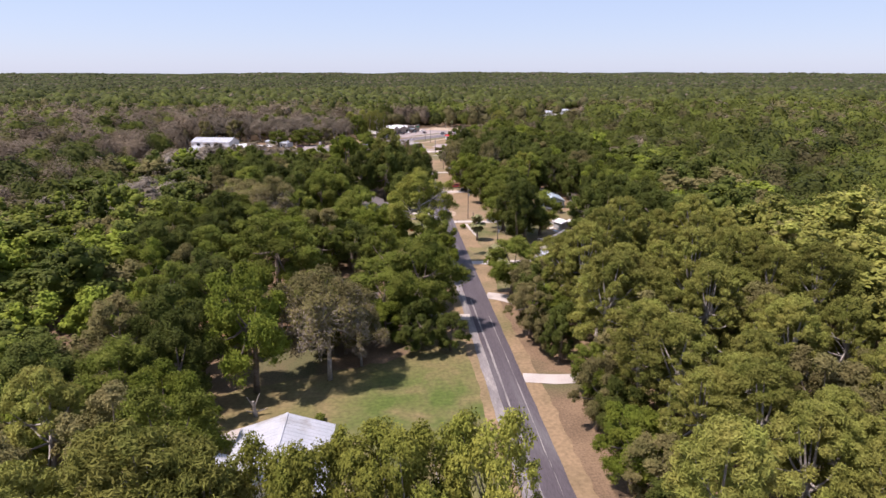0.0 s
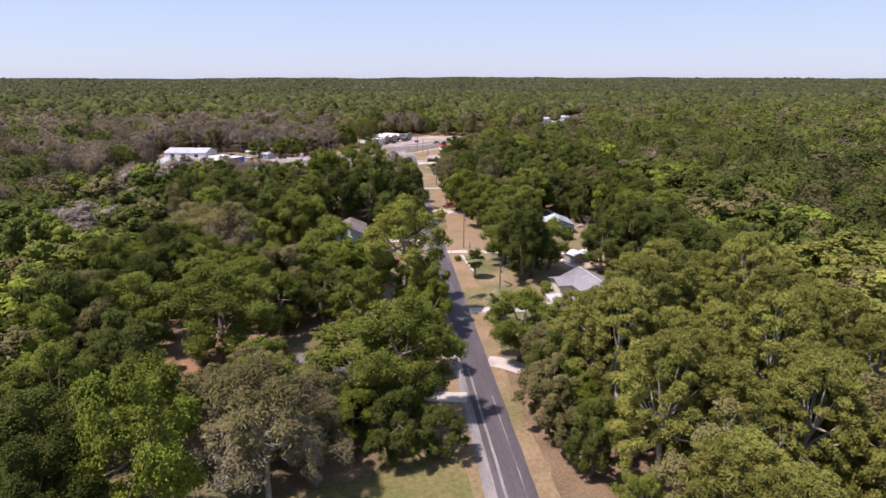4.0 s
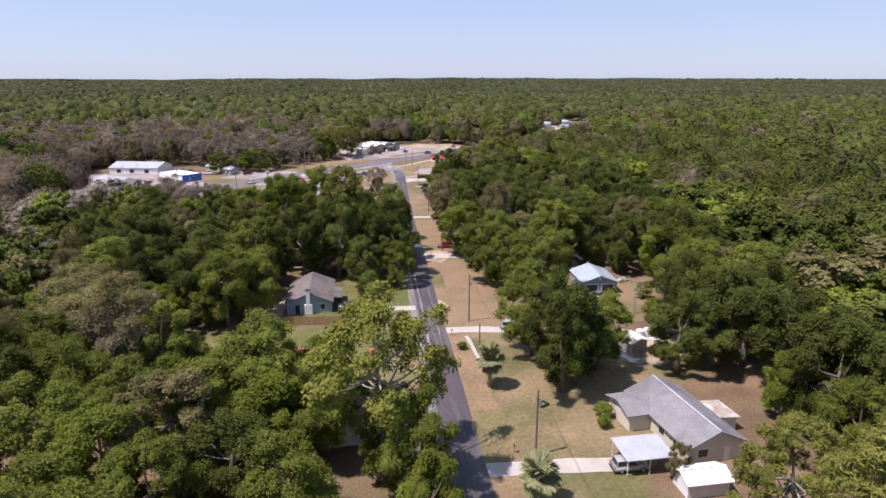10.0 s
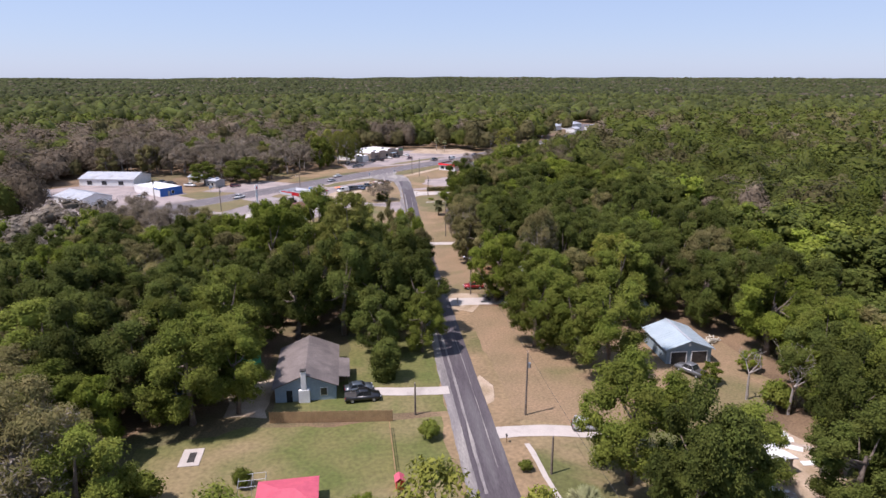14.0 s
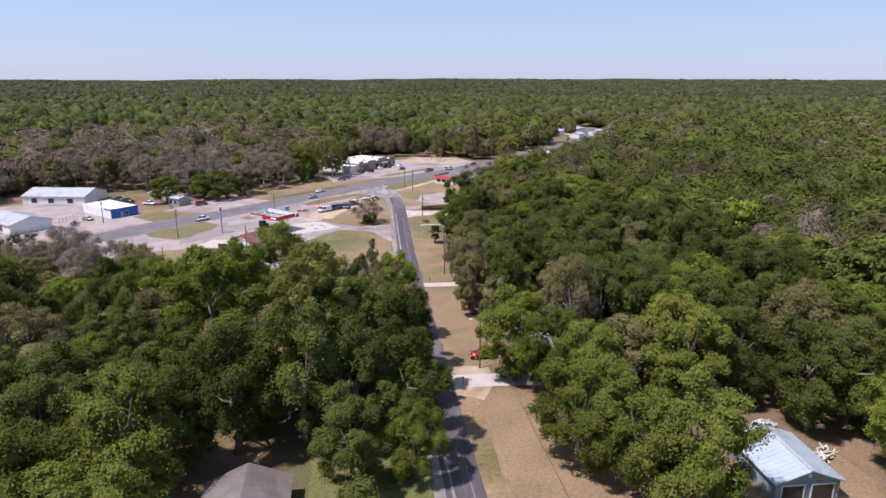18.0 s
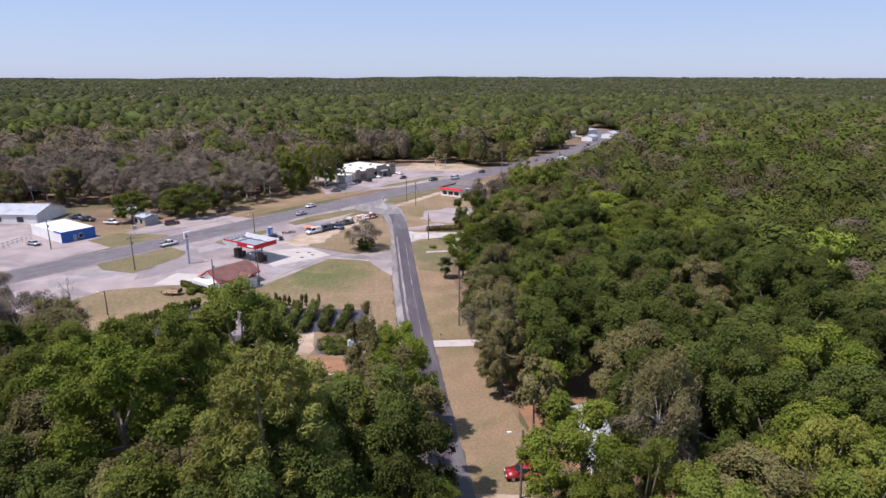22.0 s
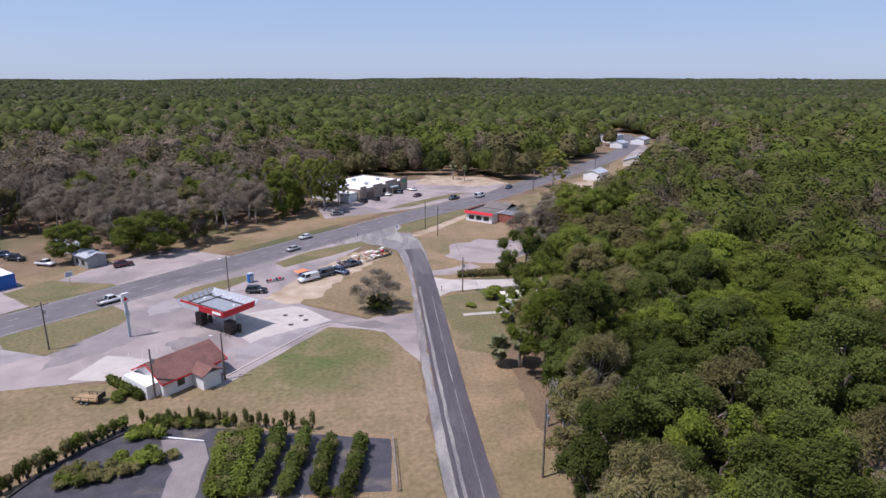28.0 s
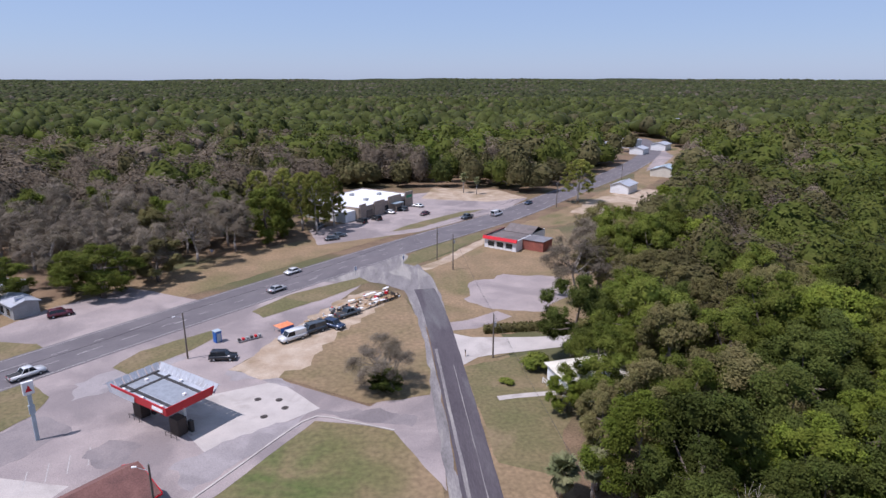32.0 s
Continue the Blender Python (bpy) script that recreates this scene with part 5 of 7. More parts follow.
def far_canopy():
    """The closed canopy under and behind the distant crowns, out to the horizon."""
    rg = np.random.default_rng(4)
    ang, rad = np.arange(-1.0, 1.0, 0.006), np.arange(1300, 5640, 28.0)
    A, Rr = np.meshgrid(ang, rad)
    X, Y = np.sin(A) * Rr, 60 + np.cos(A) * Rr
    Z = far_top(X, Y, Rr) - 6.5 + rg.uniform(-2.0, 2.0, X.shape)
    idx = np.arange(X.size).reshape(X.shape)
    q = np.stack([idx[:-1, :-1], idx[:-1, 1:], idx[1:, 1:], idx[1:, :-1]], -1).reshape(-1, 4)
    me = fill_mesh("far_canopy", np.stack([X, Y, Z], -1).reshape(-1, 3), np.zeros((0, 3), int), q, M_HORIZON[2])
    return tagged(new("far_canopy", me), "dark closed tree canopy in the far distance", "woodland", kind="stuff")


horizon_woods()
far_canopy()


# ---- buildings ----
def window_part(parent, x, y, z, w, h, face, frame_mat=None):
    """A framed window set 4 cm proud of the wall; face is the outward heading in degrees."""
    win = part("window", box(w + 0.16, 0.09, h + 0.16, (0, 0, -0.08)), frame_mat or M_WHITE, parent)
    win.matrix_basis = pose(x, y, z, 0, 0, face)
    pane = part("pane", box(w, 0.05, h, (0, -0.04, 0)), M_GLASS, win, "dark window glass")
    return win


def door_part(parent, x, y, w, h, face, mat, z=0.0):
    d = part("door", box(w, 0.1, h, (0, 0, 0), bevel=0.02), mat, parent)
    d.matrix_basis = pose(x, y, z, 0, 0, face)
    part("door_handle", box(0.05, 0.08, 0.14, (w * 0.4, -0.08, h * 0.48)), M_STEEL, d)
    return d


def walls(parent, lx, ly, h, mat, rise=0.0, ridge="y", z0=0.0):
    """Four walls with thickness; gable ends run up to the ridge."""
    t = 0.2
    for sx, sy, lx_, ly_, axis in ((0, -1, lx, t, "x"), (0, 1, lx, t, "x"), (-1, 0, t, ly - 2 * t, "y"), (1, 0, t, ly - 2 * t, "y")):
        b = bmesh.new()
        cx, cy = sx * (lx - t) / 2, sy * (ly - t) / 2
        if rise and ((axis == "x" and ridge == "y") or (axis == "y" and ridge == "x")):
            half = (lx if axis == "x" else ly - 2 * t) / 2
            prof = [(-half, z0), (half, z0), (half, h), (0, h + rise * 0.98), (-half, h)]
            rings = []
            for e in (-t / 2, t / 2):
                rings.append([b.verts.new((cx + u, cy + e, z) if axis == "x" else (cx + e, cy + u, z)) for u, z in prof])
            for i in range(5):
                b.faces.new((rings[0][i], rings[0][(i + 1) % 5], rings[1][(i + 1) % 5], rings[1][i]))
            b.faces.new(rings[0])
            b.faces.new(rings[1][::-1])
        else:
            box(lx_, ly_, h - z0, (cx, cy, z0), bm=b)
        part("wall", b, mat, parent)


def ribs(parent, lx, ly, zl, rise, n, mat, ridge="y", over=0.4):
    """Standing seams on both slopes of a gabled metal roof."""
    w, l = (lx, ly) if ridge == "y" else (ly, lx)
    hw, hl = w / 2, l / 2 + over
    for i in range(n):
        e = -hl + 0.15 + (2 * hl - 0.3) * i / (n - 1)
        b = bmesh.new()
        for s in (-1, 1):
            p = (s * (hw + over), e, zl - rise / hw * over + 0.16)
            q = (0, e, zl + rise + 0.16)
            if ridge == "x":
                p, q = (p[1], p[0], p[2]), (q[1], q[0], q[2])
            rod(0.035, 0.035, p, q, 4, b)
        part("roof_seam", b, mat, parent)


def ridge_cap(parent, l, z, mat, ridge="y"):
    part("ridge_cap", box(0.35 if ridge == "y" else l, l if ridge == "y" else 0.35, 0.06, (0, 0, z)), mat, parent)


def grey_house():
    t = thing("house", 42.2, 163.3, 0, 7, "single-storey house with a faded grey shingle roof and a metal carport", "house")
    walls(t, 8.2, 15.4, 2.7, M_CREAM, 1.9)
    part("roof", gable(8.2, 15.4, 2.7, 1.9, 0.55), M_ROOF_GREY, t, "weathered grey shingle roof")
    ridge_cap(t, 16.2, 4.72, M_METAL)
    wing = part("wing_wall", box(3.6, 6.0, 2.6, (-5.6, 4.4, 0)), M_CREAM, t)
    part("wing_roof", gable(4.4, 6.0, 2.6, 0.8, 0.4, ridge="x"), M_ROOF_GREY, t).location = (-5.4, 4.4, 0)
    part("lean_to_roof", box(4.2, 5.0, 0.1, (6.0, 0.5, 2.3), ry=5), M_RUST, t, "rusted metal lean-to roof")
    part("lean_to_wall", box(3.6, 4.6, 2.2, (5.8, 0.5, 0)), M_WHITE, t)
    for y in (-5, -1.5):
        window_part(t, -4.1, y, 1.0, 1.2, 1.1, -90)
        window_part(t, 4.1, y - 1, 1.0, 1.2, 1.1, 90)
    window_part(t, -2, -7.7, 1.0, 1.4, 1.1, 0)
    door_part(t, 1.6, -7.74, 0.95, 2.05, 0, M_WHITE)
    c = thing("carport", 33.2, 156.2, 0, 3, "open carport with a flat pale corrugated metal roof on posts", "carport")
    part("roof", box(6.6, 5.2, 0.09, (0, 0, 2.45), rx=2), M_METAL, c)
    for i in range(12):
        part("roof_seam", rod(0.03, 0.03, (-3.1 + i * 0.56, -2.6, 2.47), (-3.1 + i * 0.56, 2.6, 2.65), 4), M_METAL, c)
    for x in (-3, 0, 3):
        for y in (-2.3, 2.3):
            part("post", box(0.1, 0.1, 2.45, (x, y, 0)), M_WHITE, c)


grey_house()


def blue_grey_house():
    t = thing("house", -15.4, 222.9, 0, 2, "single-storey blue-grey sided house with a taupe shingle roof", "house")
    walls(t, 9.4, 14.6, 2.6, M_BLUEGREY, 2.0)
    part("roof", gable(9.4, 14.6, 2.6, 2.0, 0.45), M_ROOF_TAUPE, t)
    ch = part("chimney", box(1.7, 0.7, 2.2, (-0.2, -7.6, 0), bevel=0.05), M_WHITE, t, "white painted chimney")
    part("chimney_stack", box(0.8, 0.65, 3.4, (-0.2, -7.58, 2.0), bevel=0.04), M_WHITE, ch)
    part("chimney_cap", box(0.95, 0.8, 0.12, (-0.2, -7.58, 5.4)), M_DARKMETAL, ch)
    door_part(t, -2.5, -7.34, 0.9, 2.0, 0, M_GLASS)
    window_part(t, 2.8, -7.3, 0.9, 1.0, 1.2, 0)
    for y in (-3.5, 1.0, 4.6):
        window_part(t, 4.7, y, 0.9, 1.3, 1.1, 90)
        window_part(t, -4.7, y, 0.9, 1.3, 1.1, -90)
    porch = part("porch_roof", box(2.4, 7.0, 0.12, (5.7, -1.0, 2.35), ry=8), M_ROOF_TAUPE, t)
    for y in (-4.2, -1.0, 2.2):
        part("porch_post", box(0.12, 0.12, 2.2, (6.7, y, 0)), M_BROWNMETAL, porch)


blue_grey_house()


def garage():
    t = thing("garage", 51.3, 226.2, 0, -2, "blue-grey two-bay garage with a pale blue metal roof", "garage")
    walls(t, 8.2, 9.8, 2.8, M_BLUEGREY, 1.5)
    part("roof", gable(8.2, 9.8, 2.8, 1.5, 0.45), M_METAL_BLUE, t)
    ribs(t, 8.2, 9.8, 2.8, 1.5, 15, M_METAL_BLUE, over=0.45)
    ridge_cap(t, 10.7, 4.45, M_METAL)
    for k in range(9):
        part("siding_board", box(8.22, 0.03, 0.03, (0, -4.92, 0.3 + 0.3 * k)), M_BLUEGREY, t)
    for x in (-1.9, 1.9):
        # a solid dark panel imitates the unlit inside of each bay
        d = part("dark_bay_panel", box(2.7, 0.12, 2.2, (x, -4.93, 0.02)), M_DARKMETAL, t, "dark panel for the unlit inside of an open garage bay")
        part("door_frame", box(3.0, 0.1, 0.16, (x, -4.97, 2.22)), M_WHITE, d)
        part("door_frame", box(0.14, 0.1, 2.22, (x - 1.43, -4.97, 0)), M_WHITE, d)
        part("door_frame", box(0.14, 0.1, 2.22, (x + 1.43, -4.97, 0)), M_WHITE, d)
    part("vent", box(0.4, 0.1, 0.5, (0, -4.96, 3.3)), M_WHITE, t)


garage()


def simple_building(name, x, y, rz, lx, ly, h, rise, wall_mat, roof_mat, label, roof="gable", ridge="y", wins=(), seams=0, category="house"):
    t = thing(name, x, y, 0, rz, label, category)
    if roof == "flat":
        walls(t, lx, ly, h, wall_mat)
        part("roof", box(lx - 0.2, ly - 0.2, 0.12, (0, 0, h - 0.35)), roof_mat, t)
    elif roof == "hip":
        walls(t, lx, ly, h, wall_mat)
        part("roof", hip(lx, ly, h, rise), roof_mat, t)
    else:
        walls(t, lx, ly, h, wall_mat, rise, ridge)
        part("roof", gable(lx, ly, h, rise, 0.4, ridge=ridge), roof_mat, t)
        ridge_cap(t, (ly if ridge == "y" else lx) + 0.8, h + rise + 0.13, roof_mat, ridge)
        if seams:
            ribs(t, lx, ly, h, rise, seams, roof_mat, ridge)
    for side, u, z, w, hh in wins:
        if side == "s":
            window_part(t, u, -ly / 2, z, w, hh, 0)
        elif side == "n":
            window_part(t, u, ly / 2, z, w, hh, 180)
        elif side == "e":
            window_part(t, lx / 2, u, z, w, hh, 90)
        else:
            window_part(t, -lx / 2, u, z, w, hh, -90)
    return t


W3 = [("s", -3, 0.9, 1.3, 1.1), ("s", 2, 0.9, 1.3, 1.1), ("e", -2, 0.9, 1.3, 1.1), ("e", 2.5, 0.9, 1.3, 1.1)]
simple_building("house", -22.2, 70.5, 0, 11.6, 13.5, 2.7, 1.9, M_WHITE, M_METAL, "house with a pale grey metal roof at the lawn", seams=19, wins=W3)
simple_building("annex", -31.0, 68.5, 0, 5.0, 6.0, 2.4, 0.9, M_WHITE, M_METAL, "low annex with a pale metal roof", seams=9, category="shed")
simple_building("house", -20.2, 127.3, -2, 17.5, 10.0, 2.7, 2.1, M_CREAM, M_ROOF_BROWN, "low house with a brown shingle hip roof among oaks", "hip", wins=W3)
simple_building("house", -5.2, 169.5, 4, 7.0, 10.0, 2.7, 1.7, M_WHITE, M_ROOF_RED, "small white house under oaks with a faded reddish roof", wins=W3)
simple_building("house", -25.5, 170.5, 5, 8, 10, 2.7, 1.6, M_WHITE, M_METAL, "white-roofed house hidden among oaks", wins=W3)
simple_building("shed", -31.0, 164.0, 10, 3.2, 3.6, 2.4, 0.8, M_ORANGE, M_ORANGE, "small orange-red shed under oaks", category="shed")
simple_building("shed", 63, 192.5, 10, 4.6, 4.0, 2.3, 0.9, M_WHITE, M_METAL, "small white shed with a grey metal roof", ridge="x", seams=7, category="shed")
simple_building("shed", 46.2, 191, 20, 3.6, 4.4, 2.3, 0.5, M_GREY, M_WHITE, "grey shed with a flat white roof", category="shed")
simple_building("shed", 52.5, 243.5, -30, 3.2, 3.2, 2.4, 0.8, M_DARKMETAL, M_METAL, "dark garden shed with a pale roof", category="shed")
simple_building("mobile_home", 30.9, 269.5, -8, 3.7, 14.0, 2.9, 0.45, M_WHITE, M_METAL, "long white mobile home with a pale metal roof", seams=13, wins=[("w", -4, 1.0, 1.0, 0.9), ("w", 0, 1.0, 1.0, 0.9), ("w", 4, 1.0, 1.0, 0.9)], category="mobile home")
simple_building("mobile_home", 44.5, 262.5, 20, 3.6, 11.0, 2.8, 0.4, M_CREAM, M_METAL, "white mobile home hidden among trees", seams=9, category="mobile home")
simple_building("house", 33.5, 374.5, 10, 10.5, 9.0, 2.7, 1.7, M_WHITE, M_CREAM, "small white house with a tan hip roof behind trees", "hip", wins=W3)
simple_building("shed", -75.5, 421.5, -42, 7.5, 5.0, 3.0, 0.7, M_GREY, M_METAL, "grey roadside shed with open front", ridge="x", seams=9, wins=[("s", -1.5, 0.6, 1.6, 1.6), ("s", 1.5, 0.6, 1.6, 1.6)], category="shed")
simple_building("shed", -86, 436, -15, 9, 5, 2.6, 0.6, M_CREAM, M_METAL, "cream outbuilding under trees", ridge="x", category="shed")
simple_building("shed", -69, 462, -20, 8, 6, 2.8, 1.0, M_CREAM, M_RUST, "weathered shed with a patched roof in grey woods", category="shed")
simple_building("shop", -124.5, 436, -10, 26, 16, 3.2, 2.2, M_WHITE, M_METAL, "long white shop with a pale metal roof", ridge="x", seams=22, wins=[("s", -8, 0.6, 2.4, 1.8), ("s", -1, 0.6, 2.4, 1.8), ("s", 7, 0.6, 2.4, 1.8)], category="shop")
simple_building("shop", -118.5, 386.0, -40, 19, 13, 3.2, 1.8, M_WHITE, M_METAL, "white metal-roofed workshop beside the highway", ridge="x", seams=17, wins=[("s", -5, 0.6, 2, 2), ("s", 3, 0.6, 2, 2)], category="shop")
simple_building("shop", -150, 402, -35, 22, 12, 3.2, 1.6, M_WHITE, M_METAL, "long pale metal-roofed warehouse", ridge="x", seams=17, category="warehouse")
simple_building("house", -118, 204, 20, 12, 9, 3.0, 1.8, M_WHITE, M_METAL, "white-roofed house beyond the western woods", category="house")
simple_building("house", -95, 176, 10, 9, 8, 3.0, 1.6, M_WHITE, M_METAL, "white-roofed house among dark trees", category="house")
simple_building("house", 152, 586, -40, 13, 11, 3.4, 2.2, M_CREAM, M_METAL_BLUE, "house with a pale green metal roof by the highway", seams=13)
simple_building("house", 66, 88, 10, 9, 7, 2.6, 1.5, M_WHITE, M_METAL, "white outbuilding among the pines", category="shed")
simple_building("shed", 38.4, 150.6, 3, 5.4, 3.4, 2.1, 0.7, M_WHITE, M_WHITE, "small white storage shed with a low pale roof", ridge="x", category="shed")
simple_building("shed", 44.5, 125.5, 25, 4.5, 3.5, 2.3, 0.8, M_CREAM, M_RUST, "small shed with a rusty roof among pines", category="shed")
for x, y, rz, lx, ly, h, lab in ((168, 706, 48, 18, 11, 4, "white-roofed roadside building far along the highway"), (180, 680, 48, 12, 9, 3.5, "small white roadside shop far along the highway"), (194, 728, 48, 20, 12, 4, "flat pale shop beside the far highway"), (299, 864, 20, 30, 14, 9, "long white roof beyond the woods"), (190, 724, 48, 24, 12, 4.5, "long white building far along the highway"), (150, 676, 48, 12, 9, 3.5, "low white building far along the highway"),
                                 (205, 700, 48, 14, 10, 4, "pale building in the distance by the highway"), (318, 870, 30, 34, 12, 5, "long pale-roofed building far beyond the woods"), (112, 545, 48, 12, 8, 3.5, "low pale building beside the highway"),
                                 (560, 1180, 20, 40, 14, 10, "distant pale roof in the woods"), (640, 980, 10, 34, 14, 9, "distant white roof among trees")):
    simple_building("far_building", x, y, rz, lx, ly, h, 1.4, M_WHITE, M_METAL, lab, ridge="x", category="building")


def blue_shop():
    t = thing("shop", -96.3, 407.0, 0, -42, "flat white-roofed shop with a bright blue end wall", "shop")
    walls(t, 20, 10.2, 3.4, M_WHITE)
    part("roof", box(19.6, 9.8, 0.12, (0, 0, 3.05)), M_WHITE, t)
    part("blue_front", box(0.12, 10.3, 3.5, (10.06, 0, 0)), M_BLUE, t, "bright blue painted front")
    part("blue_band", box(4.5, 0.1, 0.5, (7.8, -5.15, 3.0)), M_BLUE, t)
    door_part(t, 10.14, -1.2, 1.0, 2.1, 90, M_GREY)
    window_part(t, 10.12, 0.6, 0.8, 1.2, 1.3, 90)


blue_shop()


def flat_store():
    t = thing("store", -3.0, 522.5, 0, 51, "large flat white-roofed store with a tan masonry front", "store")
    walls(t, 33, 25, 4.6, M_BRICK)
    part("roof", box(32.4, 24.4, 0.15, (0, 0, 4.1)), M_WHITE, t, "flat white membrane roof")
    for x, w, h in ((-14.5, 3.4, 5.6), (-5, 6.0, 5.4), (4.5, 8.0, 5.8), (13.8, 5.0, 5.9)):
        part("front_panel", box(w, 0.5, h, (x, -12.7, 0)), M_BRICK, t)
    for x in (-10.5, -0.8, 9.8):
        window_part(t, x, -12.55, 0.5, 3.4, 2.3, 0, M_DARKMETAL)
    part("awning", box(5.0, 2.4, 0.25, (4.5, -14, 3.0)), M_METAL_BLUE, t, "pale green entrance awning")
    for x in (2.4, 6.6):
        part("awning_post", box(0.3, 0.3, 3.0, (x, -15, 0)), M_BRICK, t)
    part("green_sign", box(3.6, 0.1, 1.0, (13.8, -13.0, 3.6)), M_GREENP, t)
    part("side_wing", box(5.5, 20, 3.6, (-19.2, -1, 0)), M_WHITE, t, "lower white side wing")
    for x, y in ((-8, 4), (2, 6), (9, -2), (-3, -5)):
        part("roof_unit", box(1.6, 1.3, 0.9, (x, y, 4.25), bevel=0.05), M_STEEL, t)


flat_store()


def red_store():
    t = thing("store", 43.6, 465.5, 0, -42, "old white shop with red mansard front and dark roof", "store")
    walls(t, 10.5, 19, 3.2, M_WHITE)
    part("roof", box(10.1, 18.6, 0.12, (0, 0, 2.95)), M_ROOF_BROWN, t, "dark patched flat roof")
    b = bmesh.new()
    prof = [(-0.1, 2.75), (-0.7, 2.8), (-0.25, 3.6), (0.1, 3.6)]
    rings = [[b.verts.new((e, -9.5 + u, z)) for u, z in prof] for e in (-5.6, 5.6)]
    for i in range(4):
        b.faces.new((rings[0][i], rings[0][(i + 1) % 4], rings[1][(i + 1) % 4], rings[1][i]))
    b.faces.new(rings[0]), b.faces.new(rings[1][::-1])
    part("mansard", b, M_RED, t, "bright red mansard front")
    part("mansard_side", box(0.5, 12, 1.2, (-5.45, -3.6, 2.6), ry=18), M_ROOF_RED, t, "faded brown-red mansard side")
    for x in (-3, 0, 3):
        window_part(t, x, -9.5, 0.7, 2.2, 1.5, 0)
    part("annex", box(7, 6, 3.0, (8.4, -2.5, 0)), M_REDBRICK, t, "red brick annex")
    part("annex_roof", box(7.4, 6.4, 0.15, (8.4, -2.5, 3.0)), M_ROOF_GREY, t)
    part("back_roof", gable(9, 8, 3.2, 1.5, 0.3, ridge="x"), M_ROOF_BROWN, t).location = (0.5, 4.5, 0)


red_store()


def station_store():
    t = thing("station_store", -33.2, 350.3, 0, 47, "small white filling-station shop with a red-brown shingle roof", "shop")
    walls(t, 10.5, 7.6, 2.8, M_WHITE, 2.1, "x")
    part("roof", gable(10.5, 7.6, 2.8, 2.1, 0.6, ridge="x"), M_ROOF_RED, t)
    part("porch", box(3.2, 3.4, 2.6, (1.2, -5.2, 0)), M_WHITE, t)
    part("porch_roof", gable(3.2, 3.6, 2.6, 0.8, 0.35), M_ROOF_RED, t).location = (1.2, -5.2, 0)
    part("eave_trim", box(11.9, 0.08, 0.2, (0, -4.47, 2.36)), M_RED, t, "red painted eave board")
    for k in (-1, 1):
        part("barge_board", box(0.08, 4.9, 0.2, (k * 5.92, 0, 0)), M_RED, t, "red painted gable board").matrix_basis = pose(0, -2.2, 3.55, 26)
        part("barge_board", box(0.08, 4.9, 0.2, (k * 5.92, 0, 0)), M_RED, t, "red painted gable board").matrix_basis = pose(0, 2.2, 3.55, -26)
    part("side_wing", box(2.6, 6.8, 2.3, (-6.1, 0.9, 0), bevel=0.04), M_WHITE, t, "flat-roofed white side wing")
    for x in (-2.4, 3.6):
        window_part(t, x, -3.8, 0.9, 1.3, 1.1, 0)
    for y in (-1.5, 1.5):
        window_part(t, 5.25, y, 0.9, 1.3, 1.1, 90)
    door_part(t, 0.2, 3.84, 1.0, 2.05, 180, M_GLASS)
    for x in (-3, 3.2):
        window_part(t, x, 3.8, 0.7, 2.0, 1.4, 180)


station_store()


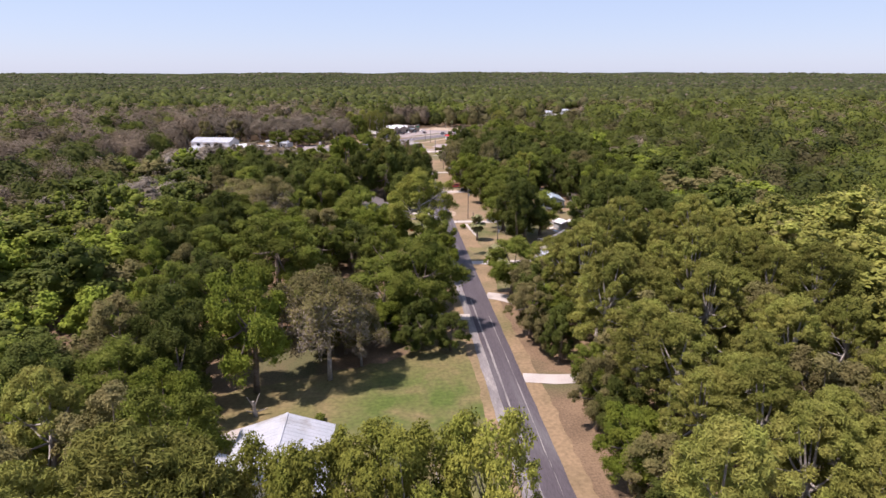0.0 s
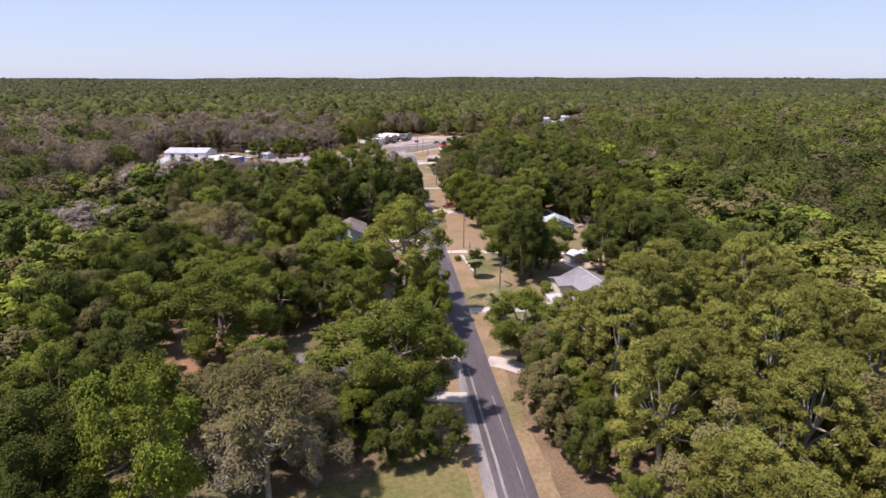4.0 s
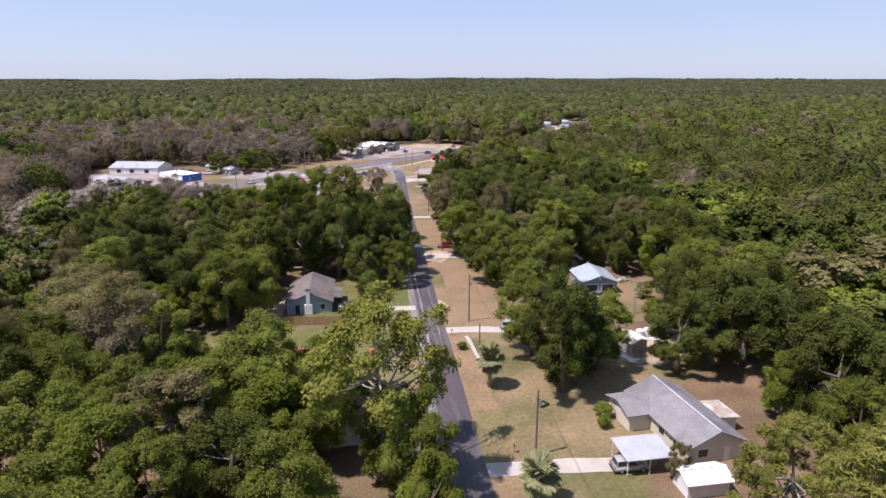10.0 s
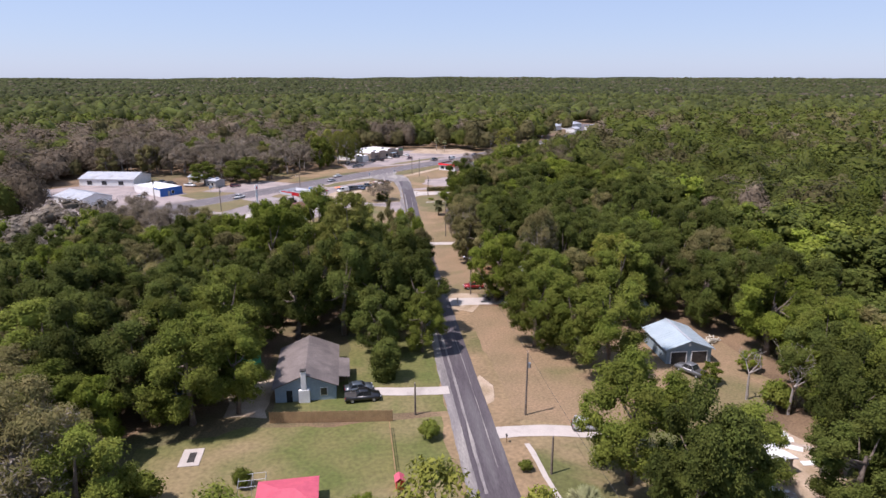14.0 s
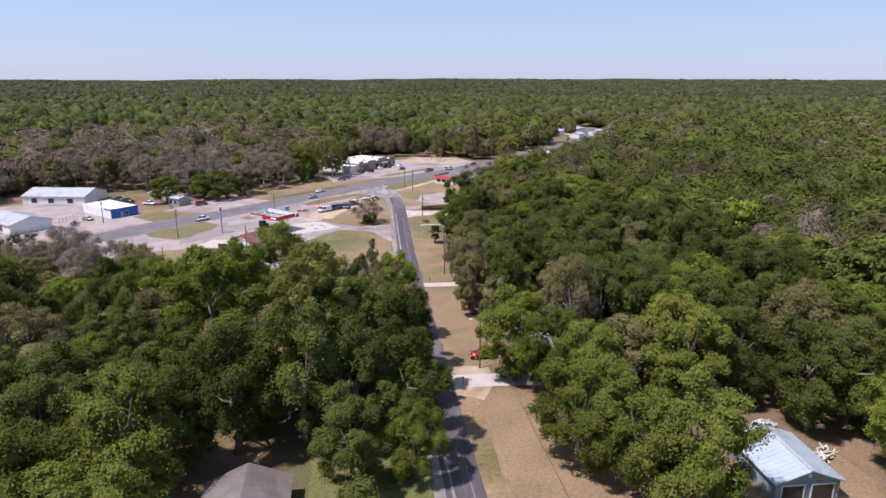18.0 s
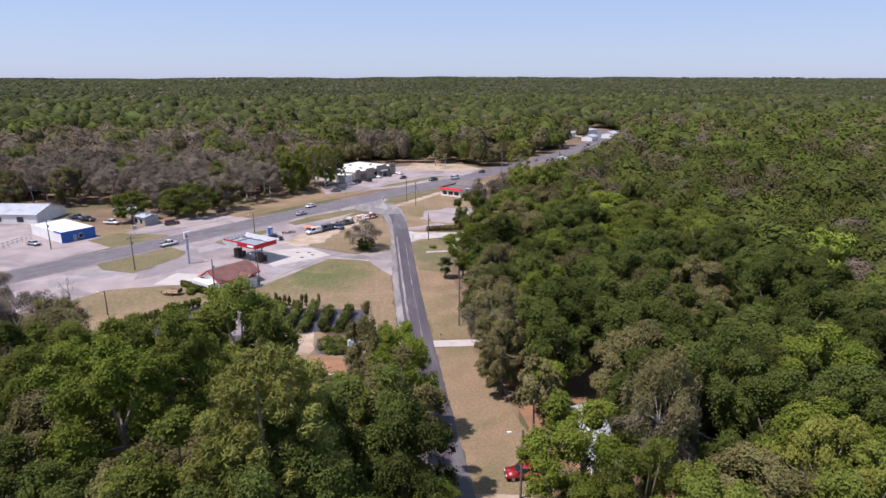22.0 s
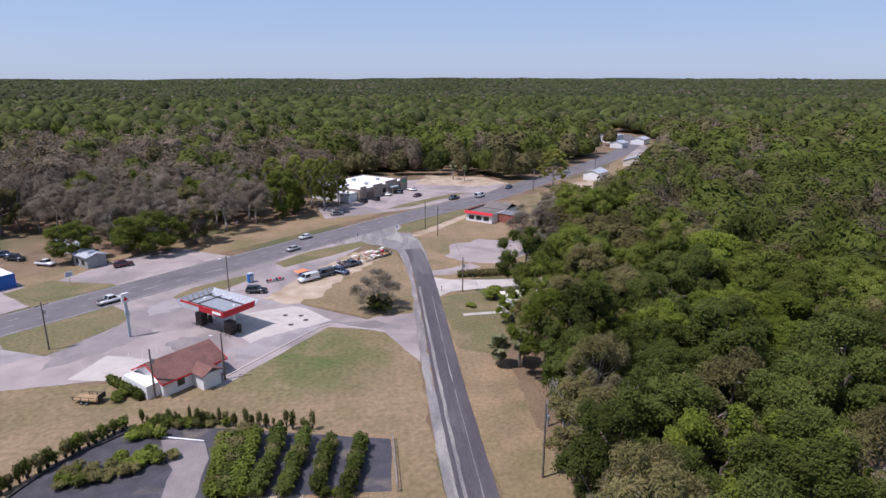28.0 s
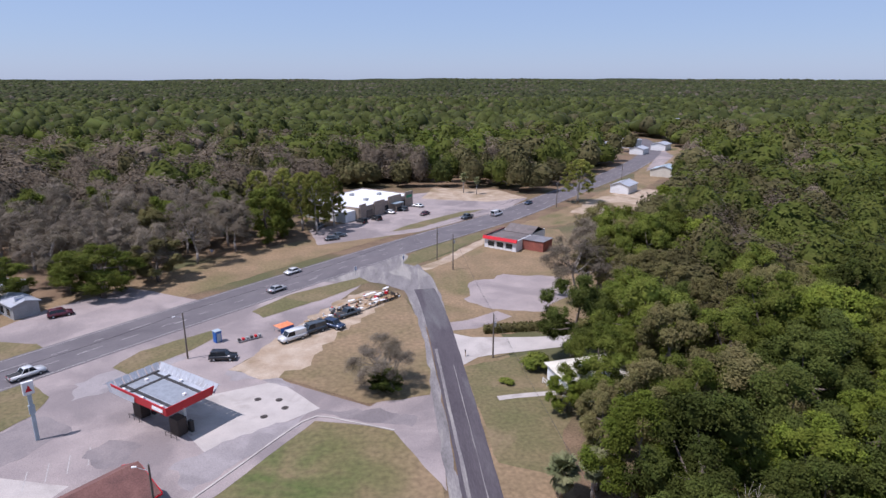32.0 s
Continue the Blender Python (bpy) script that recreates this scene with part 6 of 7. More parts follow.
def pump_canopy():
    t = thing("filling_station_canopy", -31.7, 372.6, 0, 140, "filling-station canopy with red fascia and an open white parapet frame", "canopy")
    deck = part("deck", box(12.6, 7.2, 0.25, (0, 0, 4.6)), M_METAL, t, "grey metal canopy deck with dark gutters")
    for y in (-2.5, 2.3):
        part("gutter", box(12.8, 0.55, 0.06, (0, y, 4.86)), M_DARKMETAL, deck)
    for x in (3.2, 5.9):
        part("gutter", box(0.5, 6.8, 0.06, (x, 0, 4.93)), M_DARKMETAL, deck)
    part("panel", box(12.2, 3.9, 0.05, (0, -0.1, 4.86)), M_STEEL, deck)
    for x, y in ((-4.5, 3.1), (0, 3.1), (4.5, 3.1), (-4, -0.8), (4.6, -0.5), (0, -3.1)):
        part("vent", box(0.5, 0.5, 0.35, (x, y, 4.86), bevel=0.06), M_WHITE, deck)
    # flared fascia: red on the near end and side, white slatted frame elsewhere
    def flare(name, l, x, y, rz, mat, label="", out=0.3):
        b = bmesh.new()
        hl = l / 2
        prof = [(0.0, 4.35), (-0.1, 4.35), (-out, 5.7), (-out + 0.1, 5.7)]
        rings = [[b.verts.new((e * (hl + (out if z > 5 else 0.0)), u, z)) for u, z in prof] for e in (-1, 1)]
        for i in range(4):
            b.faces.new((rings[0][i], rings[0][(i + 1) % 4], rings[1][(i + 1) % 4], rings[1][i]))
        b.faces.new(rings[0]), b.faces.new(rings[1][::-1])
        o = part(name, b, mat, t, label)
        o.matrix_basis = pose(x, y, 0, 0, 0, rz)
        return o
    flare("fascia", 7.2, -6.3, 0, -90, M_RED, "red flared fascia")
    front = flare("fascia", 12.6, 0, 3.6, 180, M_RED, "red flared fascia with a notched white edge")
    part("white_bar", box(2.4, 0.06, 0.5, (4.6, -0.27, 4.8), rx=-9), M_WHITE, front, "plain white bar in place of lettering")
    part("pale_panel", box(6.2, 0.05, 1.35, (-3.9, -0.24, 4.36), rx=-9), M_METAL, front, "pale grey end panel")
    for l, x, y, rz in ((12.6, 0, -3.6, 0), (7.2, 6.3, 0, 90)):
        o = part("parapet_rail", rod(0.05, 0.05, (-l / 2 - 0.9, -0.95, 5.65), (l / 2 + 0.9, -0.95, 5.65), 6), M_STEEL, t)
        o.matrix_basis = pose(x, y, 0, 0, 0, rz)
        n = int(l / 1.05)
        for i in range(n + 1):
            u = -l / 2 + l * i / n
            s = part("parapet_panel", box(0.98, 0.03, 1.45, (u, -0.5, 4.46), rx=36), M_METAL, t)
            s.matrix_basis = pose(x, y, 0, 0, 0, rz)
            s = part("parapet_post", rod(0.035, 0.035, (u, 0, 4.6), (u * 1.07, -0.97, 5.68), 5), M_WHITE, t)
            s.matrix_basis = pose(x, y, 0, 0, 0, rz)
    for x in (-4.6, 4.2):
        part("column", box(0.45, 0.45, 4.6, (x, 0, 0), bevel=0.03), M_WHITE, t)
        blockp = part("pump_block", box(2.0, 1.5, 2.5, (x - 0.2, 1.2, 0.15), bevel=0.05), M_BROWNMETAL, t, "dark brown pump enclosure")
        part("island_kerb", box(4.6, 1.3, 0.15, (x, 0, 0), bevel=0.05), M_CONC, t)
        for k in (-1, 1):
            p = part("pump", box(0.75, 0.55, 1.7, (x + k * 1.3, 0, 0.15), bevel=0.04), M_DARKMETAL, t)
            part("pump_display", box(0.5, 0.03, 0.4, (x + k * 1.3, -0.29, 1.2)), M_GLASS, p)
        rail = part("guard_rail", rod(0.04, 0.04, (x - 1.6, 2.6, 0.75), (x + 0.9, 2.6, 0.75), 6), M_DARKMETAL, t)
        for k in (-1.6, -0.35, 0.9):
            part("guard_post", rod(0.045, 0.045, (x + k, 2.6, 0), (x + k, 2.6, 0.78), 6), M_DARKMETAL, rail)


pump_canopy()


def price_sign():
    t = thing("sign_pole", -47.8, 369.3, 0, 40, "tall grey sign pole with a white head and red triangle", "sign")
    part("post", box(0.5, 0.28, 7.6, (0, 0, 0), bevel=0.04), M_METAL_BLUE, t)
    part("blue_box", box(0.75, 0.35, 1.3, (0, 0, 4.2), bevel=0.03), M_METAL_BLUE, t)
    h = part("sign_head", box(1.35, 0.45, 1.9, (0, 0, 7.1), bevel=0.05), M_WHITE, t)
    for s in (-1, 1):
        b = bmesh.new()
        b.faces.new([b.verts.new(v) for v in ((-0.42, s * 0.237, 7.55), (0.42, s * 0.237, 7.55), (0, s * 0.237, 8.5))])
        part("red_triangle", b, M_RED, h)


price_sign()


# ---- utility poles, cables, posts ----
POLES = []


def utility_pole(x, y, h, arm=False, lamp=False, label="weathered wooden utility pole beside the road", rz=0):
    t = thing("utility_pole", x, y, 0, rz, label, "utility pole", "utility poles")
    part("pole", rod(0.17, 0.11, (0, 0, -0.1), (0, 0, h), 9), M_POLE, t)
    if arm:
        part("crossarm", box(2.4, 0.12, 0.14, (0, 0, h - 0.7)), M_POLE, t)
        for k in (-1.0, -0.4, 0.4, 1.0):
            part("insulator", rod(0.05, 0.05, (k, 0, h - 0.56), (k, 0, h - 0.38), 6), M_STEEL, t)
    else:
        part("insulator", rod(0.06, 0.05, (0, 0, h), (0, 0, h + 0.18), 6), M_STEEL, t)
    if lamp:
        part("lamp_arm", rod(0.035, 0.03, (0, 0, h - 0.8), (-1.5, 0.2, h - 0.3), 6), M_STEEL, t)
        part("lamp_head", box(0.55, 0.25, 0.14, (-1.6, 0.2, h - 0.36), bevel=0.04), M_WHITE, t)
    elif h > 8:
        part("transformer", rod(0.2, 0.2, (0.32, 0, h - 2.4), (0.32, 0, h - 1.6), 9), M_STEEL, t)
    POLES.append((x, y, h))
    return t


ROW = [(20.6, 112, 9.5), (19.9, 159.5, 9.8), (18.1, 207.5, 10.2), (18.4, 261.5, 9.5), (19.2, 316.5, 10.4), (20.2, 387, 8.4), (20.7, 440.3, 9.6)]
for i, (x, y, h) in enumerate(ROW):
    utility_pole(x, y, h, arm=False, lamp=i in (3,))
HPOLES = [(-92.6, 390, 9), (-60.6, 365, 9.4), (-34, 393.6, 8.8), (17.7, 450, 9.4), (72, 515, 10), (118, 562, 10)]
for i, (x, y, h) in enumerate(HPOLES):
    utility_pole(x, y, h, arm=i in (1, 4), lamp=i == 2, rz=45, label="wooden highway utility pole")
for x, y, h in ((-25.9, 348.8, 8.2), (-35.4, 343.6, 8.4), (-55.2, 331.8, 5.6), (1.6, 209.5, 5.2), (21, 138.8, 6.0), (-1.5, 144.5, 6.5), (17.9, 193, 5.4)):
    utility_pole(x, y, h, lamp=h in (8.2, 5.6), label="slim service pole on a house plot")


def cable(p, q, sag=0.7, z_off=0.1):
    b = bmesh.new()
    pts = []
    for i in range(9):
        u = i / 8
        v = Vector(p).lerp(Vector(q), u)
        v.z -= sag * 4 * u * (1 - u)
        pts.append(v)
    rings = [[b.verts.new(v + Vector((dx, 0, dz))) for dx, dz in ((0.022, 0), (0, 0.022), (-0.022, 0), (0, -0.022))] for v in pts]
    for ra, rb in zip(rings, rings[1:]):
        for k in range(4):
            b.faces.new((ra[k], ra[(k + 1) % 4], rb[(k + 1) % 4], rb[k]))
    return tagged(new("overhead_cable", to_mesh("overhead_cable", b, M_DARKMETAL)), "thin black overhead cable between utility poles", "cable", "cables")


for row in (ROW, HPOLES):
    for (x, y, h), (x2, y2, h2) in zip(row, row[1:]):
        cable((x, y, h + 0.1), (x2, y2, h2 + 0.1))


# ---- vehicles ----
CAR_MESH = {}


def car(kind, x, y, rz, paint, label, z=0.0):
    """A vehicle heading along its local x axis."""
    L, W, H, hood, roof0, roof1, belt = {"sedan": (4.6, 1.8, 1.42, 0.95, -1.0, 0.55, 0.9), "suv": (4.7, 1.88, 1.75, 1.1, -1.95, 0.45, 1.05), "van": (5.3, 1.98, 2.1, 1.25, -2.45, 1.1, 1.2), "pickup": (5.5, 1.95, 1.8, 1.1, -0.55, 0.75, 1.08), "truck": (7.0, 2.3, 2.9, 1.4, -3.3, 2.0, 1.5)}[kind]
    key = (kind, paint)
    if key not in CAR_MESH:
        hl = L / 2
        b = bmesh.new()
        prof = [(-hl + 0.05, 0.42), (hl - 0.08, 0.40), (hl, 0.62), (hl - 0.08, hood - 0.16), (roof1 + 0.62, hood), (roof1 + 0.55, belt), (roof0 - 0.45 if kind != "pickup" else -hl + 0.08, belt), (-hl + 0.06, belt - 0.08), (-hl, 0.66)]
        rings = [[b.verts.new((u, e * (W / 2), zz)) for u, zz in prof] for e in (-1, 1)]
        n = len(prof)
        for i in range(n):
            b.faces.new((rings[0][i], rings[0][(i + 1) % n], rings[1][(i + 1) % n], rings[1][i]))
        b.faces.new(rings[0]), b.faces.new(rings[1][::-1])
        bmesh.ops.recalc_face_normals(b, faces=b.faces)
        bmesh.ops.bevel(b, geom=list(b.edges), offset=0.06, segments=2, affect="EDGES")
        body = to_mesh("body", b, CAR[paint], True)

        def cabin(inset, z0, z1, grow=0.0):
            c = bmesh.new()
            back = roof0 - (0.5 if kind in ("sedan", "pickup") else 0.12)
            lo = [(back - grow, -1), (roof1 + 0.62 + grow, -1), (roof1 + 0.62 + grow, 1), (back - grow, 1)]
            hi = [(roof0, -1), (roof1, -1), (roof1, 1), (roof0, 1)]
            va = [c.verts.new((u, s * (W / 2 - 0.06), z0)) for u, s in lo]
            vb = [c.verts.new((u, s * (W / 2 - 0.06 - inset), z1)) for u, s in hi]
            c.faces.new(vb), c.faces.new(va[::-1])
            for i in range(4):
                c.faces.new((va[i], va[(i + 1) % 4], vb[(i + 1) % 4], vb[i]))
            return c
        glass = to_mesh("cabin_glass", cabin(0.16, belt - 0.05, H - 0.05), M_GLASS)
        r = bmesh.new()
        box(roof1 - roof0 + 0.1, W - 0.36, 0.09, ((roof0 + roof1) / 2, 0, H - 0.07), bevel=0.035, bm=r)
        roof = to_mesh("roof", r, CAR[paint], True)
        pillars = []
        for s in (-1, 1):
            for u0, u1 in ((roof1 + 0.62, roof1), (roof0 - (0.5 if kind in ("sedan", "pickup") else 0.12), roof0), ((roof0 + roof1) / 2, (roof0 + roof1) / 2)):
                pl = bmesh.new()
                rod(0.055, 0.05, (u0, s * (W / 2 - 0.07), belt - 0.03), (u1, s * (W / 2 - 0.2), H - 0.05), 5, pl)
                pillars.append(("pillar", to_mesh("pillar", pl, CAR[paint])))
        if kind in ("van", "truck"):
            pillars.append(("side_panel", to_mesh("side_panel", box(roof1 - roof0 - 1.2, W - 0.13, H - belt, ((roof0 + roof1) / 2 - 0.6, 0, belt - 0.03)), CAR[paint])))
        w = bmesh.new()
        rod(0.34, 0.34, (0, -0.11, 0), (0, 0.11, 0), 14, w)
        tyre = to_mesh("tyre", w, M_RUBBER, True)
        w = bmesh.new()
        rod(0.2, 0.2, (0, -0.125, 0), (0, 0.125, 0), 10, w)
        rim = to_mesh("rim", w, M_STEEL)
        lamp = to_mesh("headlight", box(0.08, 0.36, 0.16, (0, 0, 0), bevel=0.02), M_WHITE)
        tail = to_mesh("tail_light", box(0.07, 0.2, 0.26, (0, 0, 0), bevel=0.02), M_RED)
        bump = to_mesh("bumper", box(0.2, W * 0.94, 0.22, (0, 0, 0), bevel=0.05), M_DARKMETAL)
        bed = None
        if kind == "pickup":
            bed = to_mesh("bed_liner", box(hl - 0.75, W - 0.4, 0.03, (-hl / 2 - 0.42, 0, belt - 0.005)), M_DARKMETAL)
        CAR_MESH[key] = (body, glass, roof, pillars, tyre, rim, lamp, tail, bump, bed)
    body, glass, roof, pillars, tyre, rim, lamp, tail, bump, bed = CAR_MESH[key]
    nm = {"sedan": "car", "suv": "car", "van": "van", "pickup": "pickup_truck", "truck": "box_truck"}[kind]
    t = thing(nm, x, y, z + 0.06, rz, label, "car" if nm == "car" else nm.replace("_", " "))
    for name, me in (("body", body), ("cabin_glass", glass), ("roof", roof)) + tuple(pillars) + ((("bed_liner", bed),) if bed else ()):
        o = new(name, me)
        o.parent = t
    for u in (-L * 0.3, L * 0.31):
        for s in (-1, 1):
            o = new("wheel", tyre)
            o.parent, o.location = t, (u, s * (W / 2 - 0.1), 0.34)
            q = new("rim", rim)
            q.parent = o
    for s in (-1, 1):
        o = new("headlight", lamp)
        o.parent, o.location = t, (L / 2 - 0.02, s * (W / 2 - 0.32), 0.62)
        o = new("tail_light", tail)
        o.parent, o.location = t, (-L / 2 + 0.02, s * (W / 2 - 0.22), 0.68)
    for u in (-L / 2, L / 2 - 0.02):
        o = new("bumper", bump)
        o.parent, o.location = t, (u, 0, 0.34)
    return t


CARS = [
    ("suv", 31.2, 155.2, 2, "silver", "silver compact car parked under a metal carport"), ("suv", 26.2, 202.6, -8, "silver", "silver compact SUV parked on a driveway"), ("pickup", -6.3, 214.9, 4, "black", "black pickup truck parked beside a blue-grey house"),
    ("sedan", -7.0, 218.0, 8, "slate", "dark blue-grey car parked by a house"), ("pickup", 49.6, 217.4, 118, "grey", "grey pickup truck parked before a garage"), ("suv", 23.6, 258.2, 178, "black", "black SUV parked across a concrete driveway"),
    ("suv", 19.8, 265.6, 178, "red", "dark red SUV parked on a sandy verge"), 
    ("pickup", -58.9, 389.8, 46, "white", "white pickup with a camper shell on the highway"), ("sedan", -22.8, 428.9, 46, "silver", "silver sedan on the highway"), ("sedan", -20.5, 442.5, 226, "white", "white sedan on the highway"),
    ("suv", -27.6, 392.4, -5, "black", "black SUV parked at the forecourt edge"), ("van", -16.2, 399.6, 215, "white", "white panel van of a roadside seller"), ("van", -12.6, 402.8, 215, "slate", "dark cargo van at a roadside sale"),
    ("suv", -8.6, 404.8, -40, "navy", "dark blue car parked beside a roadside sale"), ("pickup", -5.9, 410.9, 35, "slate", "dark pickup loaded with goods at a roadside sale"),
    ("sedan", -9.9, 479.5, 20, "slate", "dark car parked under the pines"), ("sedan", -12, 475.6, 20, "slate", "dark sedan parked under the pines"), ("pickup", -17, 492, 70, "grey", "grey pickup in a store parking lot"),
    ("suv", -2.8, 498.5, 130, "black", "black SUV parked before a store"), ("suv", 2.3, 502.3, 130, "black", "black car parked before a store"), ("sedan", 7.6, 512.5, 140, "white", "white car parked before a store"), ("suv", 12.5, 517, 140, "slate", "dark SUV parked before a store"), ("sedan", 19, 523, 140, "white", "white car in a store lot"),
    ("sedan", 20.2, 508.2, 230, "maroon", "dark red car in a store lot"), ("pickup", 34.5, 500.5, 222, "slate", "dark pickup on the highway"), ("van", 46, 503.8, 42, "white", "white van on the highway"), ("sedan", 63, 523, 228, "navy", "dark blue car on the highway"), ("sedan", 104, 565, 48, "silver", "grey car far along the highway"),
    ("sedan", -100, 395.5, -30, "silver", "silver car parked beside a shop"), ("pickup", -87, 422, -20, "white", "white pickup parked in a shop lot"), ("pickup", -102.5, 432, -10, "navy", "dark pickup parked in a shop lot"), ("pickup", -97.5, 428, -15, "black", "black pickup parked in a shop lot"), ("suv", -66, 418.5, 30, "maroon", "maroon car parked beside a small shed"),
    ("sedan", -108, 424, -20, "silver", "silver car in front of a long white shop"), ("sedan", 55.5, 236.5, 20, "white", "white vehicle half hidden behind a garage"), ("sedan", 4.2, 269.0, 88, "slate", "dark car in the shade of roadside oaks"),
]
for kind, x, y, rz, paint, label in CARS:
    car(kind, x, y, rz, paint, label)


# ---- yards: fences, play things, clutter ----
def plank_fence():
    t = thing("wooden_fence", -10.9, 208.8, 0, -4.8, "tall honey-coloured wooden plank fence across a yard", "fence")
    for i in range(9):
        part("post", box(0.12, 0.12, 1.9, (-9 + i * 2.25, 0.08, 0)), M_WOOD, t)
    for i in range(72):
        part("plank", box(0.23, 0.03, 1.78 + 0.05 * ((i * 7) % 3), (-8.87 + i * 0.25, 0, 0.04)), M_WOOD, t)
    for z in (0.4, 1.4):
        part("rail", box(18, 0.05, 0.1, (0, 0.05, z)), M_WOOD, t)


plank_fence()


def rail_fence(x0, y0, x1, y1, n, label, mat=M_WOOD, h=1.3):
    d = Vector((x1 - x0, y1 - y0))
    t = thing("rail_fence", x0, y0, 0, math.degrees(math.atan2(d.y, d.x)), label, "fence")
    for i in range(n + 1):
        part("post", box(0.1, 0.1, h, (d.length * i / n, 0, 0)), mat, t)
    for z in (h * 0.4, h * 0.85):
        part("rail", box(d.length, 0.05, 0.1, (d.length / 2, 0, z)), mat, t)
    return t


rail_fence(-1.9, 191, -2.4, 206, 8, "weathered board fence along a yard edge")
rail_fence(-107.6, 391, -104.6, 403.5, 7, "grey board fence beside a workshop", M_GREY, 1.8)
rail_fence(26.4, 376.6, 28.6, 369.6, 6, "white porch railing at a small house", M_WHITE, 1.1)


def pen(x, y, rz, lx, ly, h, roof_mat, label, name="gazebo"):
    t = thing(name, x, y, 0, rz, label, name)
    for sx in (-1, 0, 1):
        for sy in (-1, 1):
            part("post", box(0.1, 0.1, h, (sx * lx / 2, sy * ly / 2, 0)), M_STEEL, t)
    part("roof", hip(lx, ly, h, 0.7, 0.3, 0.06), roof_mat, t)
    return t


pen(-14.8, 189.8, 3, 6.6, 5.0, 2.3, M_PINK, "faded pink-red canopy tent on a lawn")


pen(-25.6, 226.0, 12, 3.4, 3.4, 2.4, M_GREENP, "bright green pop-up shade canopy in a back yard")


def wire_cage():
    t = thing("wire_cage", -19.5, 193.5, 0, 5, "open wire cage frame on the lawn", "cage")
    for x in (-1.6, 0, 1.6):
        for y in (-1.3, 1.3):
            part("post", rod(0.03, 0.03, (x, y, 0), (x, y, 1.9), 5), M_STEEL, t)
        part("hoop", rod(0.03, 0.03, (x, -1.3, 1.9), (x, 1.3, 1.9), 5), M_STEEL, t)
    for y in (-1.3, 0, 1.3):
        part("bar", rod(0.03, 0.03, (-1.6, y, 1.9), (1.6, y, 1.9), 5), M_STEEL, t)


wire_cage()
t = thing("play_house", -1.6, 192.6, 0, 3, "small red and pink plastic playhouse", "playhouse")
part("body", box(1.0, 1.2, 1.3, (0, 0, 0), bevel=0.05), M_RED, t)
part("roof", gable(1.1, 1.3, 1.3, 0.4, 0.1, 0.05), M_PINK, t)
t = thing("concrete_slab", -29, 202, 0, 2, "concrete slab with a dark metal hatch on a lawn", "slab")
part("slab", box(2.7, 4.0, 0.12, (0, 0, 0), bevel=0.03), M_CONC, t)
part("hatch", box(0.9, 2.2, 0.04, (0.1, -0.1, 0.12)), M_DARKMETAL, t)
t = thing("swimming_pool", -37.5, 220, 0, 0, "round above-ground pool with a pale cover in deep shade", "pool")
part("wall", rod(2.6, 2.6, (0, 0, 0), (0, 0, 1.1), 24), M_BLUE, t)
part("cover", rod(2.65, 2.5, (0, 0, 1.1), (0, 0, 1.18), 24), M_METAL, t)
t = thing("trampoline", -29.5, 230.3, 0, 0, "round trampoline with a lime-green mat", "trampoline")
part("mat", rod(1.9, 1.9, (0, 0, 0.85), (0, 0, 0.95), 20), M_LIME, t)
for k in range(6):
    a = k * math.pi / 3
    part("leg", rod(0.05, 0.05, (1.8 * math.cos(a), 1.8 * math.sin(a), 0), (1.8 * math.cos(a), 1.8 * math.sin(a), 0.9), 6), M_STEEL, t)
t = thing("slide", 24.2, 172, 0, 25, "green plastic play slide on dry grass", "slide")
part("chute", box(2.6, 0.6, 0.08, (0, 0, 0.75), ry=28, bevel=0.02), M_GREENP, t)
for s in (-1, 1):
    part("side", box(2.6, 0.06, 0.22, (0, s * 0.3, 0.78), ry=28), M_GREENP, t)
    part("ladder_rail", rod(0.04, 0.04, (-1.7, s * 0.28, 0), (-1.1, s * 0.28, 1.6), 6), M_STEEL, t)
t = thing("tree_stump", -28.2, 85.2, 0, 0, "tall splintered dead tree stump on a lawn", "stump")
part("stem", rod(0.35, 0.2, (0, 0, 0), (-0.2, 0, 2.4), 8), M_BARK_PALE, t)
for dx, dy, z in ((0.8, 0.2, 3.6), (-0.9, -0.3, 3.2), (1.6, 0.4, 1.0), (-1.4, 0.5, 0.6)):
    part("broken_limb", rod(0.14, 0.05, (-0.1, 0, 1.4 if z > 2 else 0.6), (dx, dy, z), 6), M_BARK_PALE, t)
rg = random.Random(4)
t = thing("log_pile", 60.0, 229.5, 0, 35, "heap of pale sawn timber beside a garage", "log pile")
for i in range(26):
    x0, y0, z0 = rg.uniform(-1.6, 1.6), rg.uniform(-0.9, 0.9), rg.uniform(0.1, 0.9)
    a = rg.uniform(-0.6, 0.6)
    part("log", rod(0.1, 0.09, (x0 - math.cos(a) * 0.9, y0 - math.sin(a) * 0.9, z0), (x0 + math.cos(a) * 0.9, y0 + math.sin(a) * 0.9, z0 * 0.7 + 0.05), 6), M_CREAM, t)
for i in range(14):
    x0, y0 = rg.uniform(43, 55), rg.uniform(185, 200)
    t = thing("scrap_panel", x0, y0, 0.02, rg.uniform(0, 180), "pale discarded sheet lying on a sandy yard", "scrap", "scrap panels")
    part("sheet", box(rg.uniform(1.2, 3.0), rg.uniform(0.7, 1.5), 0.08, (0, 0, 0.05), bevel=0.01, rx=rg.uniform(-4, 4)), M_WHITE if i % 3 else M_RUST, t)
t = thing("white_tank", 50.6, 195.5, 0, 15, "pair of white upright tanks in a littered yard", "tank")
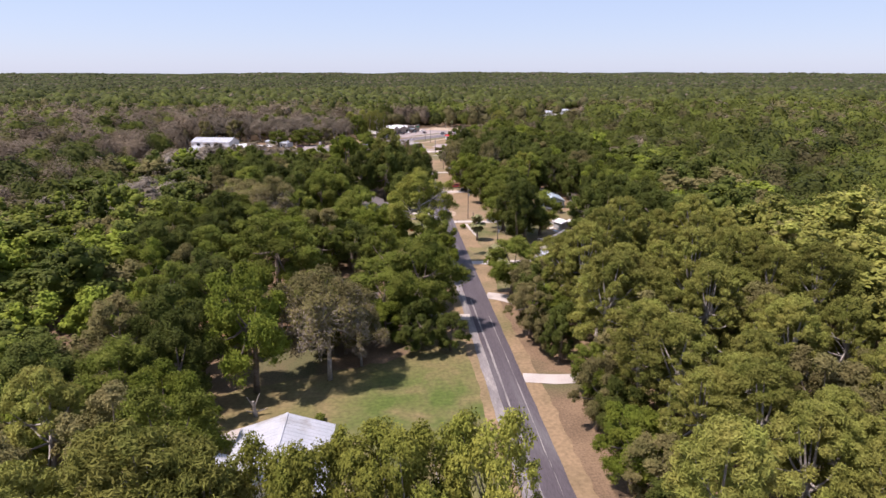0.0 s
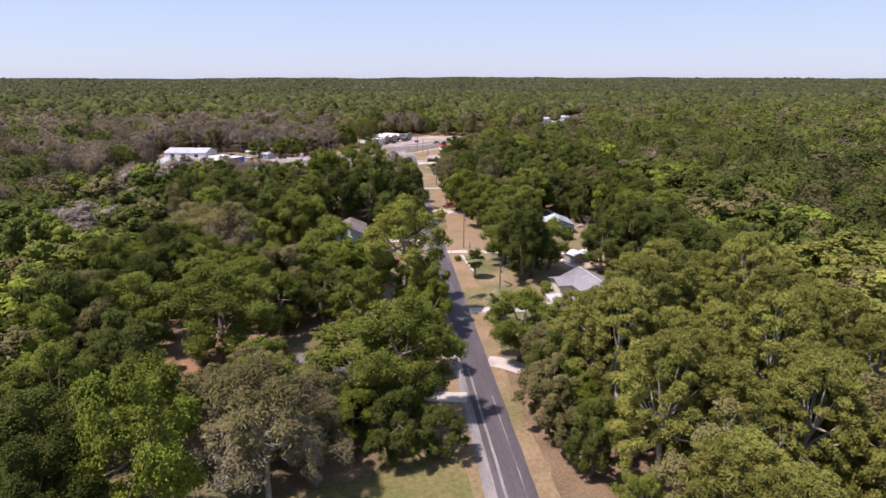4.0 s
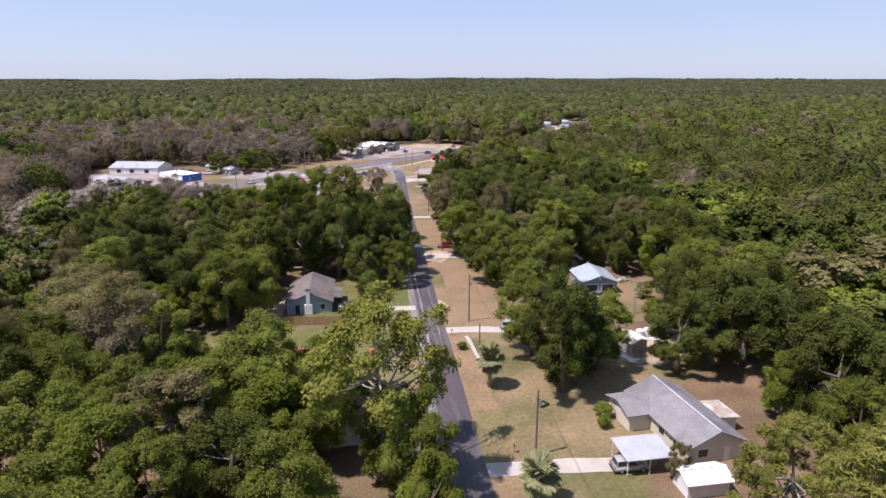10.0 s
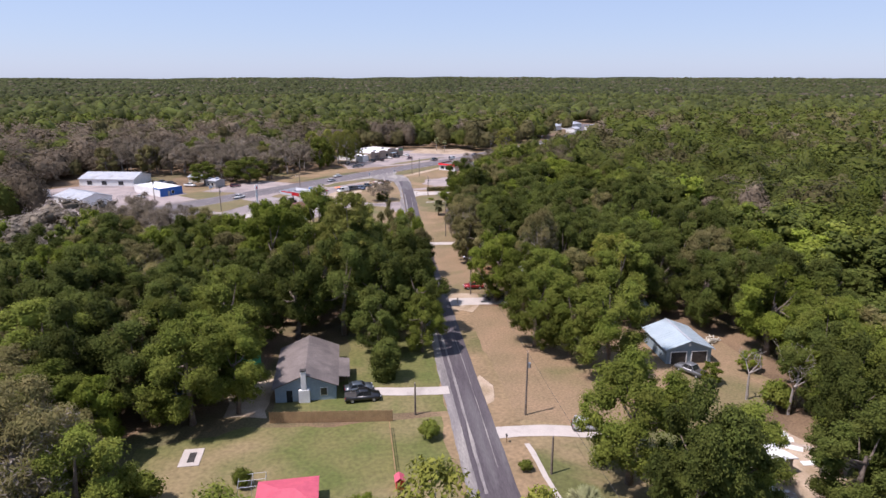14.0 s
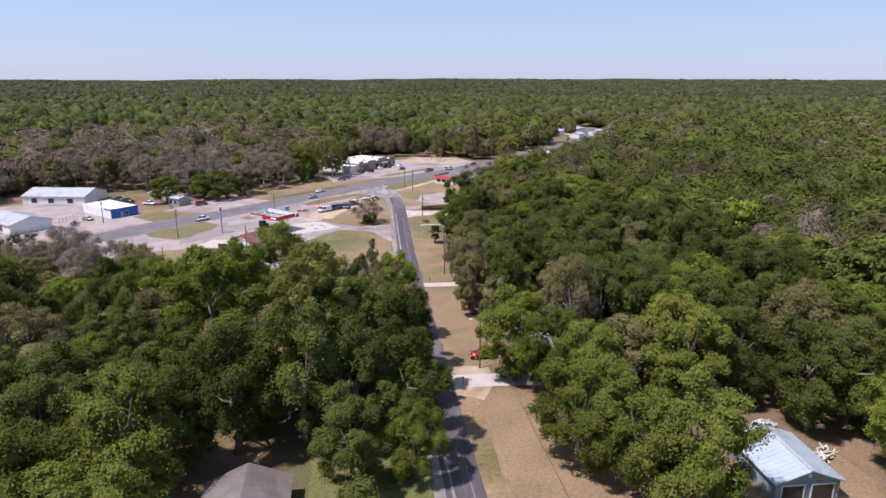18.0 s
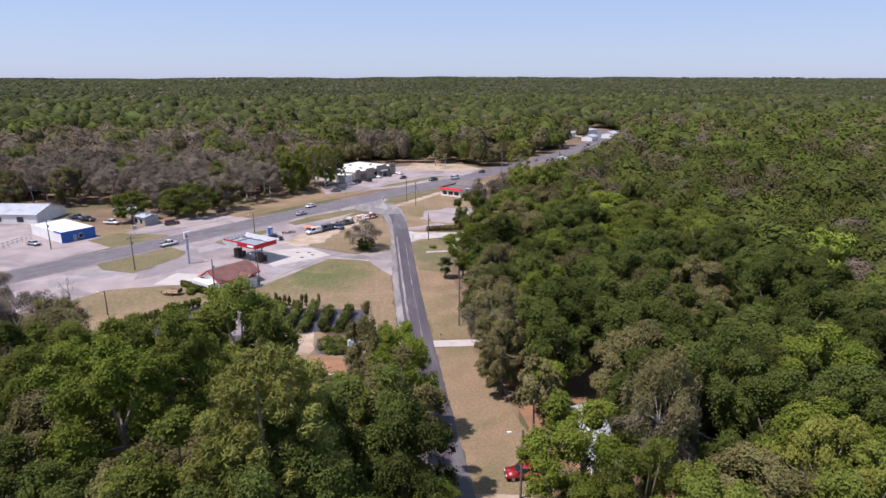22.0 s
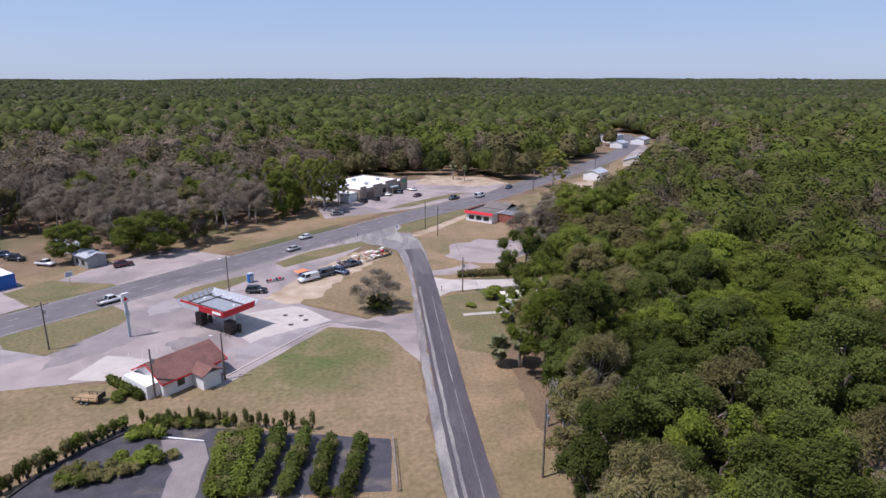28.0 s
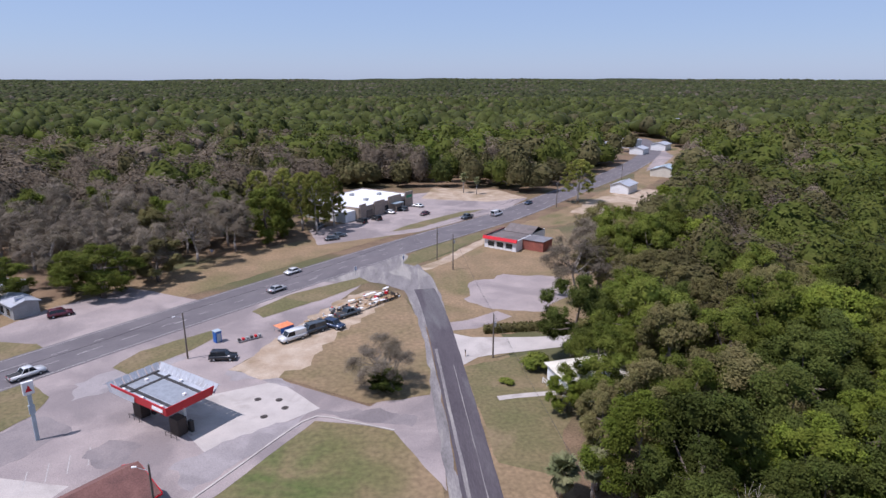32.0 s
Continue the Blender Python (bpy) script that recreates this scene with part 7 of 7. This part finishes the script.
for k in (-1, 1):
    part("tank", rod(0.75, 0.75, (k * 0.85, 0, 0), (k * 0.85, 0, 1.7), 14), M_WHITE, t)
    part("tank_lid", rod(0.75, 0.3, (k * 0.85, 0, 1.7), (k * 0.85, 0, 1.95), 14), M_WHITE, t)
for x, y in ((17.2, 160.5), (13.7, 200.7), (14.6, 256), (14.6, 309.9), (15.4, 388.2)):
    t = thing("mailbox", x, y, 0, 90, "small dark roadside mailbox on a post", "mailbox", "mailboxes")
    part("post", box(0.1, 0.1, 1.0, (0, 0, 0)), M_WOOD, t)
    part("box", box(0.5, 0.22, 0.28, (0, 0, 1.0), bevel=0.05), M_DARKMETAL, t)


def hedge(x0, y0, x1, y1, w, h, mat, label, seed=1):
    """Clipped hedge: a solid core wrapped in leaf sprays."""
    d = Vector((x1 - x0, y1 - y0))
    l = d.length
    rg2 = np.random.default_rng(seed)
    n = int((l * h * 2 + l * w) * 14)
    p = rg2.uniform(-0.5, 0.5, (n, 3)) * np.array([l, w, h])
    side = rg2.integers(0, 3, n)
    p[side == 0, 1] = np.sign(p[side == 0, 1]) * w / 2
    p[side == 1, 2] = h / 2
    p[side == 2, 1] = np.sign(p[side == 2, 1]) * w / 2
    p += rg2.normal(size=(n, 3)) * 0.1 + np.array([l / 2, 0, h / 2])
    nn = unit(rg2.normal(size=(n, 3)))
    t1 = unit(np.cross(nn, rg2.normal(size=(n, 3))))
    t2 = np.cross(nn, t1)
    s = rg2.uniform(0.14, 0.3, (n, 1))
    q = np.stack([p - t1 * s, p - t2 * s * 0.6, p + t1 * s, p + t2 * s * 0.6], 1).reshape(-1, 3)
    b = box(l, w * 0.85, h * 0.93, (l / 2, 0, 0))
    cv = np.array([v.co[:] for v in b.verts])
    b.verts.index_update()
    cq = np.array([[v.index for v in f.verts] for f in b.faces])
    b.free()
    me = fill_mesh("hedge", np.concatenate([cv, q]), np.zeros((0, 3), int), np.concatenate([cq, np.arange(n * 4).reshape(n, 4) + len(cv)]), mat)
    o = new("hedge", me)
    o.matrix_world = pose(x0, y0, 0, 0, 0, math.degrees(math.atan2(d.y, d.x)))
    return tagged(o, label, "hedge")


hedge(-44.6, 350.2, -37.3, 343.2, 0.9, 1.4, M_DARK, "clipped dark hedge along a white shop wall", 1)
hedge(20.8, 398.4, 38.0, 398.8, 1.6, 1.5, M_OLIVE, "long grey-green hedge beside a driveway", 2)
hedge(40.2, 398.9, 54.0, 397.2, 1.6, 1.7, M_OLIVE, "grey-green hedge continuing past a gate", 3)


# ---- plant nursery ----
patch("nursery_ground", [(-48, 320), (-42, 331), (-36.5, 338), (-17, 335), (1.2, 328.4), (1.0, 290), (-22, 290), (-26, 312)], 0.022, M_TAN, 0.8, "sandy brown trodden ground of a plant nursery", "soil")
patch("weed_cloth", [(-45.8, 320.5), (-41.6, 329.4), (-36.6, 335.6), (-24, 333.5), (0.6, 327.6), (0.3, 316.2), (-22.6, 317.6), (-26, 314.5), (-38, 315.5)], 0.034, M_PLASTIC_SHEET, 0.4, "black weed cloth spread under nursery plants", "ground cloth")
patch("nursery_path", [(-31, 331.4), (-25, 330.4), (-23.4, 326), (-23.2, 317.2), (-27.2, 317), (-27.4, 324), (-29.6, 327.6)], 0.046, M_LOT_DARK, 0.4, "grey gravel path between nursery beds", "path")
patch("nursery_path", [(-21, 317.2), (-10.4, 316.9), (-9.7, 308.5), (-11.2, 303.6), (-18.6, 303.4), (-21.2, 309)], 0.046, M_SAND, 0.5, "pale sandy ring path round a planted bed", "path")
patch("weed_cloth", [(-18.4, 313.6), (-13.4, 312.8), (-12.6, 309), (-13.2, 305.9), (-17.6, 305.6), (-18.8, 309)], 0.058, M_PLASTIC_SHEET, 0.3, "dark weed cloth under a round planted bed", "ground cloth")
for xa, xb in ((-18.6, -16.8), (-15.8, -13.7), (-12.8, -11.0)):
    patch("weed_cloth", [(xa, 303), (xb, 303), (xb + 0.3, 291), (xa + 0.3, 291)], 0.058, M_PLASTIC_SHEET, 0.15, "black weed cloth strip under nursery plants", "ground cloth")
patch("weed_cloth", [(-9.6, 313.4), (-1.4, 312.8), (-2.2, 304.4), (-9.4, 306.4)], 0.058, M_PLASTIC_SHEET, 0.3, "dark weed cloth under potted plants", "ground cloth")
patch("nursery_yard", [(-10.4, 305.6), (-3.2, 303.4), (-3.6, 298), (-9.8, 298.4)], 0.066, M_CLAY, 0.4, "reddish bare soil in a plant nursery", "soil")
patch("weed_cloth", [(-9.6, 297), (-3.8, 296.6), (-4, 290.5), (-9.4, 290.5)], 0.058, M_PLASTIC_SHEET, 0.2, "black weed cloth under rows of pots", "ground cloth")
strip("bed_edging", [(-45.4, 320.6), (-43.8, 324.6), (-41.2, 329.0), (-38.6, 331.4), (-36, 334.4)], 0.35, 0.3, M_DARKMETAL, "dark timber edging along a row of young trees", "edging", edge=0.05, thick=0.3)
strip("bed_edging", [(-9.8, 297.7), (-3.8, 297.3)], 0.22, 0.16, M_WHITE, "pale timber edging of a soil bed", "edging", edge=0.02, thick=0.16)
POTTED = {}


def potted_plant(x, y, h, r, kind):
    if kind not in POTTED:
        rg2 = np.random.default_rng(40 + len(POTTED))
        v, tr, q, _, _ = crown_arrays(rg2, 1.6, 0.75, 0.25, 8, 560, (0.16, 0.06), (0.32, 0.62), 1.1, 0.42, 0, "dome", True)
        crown = fill_mesh("foliage", v, tr, q, {"a": M_DARK, "b": M_OLIVE, "c": M_BRIGHT, "d": M_OAK}[kind])
        pot = to_mesh("pot", rod(0.2, 0.26, (0, 0, 0), (0, 0, 0.4), 8), M_DARKMETAL)
        POTTED[kind] = (crown, pot)
    t = new("potted_plant")
    t.matrix_world = pose(x, y, 0.05, 0, 0, (x * 77 + y * 31) % 360) @ Matrix.Diagonal((r / 0.75, r / 0.75, h / 1.6, 1))
    tagged(t, "leafy nursery shrub growing in a black pot", "potted plant", "nursery plants")
    for nm, me in (("foliage", POTTED[kind][0]), ("pot", POTTED[kind][1])):
        o = new(nm, me)
        o.parent = t


rg = random.Random(8)
# hedge-like rows on the black cloth
for xa, ya, xb, yb, k, r0, r1 in ((-21.9, 329.5, -21.0, 317.6, "d", 1.0, 1.4), (-19.9, 330.5, -19.4, 317.6, "a", 1.0, 1.4), (-18.2, 330, -18.2, 317.4, "d", 0.9, 1.3), (-14.5, 329, -15.9, 317.2, "a", 0.9, 1.2), (-11.2, 328, -12.6, 316.9, "a", 0.9, 1.2), (-7.6, 327, -8.7, 316.6, "a", 0.85, 1.15), (-3.4, 326.4, -4.9, 316.6, "a", 0.85, 1.1)):
    for i in range(15):
        u = i / 14
        potted_plant(xa + (xb - xa) * u + rg.uniform(-0.2, 0.2), ya + (yb - ya) * u + rg.uniform(-0.2, 0.2), rg.uniform(1.5, 2.5), rg.uniform(r0, r1), "b" if rg.random() < 0.12 else k)
# young trees along the diagonal edging, slim evergreens at the back
for i in range(17):
    u = i / 16
    potted_plant(-46.6 + 10.0 * u + rg.uniform(-0.3, 0.3), 321.4 + 13.8 * u + 0.9 * math.sin(u * 3.1), rg.uniform(1.5, 2.9), rg.uniform(0.5, 0.95), "dba"[i % 3])
for i in range(26):
    u = i / 25
    potted_plant(-35 + 25 * u + rg.uniform(-0.4, 0.4), 336.2 - 4.6 * u + rg.uniform(-0.5, 0.5), rg.uniform(1.2, 3.0), rg.uniform(0.25, 0.5), "ab"[i % 2])
for cx, cy, sx, sy, n, k in ((-36.0, 323.4, 4.4, 2.0, 34, "bdbba"), (-31, 326.8, 3.8, 1.4, 26, "dcdba"), (-33, 332.8, 2.0, 1.0, 14, "ddcad"), (-28, 334.8, 5.5, 1.0, 24, "abdba"), (-15.6, 309.4, 2.0, 3.0, 22, "adbda"), (-6.0, 308.8, 2.8, 3.2, 40, "aabda"), (-14.7, 297.2, 0.7, 5.2, 26, "dcdbd"), (-11.9, 297.2, 0.6, 5.2, 22, "adaba"), (-17.6, 297, 0.5, 5, 16, "aabda"), (-6.6, 293.6, 2.4, 2.4, 22, "abaab"), (-6.4, 315.6, 1.4, 0.5, 6, "aabda")):
    for i in range(n):
        potted_plant(cx + rg.uniform(-sx, sx), cy + rg.uniform(-sy, sy), rg.uniform(0.8, 1.7), rg.uniform(0.5, 1.0), k[i % 5])
rail_fence(0.9, 316.0, 0.9, 327.4, 6, "thin wire fence at the end of nursery rows", M_STEEL)
t = thing("pallet_rack", -5.2, 314.5, 0.04, -8, "low reddish timber rack holding small pots", "rack")
for k in range(4):
    part("slat", box(5.2, 0.16, 0.08, (0, -0.6 + k * 0.4, 0.35)), M_CLAY, t)
for k in (-2.4, 0, 2.4):
    part("leg", box(0.1, 1.3, 0.35, (k, 0, 0)), M_WOOD, t)
for x, y, m, lab in ((-3.2, 309.2, M_WHITE, "white plastic water barrel in a nursery"), (-2.5, 308.4, M_METAL_BLUE, "pale blue plastic barrel in a nursery")):
    t = thing("barrel", x, y, 0.05, 0, lab, "barrel", "barrels")
    part("drum", rod(0.36, 0.36, (0, 0, 0), (0, 0, 1.15), 12), m, t)
    part("lid", rod(0.38, 0.3, (0, 0, 1.15), (0, 0, 1.22), 12), m, t)
t = thing("potting_bench", -16.4, 306.4, 0.058, 10, "timber potting bench with a white parasol", "bench")
part("top", box(2.6, 0.9, 0.08, (0, 0, 0.8)), M_WOOD, t)
for sx in (-1, 1):
    for sy in (-1, 1):
        part("leg", box(0.08, 0.08, 0.8, (sx * 1.2, sy * 0.38, 0)), M_WOOD, t)
part("parasol_pole", rod(0.03, 0.03, (-1.3, 0.9, 0), (-1.3, 0.9, 2.0), 6), M_STEEL, t)
part("parasol", rod(0.7, 0.05, (-1.3, 0.9, 1.9), (-1.3, 0.9, 2.25), 10), M_WHITE, t)
t = thing("water_pipe", -28.0, 331.0, 0.046, -16, "long white pipe lying at a nursery bed", "pipe")
part("pipe", rod(0.12, 0.12, (-3.2, 0, 0.15), (3.2, 0, 0.15), 8), M_WHITE, t)


# ---- forecourt and roadside sale ----
def utility_trailer(x, y, rz, label, s=1.0):
    t = thing("utility_trailer", x, y, 0, rz, label, "trailer")
    part("bed", box(4.2 * s, 2.0 * s, 0.12, (0, 0, 0.55)), M_WOOD, t)
    for k in (-1, 1):
        part("side_rail", box(4.2 * s, 0.06, 0.06, (0, k * s, 1.1)), M_DARKMETAL, t)
        for u in (-2, -0.7, 0.7, 2):
            part("stake", box(0.06, 0.06, 0.6, (u * s, k * s, 0.55)), M_DARKMETAL, t)
        for u in (-0.45, 0.45):
            w = part("wheel", rod(0.33, 0.33, (u, k * (s + 0.1), 0.33), (u, k * (s + 0.3), 0.33), 12), M_RUBBER, t)
            part("rim", rod(0.16, 0.16, (u, k * (s + 0.09), 0.33), (u, k * (s + 0.31), 0.33), 8), M_STEEL, w)
    part("ramp", box(0.08, 1.9 * s, 0.9, (2.15 * s, 0, 0.6)), M_DARKMETAL, t)
    part("tongue", rod(0.06, 0.06, (-2.1 * s, 0, 0.5), (-3.4 * s, 0, 0.45), 6), M_DARKMETAL, t)


utility_trailer(-45.3, 344.0, -15, "low rusty utility trailer parked on dry grass")
utility_trailer(2.6, 419.6, 38, "flat trailer loaded with timber at a roadside sale", 0.85)
t = thing("kiosk", -30.3, 400.6, 0, 40, "bright blue vending kiosk at the forecourt edge", "kiosk")
part("body", box(1.2, 1.2, 2.2, (0, 0, 0.05), bevel=0.05), M_BLUE, t)
part("roof", box(1.35, 1.35, 0.14, (0, 0, 2.25), bevel=0.03), M_METAL_BLUE, t)
part("door", box(0.8, 0.05, 1.7, (0.0, -0.62, 0.2)), M_METAL_BLUE, t)
t = thing("market_tent", -18.4, 404.6, 0, 40, "orange-topped tent with blue side at a roadside sale", "tent")
part("top", hip(3.0, 2.2, 1.2, 0.45, 0.1, 0.05), M_ORANGE, t)
part("side", box(3.0, 0.05, 1.15, (0, -1.1, 0.05)), M_BLUE, t)
for sx in (-1, 1):
    for sy in (-1, 1):
        part("pole", rod(0.03, 0.03, (sx * 1.5, sy * 1.1, 0), (sx * 1.5, sy * 1.1, 1.25), 6), M_STEEL, t)
t = thing("equipment_row", -24.4, 400.6, 0, 30, "row of small mowers on a low rack at a roadside sale", "rack")
part("rail", box(4.6, 0.5, 0.12, (0, 0, 0.3)), M_STEEL, t)
for k in range(6):
    part("machine", box(0.5, 0.6, 0.45, (-2 + k * 0.8, 0, 0.42), bevel=0.08), (M_DARKMETAL, M_RED, M_GREY)[k % 3], t)
    part("leg", box(0.08, 0.5, 0.3, (-2 + k * 0.8, 0, 0)), M_STEEL, t)
rg = random.Random(21)
goods = [M_WOOD, M_DARKMETAL, M_WHITE, M_RUST, M_GREY, M_BROWNMETAL, M_CREAM, M_RED]
for i in range(64):
    u = rg.uniform(0, 1)
    lane = rg.choice((0.0, 1.6, 3.4, 5.0)) if u > 0.35 else rg.choice((2.0, 3.4))
    x, y = -15.5 + 19.5 * u + lane * 0.68 - 1.2, 407.5 + 18.5 * u - lane * 0.73
    m = goods[i % len(goods)]
    if i % 3 == 0:
        t = thing("market_table", x, y, 0.055, 43 + rg.uniform(-12, 12), "folding table heaped with second-hand goods", "table", "sale tables")
        part("top", box(1.8, 0.75, 0.05, (0, 0, 0.72)), M_WHITE if i % 2 else M_WOOD, t)
        for sx in (-1, 1):
            for sy in (-1, 1):
                part("leg", rod(0.025, 0.025, (sx * 0.8, sy * 0.3, 0), (sx * 0.8, sy * 0.3, 0.72), 5), M_STEEL, t)
    elif i % 3 == 1:
        t = thing("chair", x, y, 0.055, rg.uniform(0, 360), "second-hand chair standing at a roadside sale", "chair", "sale chairs")
        part("seat", box(0.55, 0.55, 0.08, (0, 0, 0.42), bevel=0.02), m, t)
        part("backrest", box(0.55, 0.07, 0.55, (0, 0.25, 0.48), bevel=0.02), m, t)
        for sx in (-1, 1):
            for sy in (-1, 1):
                part("leg", box(0.05, 0.05, 0.42, (sx * 0.23, sy * 0.23, 0)), m, t)
    else:
        t = thing("crate", x, y, 0.055, rg.uniform(0, 360), "box of second-hand goods at a roadside sale", "crate", "sale crates")
        part("body", box(rg.uniform(0.6, 1.3), rg.uniform(0.5, 0.9), rg.uniform(0.4, 0.9), (0, 0, 0), bevel=0.03), m, t)
        part("lid", box(0.5, 0.45, 0.1, (0, 0, 0.7), bevel=0.02), goods[(i + 3) % 8], t)
for x, y, h, lab in ((-73.5, 404.5, 3.2, "white roadside sign board on posts"), (-74, 419.5, 4.5, "tall white shop sign on a pole"), (-45, 463, 1.6, "small white sign under pines"), (-4.5, 438.5, 2.4, "small road sign on a post"), (8.2, 446.5, 2.6, "road sign on a thin post")):
    t = thing("sign_board", x, y, 0, 45, lab, "sign", "roadside signs")
    part("post", rod(0.05, 0.05, (0, 0, 0), (0, 0, h), 6), M_STEEL, t)
    w = 1.8 if h > 3 else 0.7
    p = part("panel", box(w, 0.08, h * 0.4, (0, 0, h * 0.62)), M_WHITE, t)
    for k in range(3):
        part("bar", box(w * 0.7, 0.02, 0.12, (0, -0.05, h * 0.66 + k * h * 0.1)), M_BLUE, p)
for x, y in ((-17.6, 371.6), (-16, 376.4), (-19.3, 377), (-14.8, 373.8)):
    t = thing("manhole_cover", x, y, 0.04, 0, "dark round tank lid in the concrete forecourt", "manhole cover", "tank lids")
    part("lid", rod(0.55, 0.55, (0, 0, 0), (0, 0, 0.03), 16), M_BROWNMETAL, t)
for k in range(4):
    strip("bay_line", [(-44.2 + k * 1.9, 357.5 + k * 1.6), (-45.6 + k * 1.9, 361.8 + k * 1.6)], 0.12, 0.045, M_PAINT, "white painted parking bay line", "road marking", thick=0.002)
for x, y, a in ((-41, 411, 46), (-16, 436, 46), (-62, 389, 46)):
    t = strip("turn_arrow", [(x, y), (x + 1.8, y + 1.9)], 0.28, 0.08, M_PAINT, "white painted turn arrow on the highway", "road marking", thick=0.002)
